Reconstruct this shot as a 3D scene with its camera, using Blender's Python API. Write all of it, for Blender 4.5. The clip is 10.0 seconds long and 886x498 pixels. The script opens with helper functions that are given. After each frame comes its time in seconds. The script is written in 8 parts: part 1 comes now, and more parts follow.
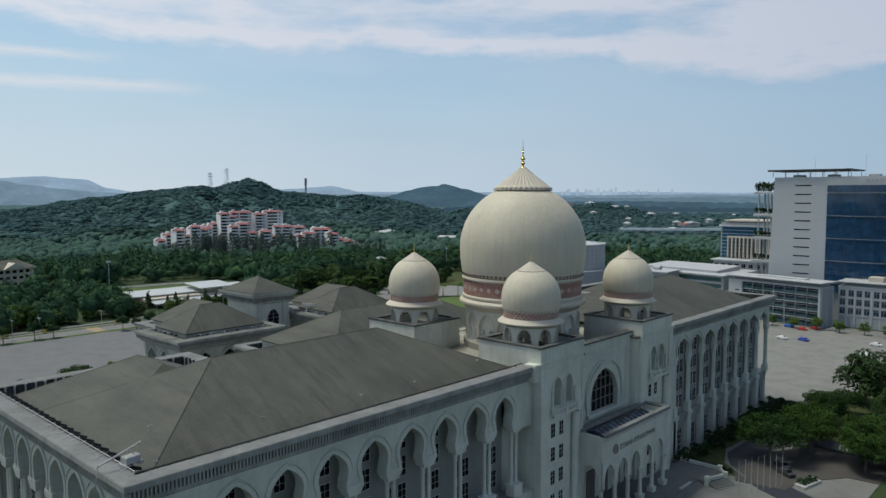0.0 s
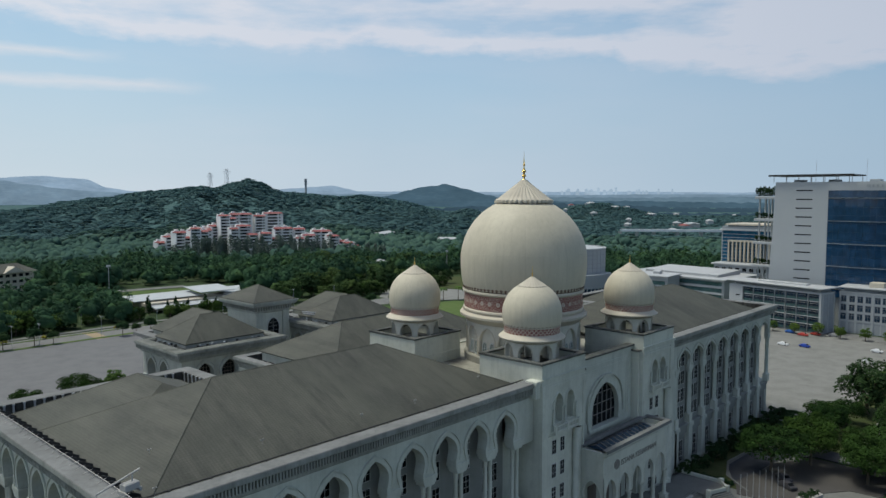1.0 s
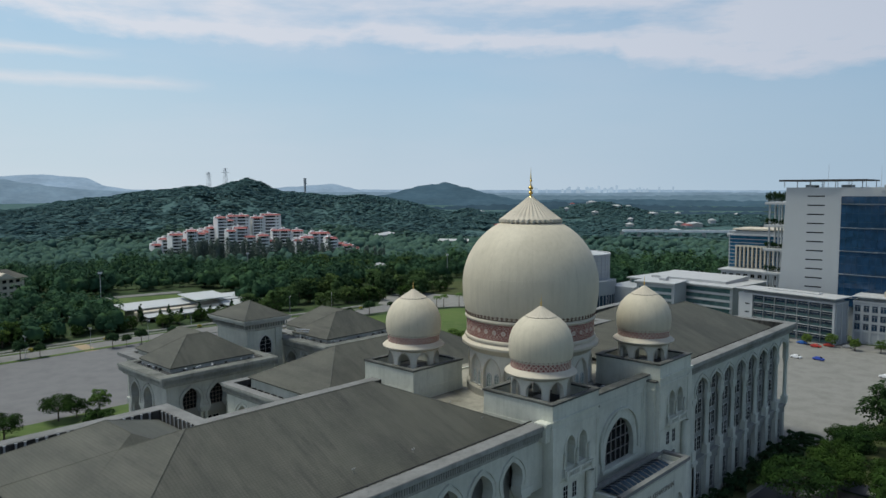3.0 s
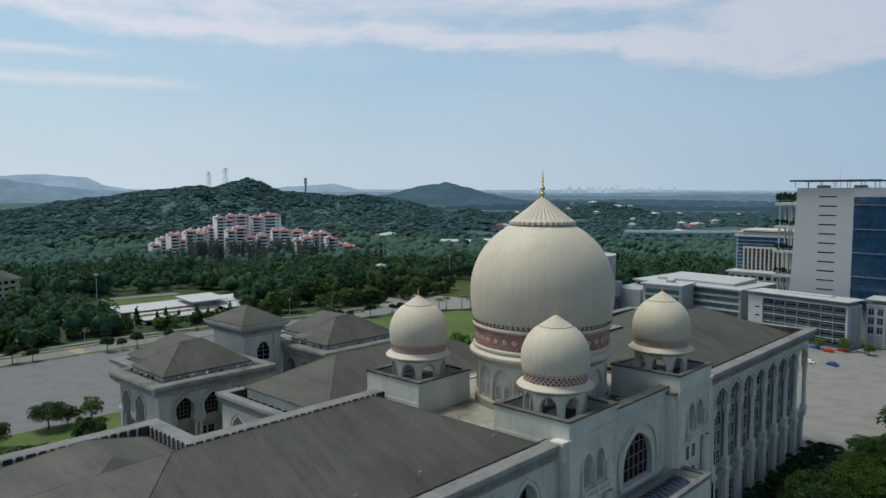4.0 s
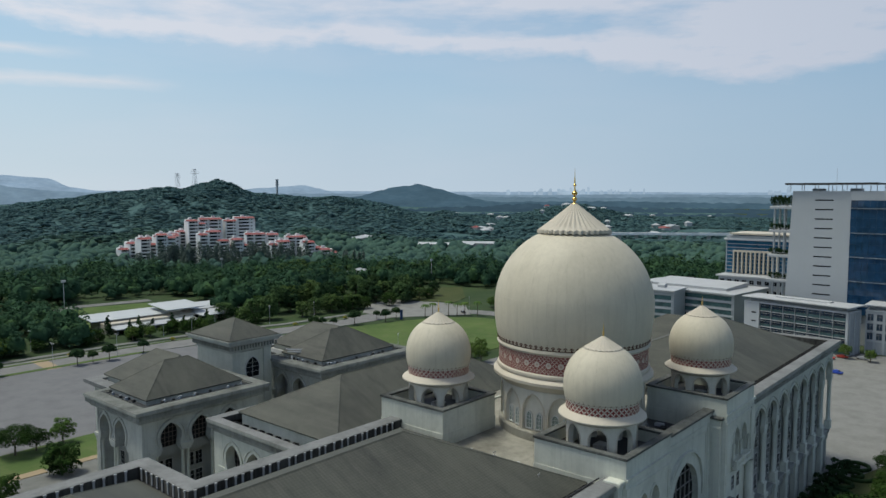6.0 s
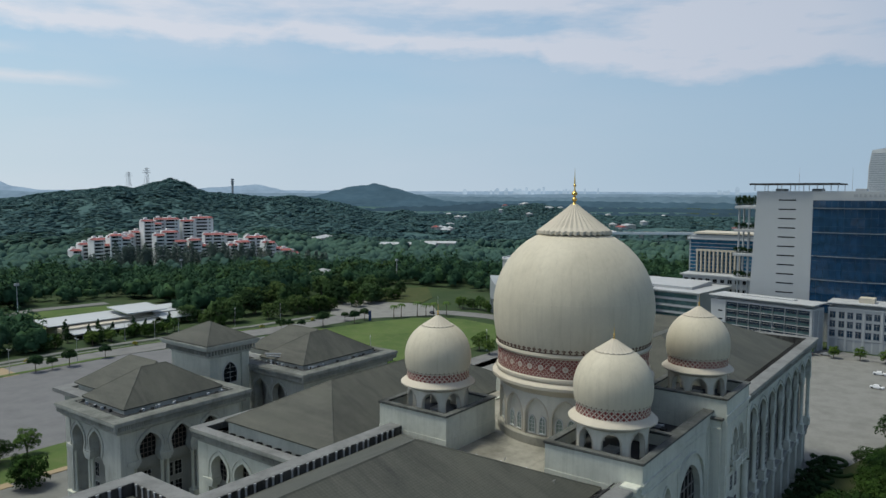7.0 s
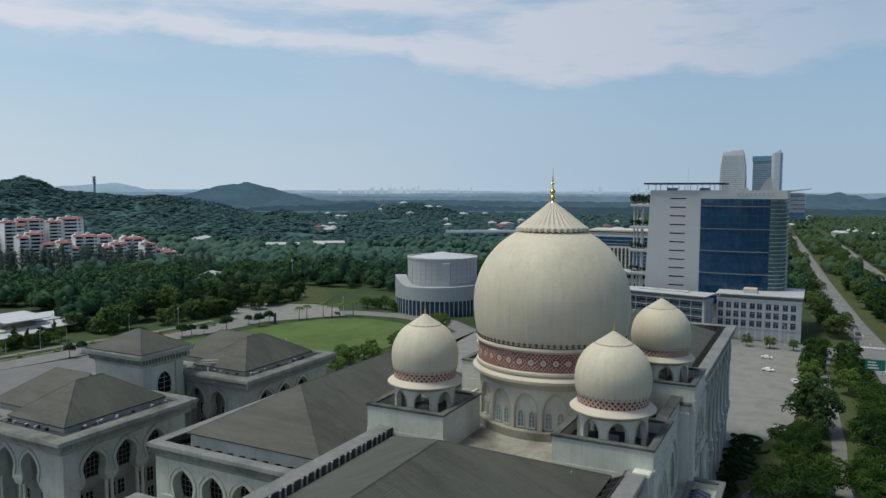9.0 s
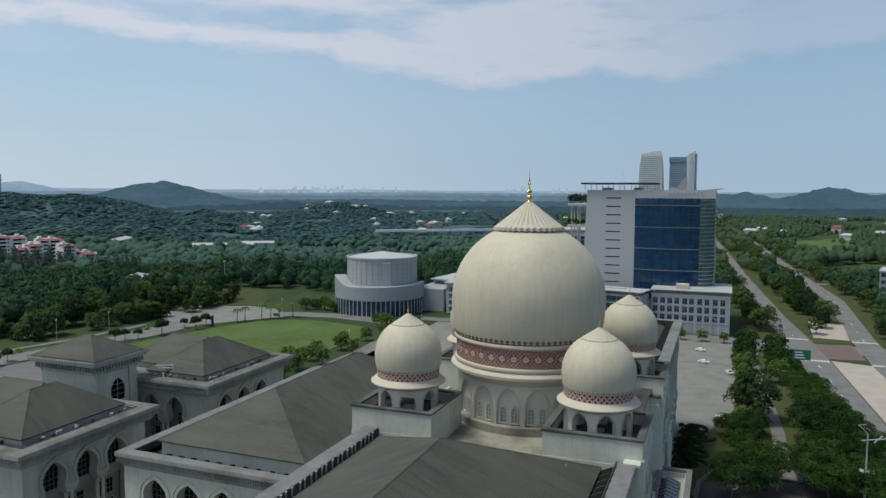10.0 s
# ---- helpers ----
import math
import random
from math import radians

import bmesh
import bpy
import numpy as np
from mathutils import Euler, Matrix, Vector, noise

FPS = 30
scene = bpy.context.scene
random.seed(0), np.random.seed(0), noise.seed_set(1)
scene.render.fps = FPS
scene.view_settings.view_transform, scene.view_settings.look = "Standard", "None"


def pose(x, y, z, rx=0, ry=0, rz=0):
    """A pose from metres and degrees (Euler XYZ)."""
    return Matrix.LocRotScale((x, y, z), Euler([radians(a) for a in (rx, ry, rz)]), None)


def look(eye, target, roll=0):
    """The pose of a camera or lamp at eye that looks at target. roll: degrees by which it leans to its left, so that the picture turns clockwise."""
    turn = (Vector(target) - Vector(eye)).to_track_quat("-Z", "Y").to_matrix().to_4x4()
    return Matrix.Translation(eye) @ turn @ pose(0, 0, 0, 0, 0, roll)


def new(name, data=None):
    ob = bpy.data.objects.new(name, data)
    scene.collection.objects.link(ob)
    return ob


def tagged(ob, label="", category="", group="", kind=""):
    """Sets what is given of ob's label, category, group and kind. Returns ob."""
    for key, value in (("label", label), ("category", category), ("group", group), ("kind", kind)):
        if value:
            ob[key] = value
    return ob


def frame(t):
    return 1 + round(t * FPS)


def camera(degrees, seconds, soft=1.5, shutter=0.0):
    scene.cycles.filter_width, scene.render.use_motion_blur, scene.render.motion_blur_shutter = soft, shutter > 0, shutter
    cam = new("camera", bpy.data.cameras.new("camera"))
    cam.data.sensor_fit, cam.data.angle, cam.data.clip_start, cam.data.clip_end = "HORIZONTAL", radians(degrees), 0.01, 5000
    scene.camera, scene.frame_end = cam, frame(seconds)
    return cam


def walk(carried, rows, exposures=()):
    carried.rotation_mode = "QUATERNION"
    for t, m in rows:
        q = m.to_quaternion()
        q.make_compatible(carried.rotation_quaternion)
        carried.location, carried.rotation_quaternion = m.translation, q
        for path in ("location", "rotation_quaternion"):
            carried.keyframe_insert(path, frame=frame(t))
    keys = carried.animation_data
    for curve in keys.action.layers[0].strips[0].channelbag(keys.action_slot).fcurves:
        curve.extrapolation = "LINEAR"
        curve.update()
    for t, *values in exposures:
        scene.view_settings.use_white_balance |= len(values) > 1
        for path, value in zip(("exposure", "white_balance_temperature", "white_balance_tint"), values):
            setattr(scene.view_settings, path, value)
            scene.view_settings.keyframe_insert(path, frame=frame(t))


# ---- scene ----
DEG = 62.781
PATH = [  # seconds, x, y, z, heading, pitch, roll
    (0, -126.831, -94.886, 62.146, 43.062, -4.348, -0.077),
    (0.5, -127.047, -94.859, 63.543, 43.038, -4.347, -0.073),
    (1, -126.351, -94.281, 64.990, 43.067, -4.412, -0.063),
    (1.5, -124.767, -92.819, 66.279, 43.057, -4.461, -0.080),
    (2, -122.846, -90.856, 67.622, 43.003, -4.539, -0.104),
    (2.5, -120.597, -88.828, 68.791, 43.061, -4.587, -0.125),
    (4, -113.063, -80.144, 69.294, 43.131, -4.621, -0.084),
    (4.5, -110.924, -76.184, 69.319, 43.151, -4.563, -0.053),
    (5, -109.320, -72.022, 69.488, 43.122, -4.539, -0.074),
    (5.5, -108.844, -68.053, 69.702, 42.218, -4.496, -0.056),
    (7, -111.598, -56.895, 69.966, 37.260, -4.531, 0.040),
    (7.5, -113.413, -52.815, 69.852, 35.209, -4.528, 0.078),
    (8, -115.841, -49.115, 69.812, 32.958, -4.587, 0.123),
    (8.5, -118.255, -44.993, 69.795, 30.096, -4.592, 0.130),
    (9, -121.010, -40.844, 69.745, 27.220, -4.586, 0.097),
    (9.5, -123.355, -36.672, 69.809, 24.235, -4.608, 0.156),
    (10, -125.632, -32.282, 69.849, 21.159, -4.637, 0.163),
]
cam = camera(DEG, 10.0)
walk(cam, [(t, pose(x, y, z, 90 + p, 0, h - 90) @ pose(0, 0, 0, 0, 0, r)) for t, x, y, z, h, p, r in PATH])

# ---- sky, sun ----
SUN_AZ, SUN_EL = 120.0, 68.0          # direction towards the sun, degrees from +x counter-clockwise
CLOUD_SEED = 0.9
world = bpy.data.worlds.new("sky")
scene.world = world
world.use_nodes = True


class Net:
    """Short-hand for building a node tree."""

    def __init__(self, tree):
        self.t = tree
        tree.nodes.clear()

    def n(self, kind, **kw):
        node = self.t.nodes.new(kind)
        for k, v in kw.items():
            if k == "op":
                node.operation = v
            elif k == "blend":
                node.data_type, node.blend_type = "RGBA", v
        return node

    def put(self, sock, v):
        if isinstance(v, bpy.types.NodeSocket):
            self.t.links.new(v, sock)
        elif isinstance(v, (tuple, list)) and len(v) == 3 and sock.type == "RGBA":
            sock.default_value = (*v, 1)
        else:
            sock.default_value = v

    def m(self, op, a, b=0.0, c=0.0):
        node = self.n("ShaderNodeMath", op=op)
        for s, v in zip(node.inputs, (a, b, c)):
            self.put(s, v)
        return node.outputs[0]

    def mix(self, f, a, b, blend="MIX"):
        node = self.n("ShaderNodeMix", blend=blend)
        self.put(node.inputs[0], f)
        self.put(node.inputs[6], a)
        self.put(node.inputs[7], b)
        return node.outputs[2]

    def noise(self, vec, scale, detail=4.0, rough=0.55):
        node = self.n("ShaderNodeTexNoise")
        if vec is not None:
            self.put(node.inputs["Vector"], vec)
        self.put(node.inputs["Scale"], scale)
        self.put(node.inputs["Detail"], detail)
        self.put(node.inputs["Roughness"], rough)
        return node.outputs["Fac"]

    def ramp(self, f, lo, hi, a=0.0, b=1.0):
        node = self.n("ShaderNodeMapRange")
        for i, v in enumerate((f, lo, hi, a, b)):
            self.put(node.inputs[i], v)
        return node.outputs[0]

    def vec(self, kind="Object"):
        return self.n("ShaderNodeTexCoord").outputs[kind]

    def scaled(self, v, x, y, z):
        node = self.n("ShaderNodeMapping")
        self.put(node.inputs[0], v)
        node.inputs["Scale"].default_value = (x, y, z)
        return node.outputs[0]

    def split(self, v):
        node = self.n("ShaderNodeSeparateXYZ")
        self.put(node.inputs[0], v)
        return node.outputs

    def join(self, x, y, z):
        node = self.n("ShaderNodeCombineXYZ")
        for s, v in zip(node.inputs, (x, y, z)):
            self.put(s, v)
        return node.outputs[0]


def build_sky():
    w = Net(world.node_tree)
    sky = w.n("ShaderNodeTexSky")
    sky.sky_type, sky.sun_disc = "NISHITA", False
    sky.sun_elevation, sky.sun_rotation = radians(SUN_EL), radians(90 - SUN_AZ)
    sky.air_density, sky.dust_density, sky.ozone_density = 1.0, 2.2, 1.5
    d = w.split(w.vec("Generated"))
    az = w.m("ARCTAN2", d[1], d[0])
    el = w.m("ARCSINE", d[2])
    # hazy lower air, whiter towards the sun's side
    c = w.mix(w.ramp(el, 0.0, radians(42), 0.9, 0.0), sky.outputs[0], (2.75, 4.55, 6.2))
    side = w.ramp(az, radians(10), radians(75), 0.15, 1.0)
    haze = w.m("MULTIPLY", w.ramp(el, 0.0, radians(13), 0.9, 0.0), w.ramp(side, 0.0, 1.0, 0.55, 1.0))
    c = w.mix(haze, c, (4.65, 5.3, 5.85))
    veil = w.ramp(w.noise(w.join(w.m("MULTIPLY", az, 2.0), w.m("MULTIPLY", el, 9.0), 4.1), 1.1, 5.0, 0.5), 0.36, 0.64)
    c = w.mix(w.m("MULTIPLY", w.m("MULTIPLY", veil, side), 0.5), c, (4.75, 5.25, 6.05))
    # long flat cloud bank with a crisp, stepped foot, holes of blue in it and clear air far above
    foot = radians(9.9)
    for a0, a1, step in ((-10, -1.5, -0.8), (-1.5, 4, -1.2), (4, 9.5, 0.9), (9.5, 13.5, -0.75), (13.5, 19, -0.1), (19, 29, 1.3), (29, 30, 0.95), (30, 46, 0.45), (46, 48.5, 0.8), (48.5, 51, -0.75), (51, 65, 0.05), (65, 72, 0.9)):
        foot = w.m("ADD", foot, w.ramp(az, radians(a0), radians(a1), 0.0, radians(step)))
    fray = w.m("MULTIPLY", w.m("SUBTRACT", w.noise(w.join(w.m("MULTIPLY", az, 9.0), w.m("MULTIPLY", el, 26.0), 5.2), 1.6, 7.0, 0.62), 0.5), radians(2.6))
    over = w.m("ADD", w.m("SUBTRACT", el, foot), fray)
    edge = w.ramp(over, radians(-0.15), radians(0.75))
    p = w.join(w.m("MULTIPLY", az, 3.4), w.m("MULTIPLY", el, 15.0), CLOUD_SEED)
    big = w.noise(p, 1.3, 7.0, 0.56)
    solid_foot = w.ramp(over, radians(0.4), radians(2.0), 0.16, 0.0)
    south = w.ramp(az, radians(34), radians(12), 0.0, 0.10)
    high = w.ramp(el, radians(20), radians(34), 0.0, -0.5)
    fill = w.ramp(w.m("ADD", w.m("ADD", w.m("ADD", big, solid_foot), south), high), 0.44, 0.60, 0.12, 1.0)
    thick = w.ramp(az, radians(-2), radians(10), 0.45, 1.0)
    bank = w.m("MULTIPLY", w.m("MULTIPLY", edge, fill), thick)
    c = w.mix(w.m("MULTIPLY", bank, 0.88), c, (5.35, 5.62, 6.3))
    # thin shreds below the bank to the north
    for el0, a0, a1, wide in ((7.7, 60, 73, 0.55), (9.6, 66, 76, 0.5)):
        shred = w.m("MULTIPLY", w.ramp(w.m("ABSOLUTE", w.m("ADD", w.m("SUBTRACT", el, radians(el0)), w.m("MULTIPLY", fray, 0.35))), 0.0, radians(wide), 0.75, 0.0),
                    w.ramp(az, radians(a0), radians(a0 + 5)))
        c = w.mix(shred, c, (5.15, 5.5, 6.1))
    # the air is deeper blue away from the sun, milkier near it
    c = w.mix(w.ramp(az, radians(42), radians(6), 0.0, 1.0), c, (0.80, 0.835, 0.875), "MULTIPLY")
    c = w.mix(w.ramp(az, radians(48), radians(70), 0.0, 1.0), c, (1.10, 1.09, 1.06), "MULTIPLY")
    bg = w.n("ShaderNodeBackground")
    w.put(bg.inputs[0], c)
    bg.inputs[1].default_value = 0.12
    out = w.n("ShaderNodeOutputWorld")
    w.put(out.inputs[0], bg.outputs[0])


build_sky()
sun = new("sun", bpy.data.lights.new("sun", "SUN"))
sun.data.energy, sun.data.angle, sun.data.color = 2.6, radians(14), (0.975, 0.975, 0.84)
sun.matrix_world = look((0, 0, 0), (-math.cos(radians(SUN_AZ)) * math.cos(radians(SUN_EL)),
                                    -math.sin(radians(SUN_AZ)) * math.cos(radians(SUN_EL)), -math.sin(radians(SUN_EL))))
sun.location = (0, 0, 300)


# ---- materials ----
def surface(name, rough=0.8, metal=0.0, spec=0.3):
    mat = bpy.data.materials.new(name)
    mat.use_nodes = True
    w = Net(mat.node_tree)
    b = w.n("ShaderNodeBsdfPrincipled")
    out = w.n("ShaderNodeOutputMaterial")
    w.put(out.inputs[0], b.outputs[0])
    b.inputs["Roughness"].default_value, b.inputs["Metallic"].default_value = rough, metal
    b.inputs["Specular IOR Level"].default_value = spec
    return mat, w, b


def bump(w, b, height, strength, dist):
    node = w.n("ShaderNodeBump")
    w.put(node.inputs["Height"], height)
    node.inputs["Strength"].default_value, node.inputs["Distance"].default_value = strength, dist
    w.put(b.inputs["Normal"], node.outputs[0])


def world_pos(w):
    return w.n("ShaderNodeNewGeometry").outputs["Position"]


def painted(name, base, stain, amount=0.5, rough=0.75, streak=0.5, random_amt=0.0):
    """Weathered paint or render: broad blotches, vertical rain streaks, fine grain."""
    mat, w, b = surface(name, rough)
    p = world_pos(w)
    blot = w.ramp(w.noise(p, 0.16, 5.0, 0.6), 0.42, 0.75)
    run = w.ramp(w.noise(w.scaled(p, 1.1, 1.1, 0.07), 1.0, 5.0, 0.65), 0.48, 0.78)
    fine = w.noise(p, 3.0, 4.0, 0.6)
    c = w.mix(w.m("MULTIPLY", blot, amount * 0.7), base, stain)
    c = w.mix(w.m("MULTIPLY", run, streak * amount), c, stain)
    c = w.mix(w.ramp(fine, 0.3, 0.7, 0.0, 0.16), c, tuple(v * 0.7 for v in base))
    # hand-sized smudges and narrow drips below ledges and joints
    smudge = w.ramp(w.noise(p, 0.85, 4.0, 0.65), 0.50, 0.74, 0.0, 0.30 * min(1.0, amount))
    drip = w.ramp(w.noise(w.scaled(p, 3.2, 3.2, 0.10), 1.0, 3.0, 0.6), 0.56, 0.74, 0.0, 0.34 * min(1.0, amount * streak * 1.6))
    c = w.mix(smudge, c, stain)
    c = w.mix(drip, c, stain)
    if random_amt:
        rnd = w.n("ShaderNodeObjectInfo").outputs["Random"]
        c = w.mix(w.m("MULTIPLY", rnd, random_amt), c, stain)
    w.put(b.inputs["Base Color"], c)
    bump(w, b, fine, 0.15, 0.02)
    return mat


WALL = painted("grey_white_wall_paint", (0.51, 0.53, 0.467), (0.225, 0.234, 0.200), 0.66)
TOWERWALL = painted("tower_wall_paint", (0.57, 0.585, 0.51), (0.25, 0.26, 0.222), 0.7)
# wall paint toned down, with some of the pavilions' shade in the colour
SHADEWALL = painted("shaded_pavilion_paint", (0.42, 0.435, 0.40), (0.16, 0.168, 0.146), 0.8)
# wall paint at half tone: the recesses' shade is put into the colour
WALL_IN = painted("shaded_arcade_paint", (0.24, 0.25, 0.235), (0.13, 0.136, 0.122), 0.6)
OLDCOPING = painted("dirty_pavilion_coping", (0.165, 0.174, 0.158), (0.035, 0.038, 0.033), 1.4, 0.9)
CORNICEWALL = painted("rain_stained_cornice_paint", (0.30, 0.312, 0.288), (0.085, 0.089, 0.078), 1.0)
COPING = painted("weathered_coping", (0.190, 0.196, 0.194), (0.070, 0.073, 0.070), 1.0, 0.85)
MOULDY = painted("mouldy_black_coping", (0.120, 0.126, 0.118), (0.018, 0.019, 0.017), 1.4, 0.9)
# near black: shade between the cornice blocks, put into the colour
FRIEZE = painted("gap_shade_frieze", (0.06, 0.062, 0.057), (0.025, 0.026, 0.024), 1.0, 0.9)
DIRTY = painted("mould_stained_parapet", (0.085, 0.085, 0.078), (0.012, 0.012, 0.011), 1.5, 0.9, 1.0)
CREAM = painted("cream_dome_panel", (0.55, 0.505, 0.395), (0.39, 0.355, 0.275), 0.66, 0.6, 0.85, 0.14)
DRUM = painted("cream_grey_drum_paint", (0.60, 0.575, 0.495), (0.34, 0.325, 0.275), 0.6)
SEAM = painted("dome_joint", (0.41, 0.375, 0.31), (0.31, 0.285, 0.235), 0.5)
CREAM_TRIM = painted("cream_cornice", (0.50, 0.455, 0.37), (0.34, 0.305, 0.24), 0.5, 0.65)
TERRACE = painted("terrace_screed", (0.29, 0.28, 0.235), (0.095, 0.091, 0.074), 1.4, 0.9, 0.2)
WETROOF = painted("wet_black_roof_felt", (0.040, 0.043, 0.044), (0.012, 0.013, 0.013), 1.3, 0.55, 0.2)
DARK = painted("gutter_black", (0.035, 0.035, 0.034), (0.08, 0.08, 0.078), 0.6, 0.8)
METAL = painted("galvanised_rail", (0.45, 0.46, 0.47), (0.25, 0.25, 0.25), 0.4, 0.45)
WHITE = painted("white_cladding", (0.42, 0.442, 0.45), (0.36, 0.375, 0.385), 0.3, 0.5)
GREYCLAD = painted("grey_cladding", (0.32, 0.345, 0.36), (0.21, 0.23, 0.245), 0.4, 0.5)
LIGHTROOF = painted("pale_sheet_roof", (0.40, 0.415, 0.425), (0.30, 0.31, 0.315), 0.5, 0.55)
REDTILE = painted("red_roof_tile", (0.25, 0.082, 0.078), (0.16, 0.066, 0.060), 0.6, 0.85)
APT = painted("apartment_paint", (0.74, 0.75, 0.75), (0.52, 0.52, 0.51), 0.6, 0.75)
CONC = painted("concrete", (0.42, 0.41, 0.39), (0.25, 0.245, 0.23), 0.6, 0.85)
PAVE = painted("pale_paving", (0.160, 0.164, 0.153), (0.088, 0.092, 0.084), 1.0, 0.8, 0.1)
# both drive surfaces are dark, with tree shade counted into their colours
WETROAD = painted("dark_drive_asphalt", (0.030, 0.033, 0.042), (0.020, 0.022, 0.028), 0.8, 0.7, 0.1)
DRIVE = painted("brown_drive_paving", (0.068, 0.064, 0.060), (0.045, 0.043, 0.040), 0.7, 0.85, 0.1)
PINKPAVE = painted("pinkish_plaza_paving", (0.40, 0.355, 0.315), (0.28, 0.245, 0.215), 0.8, 0.85, 0.1)
BRICKRED = painted("red_brown_crossing", (0.15, 0.115, 0.10), (0.11, 0.07, 0.06), 0.8, 0.85, 0.1)
ASPHALT = painted("asphalt", (0.175, 0.176, 0.17), (0.075, 0.075, 0.077), 0.9, 0.85, 0.1)
LOT = painted("worn_lot_asphalt", (0.205, 0.206, 0.192), (0.125, 0.126, 0.115), 1.1, 0.85, 0.1)
LOTBLUE = painted("rear_lot_asphalt", (0.145, 0.147, 0.15), (0.095, 0.096, 0.10), 0.9, 0.85, 0.1)
LINE = painted("road_paint", (0.70, 0.70, 0.68), (0.40, 0.40, 0.39), 0.5)
EARTH = painted("ochre_earth", (0.31, 0.24, 0.15), (0.21, 0.18, 0.13), 0.8, 0.9, 0.1)
TRUNK = painted("bark", (0.12, 0.095, 0.07), (0.06, 0.05, 0.04), 0.8, 0.9)


def roof_tiles():
    mat, w, b = surface("brown_grey_roof_tile", 0.72, 0.0, 0.35)
    p = world_pos(w)
    x, y, z = w.split(p)
    course = w.m("FRACT", w.m("MULTIPLY", z, 6.2))
    rib = w.m("ABSOLUTE", w.m("SUBTRACT", course, 0.5))
    stain = w.ramp(w.noise(w.scaled(p, 0.10, 0.05, 0.10), 1.0, 6.0, 0.62), 0.38, 0.72)
    run = w.ramp(w.noise(w.scaled(p, 0.45, 0.06, 0.3), 1.0, 5.0, 0.6), 0.46, 0.72)
    c = w.mix(stain, (0.070, 0.074, 0.059), (0.034, 0.037, 0.031))
    c = w.mix(w.m("MULTIPLY", run, 0.45), c, (0.104, 0.103, 0.086))
    c = w.mix(w.ramp(w.noise(p, 0.05, 4.0), 0.46, 0.62, 0.0, 0.42), c, (0.096, 0.097, 0.076))
    streak = w.ramp(w.noise(w.scaled(p, 0.55, 0.07, 0.2), 1.0, 6.0, 0.72), 0.50, 0.68)
    c = w.mix(w.m("MULTIPLY", streak, 0.65), c, (0.026, 0.027, 0.025))
    c = w.mix(w.ramp(w.noise(p, 2.2, 4.0, 0.7), 0.4, 0.75, 0.0, 0.3), c, (0.102, 0.105, 0.088))
    c = w.mix(w.ramp(rib, 0.36, 0.5, 0.0, 0.42), c, (0.028, 0.0275, 0.025))
    # up-slope ribs, along x or y as the slope faces
    n = w.split(w.n("ShaderNodeNewGeometry").outputs["Normal"])
    side = w.m("GREATER_THAN", w.m("ABSOLUTE", n[0]), w.m("ABSOLUTE", n[1]))
    across = w.m("ADD", w.m("MULTIPLY", side, y), w.m("MULTIPLY", w.m("SUBTRACT", 1.0, side), x))
    rib2 = w.m("ABSOLUTE", w.m("SUBTRACT", w.m("FRACT", w.m("MULTIPLY", across, 2.2)), 0.5))
    c = w.mix(w.ramp(rib2, 0.34, 0.5, 0.0, 0.42), c, (0.030, 0.030, 0.026))
    w.put(b.inputs["Base Color"], c)
    bump(w, b, w.m("MAXIMUM", rib, rib2), 0.5, 0.05)
    return mat


ROOF = roof_tiles()


def gold():
    mat, w, b = surface("gilded_metal", 0.32, 1.0, 0.5)
    n = w.noise(world_pos(w), 2.0)
    w.put(b.inputs["Base Color"], w.mix(n, (0.62, 0.40, 0.10), (0.78, 0.55, 0.18)))
    return mat


GOLD = gold()


def lattice_band(name, radius, count, z0, z1, sub, rosette):
    """Dark red glazed band with a cream star lattice, and round rosettes along its middle, laid round an upright axis."""
    mat, w, b = surface(name, 0.55)
    x, y, z = w.split(w.vec("Object"))
    cell = 2 * math.pi * radius / count
    u = w.m("MULTIPLY", w.m("ARCTAN2", y, x), count / (2 * math.pi))
    v = w.m("DIVIDE", w.m("SUBTRACT", z, (z0 + z1) / 2), cell)

    def saw(expr):
        return w.m("ABSOLUTE", w.m("SUBTRACT", w.m("FRACT", expr), 0.5))

    def line(expr, width):
        return w.m("LESS_THAN", saw(expr), width)

    def radial(a, c):
        return w.m("SQRT", w.m("ADD", w.m("MULTIPLY", a, a), w.m("MULTIPLY", c, c)))

    us, vs = w.m("MULTIPLY", u, float(sub)), w.m("MULTIPLY", v, float(sub))
    d1, d2 = w.m("ADD", us, vs), w.m("SUBTRACT", us, vs)
    cross = w.m("MAXIMUM", line(d1, 0.06 if rosette else 0.09), line(d2, 0.06 if rosette else 0.09))
    knot = w.m("LESS_THAN", radial(w.m("SUBTRACT", saw(us), 0.25), w.m("SUBTRACT", saw(vs), 0.25)), 0.10 if rosette else 0.13)
    lat = w.m("MAXIMUM", cross, knot)
    if rosette:
        r = radial(w.m("SUBTRACT", w.m("FRACT", u), 0.5), v)
        clear = w.m("GREATER_THAN", r, 0.30)
        petal = w.m("MULTIPLY", w.m("LESS_THAN", r, 0.25), w.ramp(r, 0.05, 0.14, 0.5, 0.85))
        lat = w.m("MAXIMUM", w.m("MULTIPLY", lat, clear), petal)
    edge = w.m("GREATER_THAN", w.m("ABSOLUTE", v), (z1 - z0) / cell * 0.475)
    lat = w.m("MAXIMUM", lat, edge)
    tint = w.mix(w.noise(world_pos(w), 0.8), (0.150, 0.024, 0.020), (0.205, 0.040, 0.032))
    w.put(b.inputs["Base Color"], w.mix(lat, tint, (0.54, 0.49, 0.41)))
    bump(w, b, lat, 0.4, 0.03)
    return mat


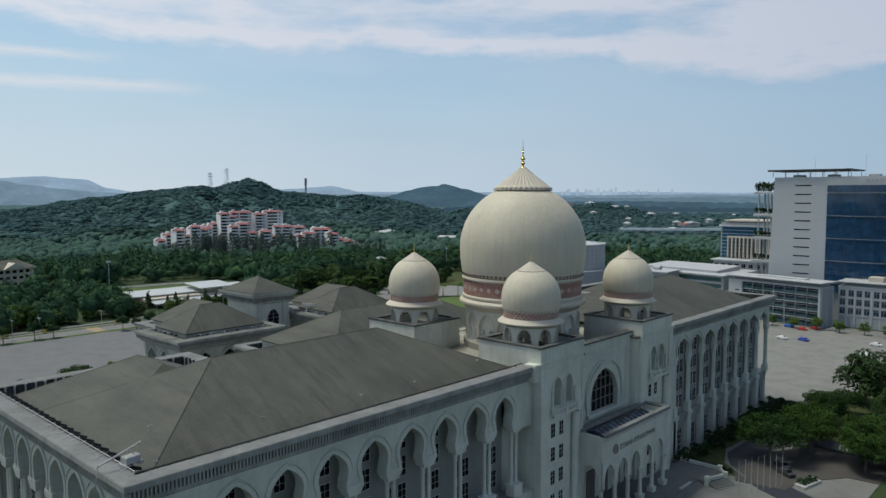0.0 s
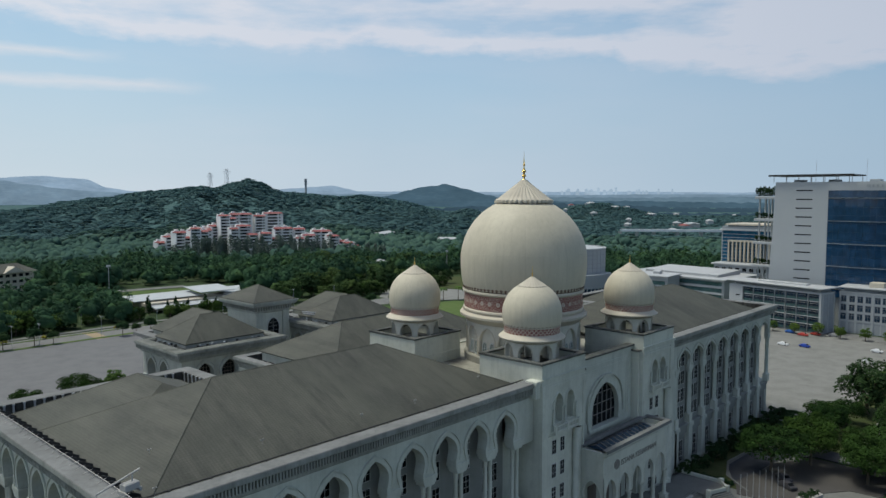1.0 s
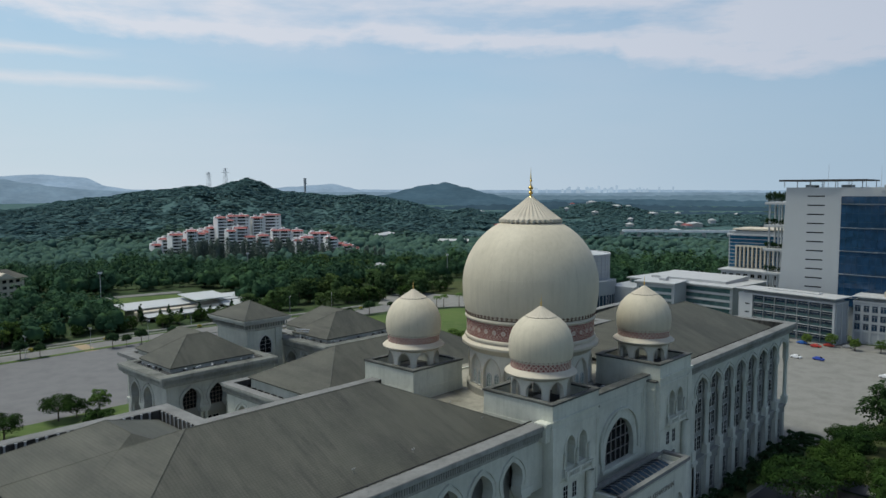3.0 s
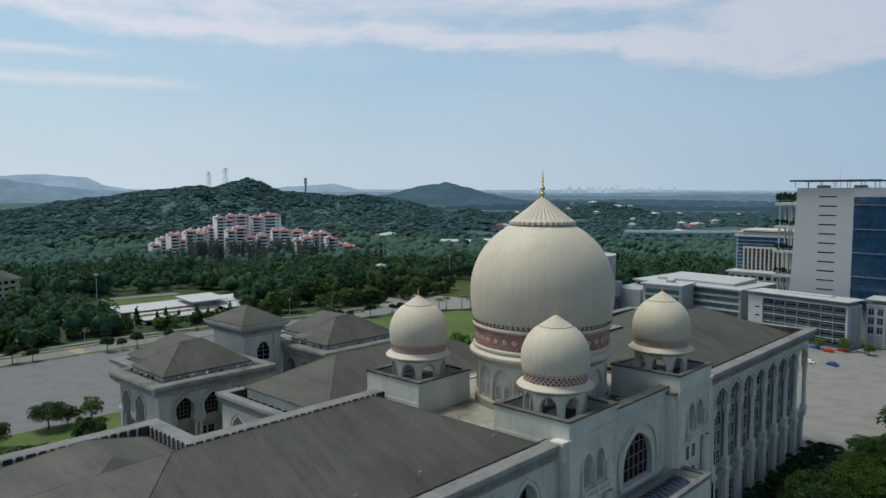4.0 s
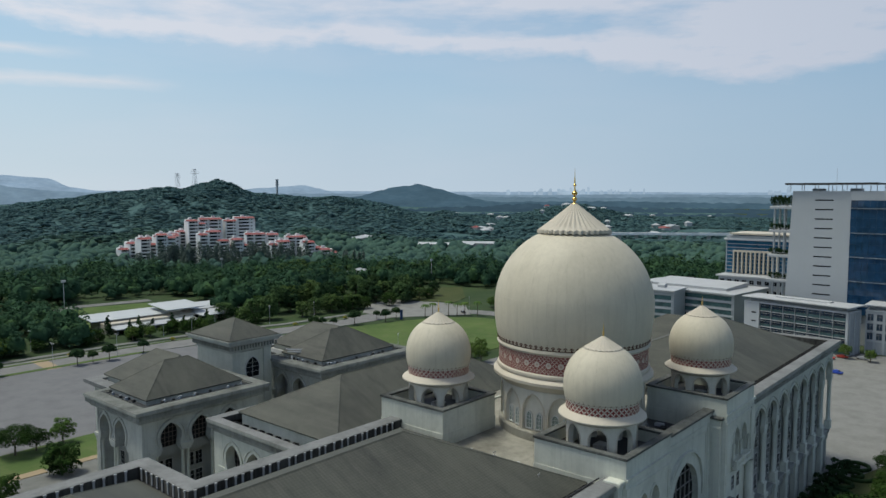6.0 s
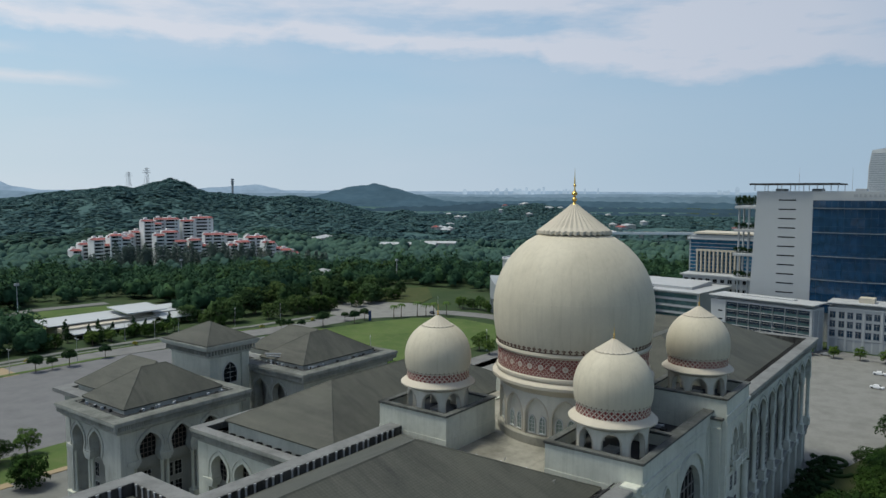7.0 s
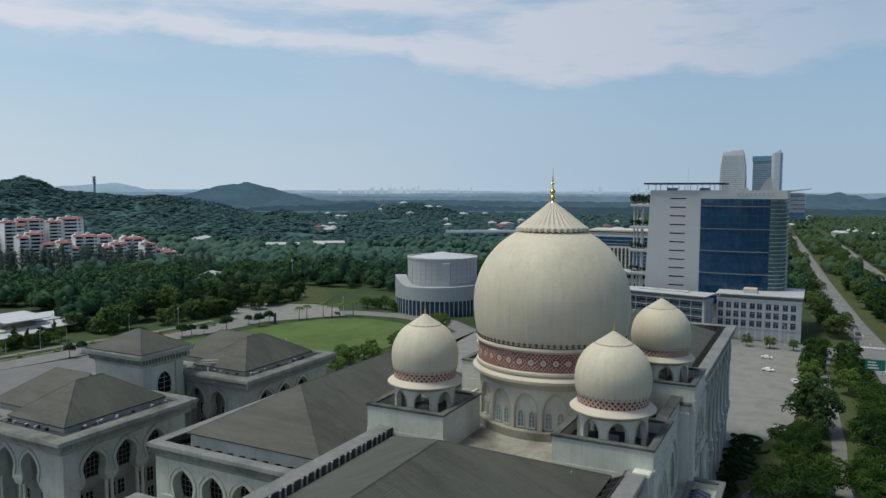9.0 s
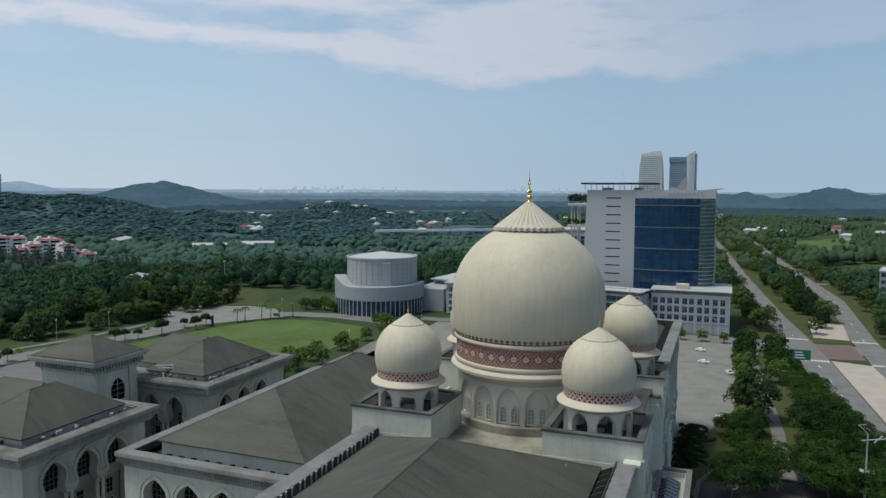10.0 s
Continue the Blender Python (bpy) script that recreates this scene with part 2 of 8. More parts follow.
def glass(name, tint, rough=0.08, spec=0.6):
    mat, w, b = surface(name, rough, 0.0, spec)
    p = world_pos(w)
    n = w.noise(p, 0.35, 3.0)
    w.put(b.inputs["Base Color"], w.mix(w.ramp(n, 0.35, 0.65), tint, tuple(v * 1.7 + 0.004 for v in tint)))
    bump(w, b, w.noise(p, 0.12, 2.0), 0.08, 0.15)
    return mat


PANE = glass("dark_window_pane", (0.005, 0.006, 0.007), 0.25, 0.04)
TEAL = glass("teal_curtain_glass", (0.008, 0.032, 0.070), 0.05, 0.45)
GREENGL = glass("green_tinted_glass", (0.055, 0.105, 0.105), 0.1, 0.5)
# skyline tower glass, its pale blue holding the haze of the distance
TOWERGL = glass("hazy_tower_glass", (0.10, 0.19, 0.28), 0.2, 0.3)
BLUEGL = glass("blue_office_glass", (0.012, 0.062, 0.115), 0.08, 0.4)
PALEGL = glass("pale_green_lattice_glass", (0.13, 0.165, 0.148), 0.35, 0.3)
SKYGL = glass("skylight_glass", (0.012, 0.028, 0.05), 0.06, 0.4)
WATER = glass("lake_water", (0.05, 0.07, 0.075), 0.04, 0.6)
FRAME = painted("window_frame", (0.52, 0.53, 0.51), (0.3, 0.3, 0.29), 0.3, 0.5)
LETTER = painted("weathered_letter_bronze", (0.19, 0.185, 0.17), (0.12, 0.115, 0.10), 0.4, 0.5)
BARGREY = painted("grey_glazing_bar", (0.22, 0.21, 0.20), (0.13, 0.12, 0.115), 0.4, 0.5)
BRONZE = painted("dark_bronze", (0.13, 0.11, 0.095), (0.08, 0.07, 0.06), 0.4, 0.5)


def foliage(name, a, b_, scale=0.5, patchy=0.0, leafy=0.0, uneven=0.5):
    """Leaves: broad changes of green, lighter and darker crowns, each spray a little different."""
    mat, w, b = surface(name, 0.8, 0.0, 0.04)
    p = world_pos(w)
    rnd = w.n("ShaderNodeNewGeometry").outputs["Random Per Island"]
    tree = w.n("ShaderNodeObjectInfo").outputs["Random"]
    c = w.mix(w.ramp(w.noise(p, scale, 3.0), 0.35, 0.68), a, b_)
    c = w.mix(w.ramp(w.noise(p, 0.085, 2.0, 0.4), 0.52, 0.70, 0.0, patchy), c, (b_[0] * 1.7, b_[1] * 1.45, b_[2] * 0.95))
    c = w.mix(w.ramp(w.noise(w.scaled(p, 1.0, 1.0, 0.2), 0.07, 2.0, 0.4), 0.54, 0.66, 0.0, patchy), c, tuple(v * 0.62 for v in a))
    c = w.mix(w.m("MULTIPLY", rnd, uneven), c, tuple(v * 0.55 for v in a))
    c = w.mix(w.m("MULTIPLY", tree, 0.45), c, (b_[0] * 1.15, b_[1] * 0.95, b_[2] * 0.7))
    if leafy:
        fine = w.noise(p, 0.55, 5.0, 0.7)
        c = w.mix(w.ramp(fine, 0.35, 0.65, leafy, 0.0), c, tuple(v * 0.55 for v in a))
        bump(w, b, fine, leafy * 1.8, 1.0)
    w.put(b.inputs["Base Color"], c)
    return mat


LEAF = foliage("broad_leaf_green", (0.003, 0.012, 0.005), (0.040, 0.088, 0.021), 0.30)
LEAF_OLIVE = foliage("olive_avenue_leaf", (0.034, 0.066, 0.026), (0.080, 0.130, 0.044))
LEAF_LIGHT = foliage("fresh_leaf_green", (0.044, 0.094, 0.026), (0.100, 0.168, 0.044))
LEAF_DARK = foliage("dark_leaf_green", (0.010, 0.030, 0.014), (0.032, 0.066, 0.027))
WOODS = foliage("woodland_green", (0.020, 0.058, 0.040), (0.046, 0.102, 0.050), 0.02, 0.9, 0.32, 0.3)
# paler, bluer greens farther out: the air's haze is in the base colour
WOODS_MID = foliage("hazed_slope_woodland", (0.040, 0.088, 0.082), (0.060, 0.116, 0.094), 0.012, 0.4, 0.24, 0.22)
WOODS_FAR = foliage("hazed_hill_woodland", (0.046, 0.098, 0.112), (0.060, 0.120, 0.128), 0.006, 0.14, 0.12, 0.10)
PLAINWOODS = foliage("plain_tree_green", (0.026, 0.056, 0.038), (0.052, 0.094, 0.058), 0.03, 0.5, 0.25, 0.25)
CASUARINA = foliage("grey_green_needles", (0.088, 0.130, 0.122), (0.124, 0.170, 0.146), 0.05, 0.0, 0.0, 0.25)
LEAF_GROVE = foliage("grove_leaf_green", (0.034, 0.072, 0.030), (0.078, 0.135, 0.046), 0.06)


def ground_cover(name, a, b_, c_, scale):
    mat, w, b = surface(name, 0.95, 0.0, 0.1)
    p = world_pos(w)
    c = w.mix(w.ramp(w.noise(p, scale, 6.0, 0.65), 0.36, 0.66), a, b_)
    c = w.mix(w.ramp(w.noise(p, scale * 6, 4.0, 0.6), 0.5, 0.75, 0.0, 0.7), c, c_)
    w.put(b.inputs["Base Color"], c)
    bump(w, b, w.noise(p, scale * 25, 4.0, 0.7), 0.5, 0.15)
    return mat


GRASS = ground_cover("lawn", (0.058, 0.096, 0.030), (0.090, 0.132, 0.042), (0.115, 0.130, 0.060), 0.03)
# olive lawn, darker than GRASS: shade from trees and palace is in the colour
DIMGRASS = ground_cover("shaded_lawn", (0.048, 0.064, 0.024), (0.066, 0.078, 0.032), (0.080, 0.080, 0.042), 0.06)
SCRUB = ground_cover("woodland_floor", (0.028, 0.048, 0.022), (0.046, 0.072, 0.030), (0.070, 0.082, 0.045), 0.012)


# ---- mesh helpers ----
class Mesh:
    """Collects vertices and faces and becomes one mesh."""

    def __init__(self):
        self.v, self.f, self.smooth = [], [], False

    def add(self, verts, faces):
        o = len(self.v)
        self.v.extend(verts)
        self.f.extend([tuple(i + o for i in f) for f in faces])
        return self

    def box(self, x0, x1, y0, y1, z0, z1, cut=0.0):
        """A block; cut bevels its upper edges."""
        c = cut
        if c:
            vs = [(x0, y0, z0), (x1, y0, z0), (x1, y1, z0), (x0, y1, z0), (x0, y0, z1 - c), (x1, y0, z1 - c), (x1, y1, z1 - c), (x0, y1, z1 - c),
                  (x0 + c, y0 + c, z1), (x1 - c, y0 + c, z1), (x1 - c, y1 - c, z1), (x0 + c, y1 - c, z1)]
            fs = [(3, 2, 1, 0), (8, 9, 10, 11)] + [(i, (i + 1) % 4, (i + 1) % 4 + 4, i + 4) for i in range(4)] + [(i + 4, (i + 1) % 4 + 4, (i + 1) % 4 + 8, i + 8) for i in range(4)]
        else:
            vs = [(x, y, z) for z in (z0, z1) for x, y in ((x0, y0), (x1, y0), (x1, y1), (x0, y1))]
            fs = [(3, 2, 1, 0), (4, 5, 6, 7)] + [(i, (i + 1) % 4, (i + 1) % 4 + 4, i + 4) for i in range(4)]
        return self.add(vs, fs)

    def prism(self, pts, z0, z1):
        n = len(pts)
        vs = [(x, y, z0) for x, y in pts] + [(x, y, z1) for x, y in pts]
        return self.add(vs, [tuple(range(n - 1, -1, -1)), tuple(range(n, 2 * n))] + [(i, (i + 1) % n, (i + 1) % n + n, i + n) for i in range(n)])

    def lathe(self, prof, cx=0.0, cy=0.0, seg=24, a0=0.0, a1=360.0, flute=None):
        """prof: (radius, z) from the bottom up. flute(k, angle) may vary the radius and z."""
        full = abs(a1 - a0) >= 360
        n = seg if full else seg + 1
        vs = []
        for k, (r, z) in enumerate(prof):
            for i in range(n):
                a = radians(a0 + (a1 - a0) * i / seg)
                rr, zz = flute(k, i, r, z) if flute else (r, z)
                vs.append((cx + rr * math.cos(a), cy + rr * math.sin(a), zz))
        fs = []
        for k in range(len(prof) - 1):
            for i in range(seg):
                j = (i + 1) % n if full else i + 1
                fs.append((k * n + i, k * n + j, (k + 1) * n + j, (k + 1) * n + i))
        self.smooth = True
        return self.add(vs, fs)

    def sweep(self, path, prof, closed=False):
        """Carries prof, (outward, z) pairs, along a flat path with mitred corners; outward is to the left of the way."""
        n = len(path)
        rings = []
        for i in range(n):
            p = Vector(path[i])
            a = Vector(path[i - 1]) if (i > 0 or closed) else None
            b = Vector(path[(i + 1) % n]) if (i < n - 1 or closed) else None
            d0 = (p - a).normalized() if a is not None else None
            d1 = (b - p).normalized() if b is not None else None
            d0, d1 = d0 or d1, d1 or d0
            n0, n1 = Vector((-d0.y, d0.x)), Vector((-d1.y, d1.x))
            mid = (n0 + n1)
            mid = mid / max(0.2, mid.dot(n0))
            rings.append([(p.x + mid.x * o, p.y + mid.y * o, z) for o, z in prof])
        k = len(prof)
        fs = []
        for i in range(n if closed else n - 1):
            j = (i + 1) % n
            fs += [(i * k + q, j * k + q, j * k + q + 1, i * k + q + 1) for q in range(k - 1)]
        return self.add([v for r in rings for v in r], fs)

    def arch_panel(self, edge, half, z0, z1, d0, d1, top_extra=True):
        """A wall panel 2*half wide from z0 to z1, between depths d0 (front) and d1, with an opening through it. edge: (half width, z) of the opening from its foot to its apex."""
        zt = edge[-1][1]
        vs, fs = [], []
        for d in (d0, d1):
            for s in (-1, 1):
                for u, z in edge:
                    vs.append((s * u, d, z))
                for u, z in edge:
                    vs.append((s * half, d, z))
            vs += [(-half, d, z1), (half, d, z1)]
        k = len(edge)
        per = 4 * k + 2

        def ix(layer, side, outer, i):
            return layer * per + side * 2 * k + outer * k + i
        for layer in (0, 1):
            for side in (0, 1):
                for i in range(k - 1):
                    q = (ix(layer, side, 1, i), ix(layer, side, 0, i), ix(layer, side, 0, i + 1), ix(layer, side, 1, i + 1))
                    fs.append(q if (side == 0) == (layer == 0) else q[::-1])
            q = (ix(layer, 0, 1, k - 1), ix(layer, 0, 0, k - 1), ix(layer, 1, 1, k - 1), layer * per + 4 * k + 1, layer * per + 4 * k)
            fs.append(q if layer == 0 else q[::-1])
        for side in (0, 1):
            for i in range(k - 1):
                q = (ix(0, side, 0, i), ix(1, side, 0, i), ix(1, side, 0, i + 1), ix(0, side, 0, i + 1))
                fs.append(q if side == 0 else q[::-1])
            q = (ix(0, side, 1, 0), ix(1, side, 1, 0), ix(1, side, 0, 0), ix(0, side, 0, 0))
            fs.append(q if side == 0 else q[::-1])
        return self.add(vs, fs)

    def arch_ring(self, edge, w, d0, d1):
        """A moulding of width w that follows the opening, standing from depth d1 out to d0."""
        pts = [(-u, z) for u, z in edge] + [(u, z) for u, z in edge[::-1][1:]]
        out = []
        for i, (u, z) in enumerate(pts):
            a, b = pts[max(0, i - 1)], pts[min(len(pts) - 1, i + 1)]
            t = Vector((b[0] - a[0], b[1] - a[1])).normalized()
            out.append((u - t.y * w, z + t.x * w))
        n = len(pts)
        vs = [(u, d, z) for d in (d0, d1) for ring in (pts, out) for u, z in ring]
        fs = []
        for i in range(n - 1):
            fs.append((i, n + i, n + i + 1, i + 1)[::-1])
            fs.append((n + i, 3 * n + i, 3 * n + i + 1, n + i + 1)[::-1])
            fs.append((i, i + 1, 2 * n + i + 1, 2 * n + i)[::-1])
        return self.add(vs, fs)

    def grid(self, w, h, nx, ny, rim, bar_w, d0, d1):
        """A frame w x h with nx by ny openings, all of one piece, standing from depth d0 to d1."""
        def stops(a, b, n):
            out = [a, a + rim]
            for i in range(1, n):
                c = a + (b - a) * i / n
                out += [c - bar_w / 2, c + bar_w / 2]
            return out + [b - rim, b]
        xs, zs = stops(-w / 2, w / 2, nx), stops(0.0, h, ny)
        a, b = len(xs), len(zs)
        vs = [(x, d, z) for d in (d0, d1) for z in zs for x in xs]

        def ix(layer, i, j):
            return layer * a * b + j * a + i

        def full(i, j):
            return 0 <= i < a - 1 and 0 <= j < b - 1 and (i % 2 == 0 or j % 2 == 0)
        fs = []
        for j in range(b - 1):
            for i in range(a - 1):
                if not full(i, j):
                    continue
                fs.append((ix(0, i, j), ix(0, i + 1, j), ix(0, i + 1, j + 1), ix(0, i, j + 1)))
                fs.append((ix(1, i, j + 1), ix(1, i + 1, j + 1), ix(1, i + 1, j), ix(1, i, j)))
                for (di, dj), p, q in (((-1, 0), (i, j), (i, j + 1)), ((1, 0), (i + 1, j + 1), (i + 1, j)), ((0, -1), (i + 1, j), (i, j)), ((0, 1), (i, j + 1), (i + 1, j + 1))):
                    if not full(i + di, j + dj):
                        fs.append((ix(0, *p), ix(0, *q), ix(1, *q), ix(1, *p)))
        return self.add(vs, fs)

    def moved(self, m, start=0):
        self.v[start:] = [tuple(m @ Vector(p)) for p in self.v[start:]]
        return self

    def bent(self, radius):
        """Bends a flat panel (u, depth, z) round an upright axis."""
        self.v = [((radius - d) * math.sin(u / radius), -(radius - d) * math.cos(u / radius), z) for u, d, z in self.v]
        return self

    def data(self, name, mat):
        me = bpy.data.meshes.new(name)
        me.from_pydata(self.v, [], self.f)
        bm = bmesh.new()
        bm.from_mesh(me)
        bmesh.ops.recalc_face_normals(bm, faces=bm.faces)
        bm.to_mesh(me)
        bm.free()
        if mat:
            me.materials.append(mat)
        if self.smooth:
            me.shade_smooth()
            me.set_sharp_from_angle(angle=radians(35))
        return me


def thing(name, label, category, m=None, group="", kind=""):
    ob = new(name)
    if m is not None:
        ob.matrix_world = m
    return tagged(ob, label, category, group, kind)


def part(name, mesh, mat, parent, label="", m=None, kind=""):
    """One mesh object under a thing or a part. mesh: a Mesh or ready mesh data."""
    me = mesh.data(name, mat) if isinstance(mesh, Mesh) else mesh
    ob = new(name, me)
    ob.parent = parent
    if m is not None:
        ob.matrix_local = m
    return tagged(ob, label, "", "", kind)


def solid(name, mesh, mat, label, category, m=None, group="", kind=""):
    """A thing that is one mesh."""
    me = mesh.data(name, mat) if isinstance(mesh, Mesh) else mesh
    ob = new(name, me)
    if m is not None:
        ob.matrix_world = m
    return tagged(ob, label, category, group, kind)


# ---- the palace: arcaded bays ----
ZT = 32.4                      # top of the main cornice
# opening of a bay below the cornice top: corbelled foot, horseshoe waist, pointed head
BAY_EDGE = [(2.72, -10.6), (2.66, -10.1), (2.30, -9.75), (2.12, -9.3), (2.12, -8.8), (2.34, -8.0), (2.47, -7.3), (2.42, -6.6), (2.18, -5.95), (1.72, -5.35),
            (1.05, -4.75), (0.45, -4.38), (0.0, -4.15)]
cache = {}


def once(key, make):
    if key not in cache:
        cache[key] = make()
    return cache[key]


def fluted_column(r, h):
    def make():
        c = Mesh().lathe([(r * 1.45, 0), (r * 1.45, 0.22), (r * 1.15, 0.35), (r, 0.5), (r * 0.94, h - 0.75), (r * 1.08, h - 0.65), (r * 1.02, h - 0.5), (r * 1.4, h - 0.12), (r * 1.4, h)], seg=14)
        return c.data("column", WALL)
    return once(("column", r, round(h, 2)), make)


def window_meshes(w, h, nx, ny):
    def make():
        f = Mesh().grid(w, h, nx, ny, 0.055, 0.04, -0.06, 0.05)
        p = Mesh().box(-w / 2 + 0.04, w / 2 - 0.04, 0.0, 0.03, 0.04, h - 0.04)
        return f.data("window", FRAME), p.data("pane", PANE)
    return once(("win", w, h, nx, ny), make)


def window(parent, m, w, h, nx=2, ny=2):
    f, p = window_meshes(w, h, nx, ny)
    ob = part("window", f, None, parent, m=m)
    part("pane", p, None, ob)
    return ob


def bay(parent, m, pitch, ztop, zfloor, rows, podium=True, glazed=False, wall=WALL, deep=3.3, last=False, open_back=False):
    """One arcade bay; m puts its middle on the wall face with x along the wall and y inwards, at height 0."""
    half = pitch / 2
    slim = deep < 2.5
    wide, foot = (1.26, 9.76) if slim else (1.0, 10.6)
    edge = [(u * wide, (z + 4.15) * (foot - 4.15) / 6.45 - 4.15) for u, z in BAY_EDGE]
    panel = once(("panel", pitch, wall.name, slim), lambda: Mesh().arch_panel(edge, half, -foot, -2.6, 0.0, 0.7 if slim else 1.8).data("arcade_arch", wall))
    hood = [(u + 0.62 * min(1.0, u / 0.9), z + 0.62 * (1 - min(1.0, u / 2.6)) + 0.12) for u, z in edge[4:]]
    ring = once(("ring", wall.name, wide), lambda: Mesh().arch_ring(edge[3:], 0.6, -0.14, 0.02).arch_ring(hood, 0.16, -0.26, 0.02).data("archivolt", wall))
    up = pose(0, 0, ztop)
    part("arcade_arch", panel, None, parent, m=m @ up)
    part("archivolt", ring, None, parent, m=m @ up)
    h = ztop - foot - (zfloor + 2.1)
    ends = (-half, half) if last else (-half,)
    for e in ends:
        for u in (-0.5, 0.5) if slim else (-0.62, 0.62):
            part("column", fluted_column(0.36, h), None, parent, m=m @ pose(e + u, 0.36 if slim else 0.75, zfloor + 2.1))
    back_y, cw = (0.7, 0.72) if slim else (1.8, 1.0)
    corbel = once(("corbel", wall.name, slim), lambda: Mesh().box(-1.5 * cw, 1.5 * cw, -0.2 * cw, back_y + 0.1, -9.95, -9.25, 0.06).box(-1.28 * cw, 1.28 * cw, -0.14 * cw, back_y + 0.05, -10.4, -9.95).box(-1.05 * cw, 1.05 * cw, -0.08 * cw, back_y, -10.85, -10.4).data("corbel", wall))
    for e in ends:
        part("corbel", corbel, None, parent, m=m @ pose(e, 0, ztop + 10.6 - foot))
    ped = once(("pedestal", slim), lambda: Mesh().box(-1.15 * cw, 1.15 * cw, -0.4 * cw, 1.5 * cw, 0, 1.9, 0.1).box(-1.3 * cw, 1.3 * cw, -0.52 * cw, 1.6 * cw, 1.9, 2.1, 0.05).data("pedestal", TOWERWALL))
    for e in ends:
        part("pedestal", ped, None, parent, m=m @ pose(e, 0, zfloor))
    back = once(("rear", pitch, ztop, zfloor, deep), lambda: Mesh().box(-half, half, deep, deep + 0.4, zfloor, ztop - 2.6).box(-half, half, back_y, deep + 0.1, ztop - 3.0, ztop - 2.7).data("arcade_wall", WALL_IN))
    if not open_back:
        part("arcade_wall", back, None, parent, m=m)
    for k in range(0 if open_back else rows):
        for u in (-1.05, 1.05):
            window(parent, m @ pose(u, deep - 0.04, zfloor + 1.2 + 4.2 * k), 1.75, 3.1, 2, 3)
    if glazed:
        g, f = once("bay_glazing", bay_glazing)
        part("pane", g, None, parent, m=m @ pose(0, 1.9, ztop))
        part("glazing_grid", f, None, parent, m=m @ pose(0, 1.85, ztop))
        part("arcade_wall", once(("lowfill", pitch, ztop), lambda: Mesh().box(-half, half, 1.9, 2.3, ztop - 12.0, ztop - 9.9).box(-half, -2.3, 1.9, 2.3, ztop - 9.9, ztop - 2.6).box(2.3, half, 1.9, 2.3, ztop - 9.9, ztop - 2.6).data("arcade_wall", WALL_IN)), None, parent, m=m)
    if podium and zfloor > 5:
        pier = once(("pier", zfloor), lambda: Mesh().box(-1.0, 1.0, -0.3, 1.6, 0, zfloor - 0.9).box(-1.2, 1.2, -0.5, 1.6, 0, 0.9, 0.08).box(-1.25, 1.25, -0.55, 1.6, zfloor - 0.9, zfloor, 0.1).data("podium_pier", WALL))
        part("podium_pier", pier, None, parent, m=m @ pose(-half, 0, 0))
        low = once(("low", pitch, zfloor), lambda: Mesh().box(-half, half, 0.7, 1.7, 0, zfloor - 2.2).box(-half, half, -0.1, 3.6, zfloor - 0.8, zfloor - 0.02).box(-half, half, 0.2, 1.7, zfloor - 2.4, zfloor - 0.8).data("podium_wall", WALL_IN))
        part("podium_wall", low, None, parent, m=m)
        window(parent, m @ pose(0, 0.66, 1.2), 2.6, 5.2, 3, 4)


def bay_glazing():
    """Tall glazing behind an arch, with its grid of bars."""
    f = Mesh().grid(4.6, 6.1, 5, 6, 0.08, 0.1, -0.05, 0.04).moved(pose(0, 0, -9.9))
    return Mesh().box(-2.3, 2.3, 0.0, 0.05, -9.9, -3.8).data("pane", PANE), f.data("glazing_grid", BRONZE)


def facade(parent, centres, face, pitch, way, ztop, zfloor, rows, podium=True, glazed=False, wall=WALL, deep=3.3, ends=False):
    """Bays along a face. way 's': faces -y at y=face, centres are x; way 'w': faces -x at x=face, centres are y."""
    for c in centres:
        m = pose(c, face, 0) if way == "s" else pose(face, c, 0, 0, 0, -90)
        bay(parent, m, pitch, ztop, zfloor, rows, podium, glazed, wall, deep, ends and c == max(centres), ends and deep < 2.5 and c > max(centres) - 0.5 * pitch)


CORNICE = [(-1.1, -2.75), (-0.98, -2.6), (-0.98, -2.1), (-0.8, -1.98), (-0.8, -0.92), (-0.14, -0.86), (-0.14, -0.74), (0.0, -0.68), (0.0, -0.1)]


def cornice(parent, path, ztop, width, gut=1.9, closed=False, gutter=2.0, wall=CORNICEWALL, top=COPING):
    up = lambda prof: [(o, z + ztop) for o, z in prof]
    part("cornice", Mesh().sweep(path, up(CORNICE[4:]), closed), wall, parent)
    part("frieze", Mesh().sweep(path, up(CORNICE[3:5]), closed), FRIEZE, parent, "frieze behind the cornice blocks, painted dark as their shaded gaps")
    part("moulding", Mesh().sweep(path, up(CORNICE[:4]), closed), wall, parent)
    part("coping", Mesh().sweep(path, up([(0.0, -0.12), (-0.12, 0.0), (-width + 0.12, 0.0), (-width, -0.1)]), closed), top, parent, "weathered grey coping")
    part("parapet_lining", Mesh().sweep(path, up([(-width, -0.1), (-width, -gut)]), closed), DIRTY, parent, "mould-blackened inner parapet face")
    part("gutter", Mesh().sweep(path, up([(-width, -gut), (-width - gutter, -gut)]), closed), DARK, parent)


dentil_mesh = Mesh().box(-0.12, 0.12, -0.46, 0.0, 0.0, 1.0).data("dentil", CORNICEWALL)


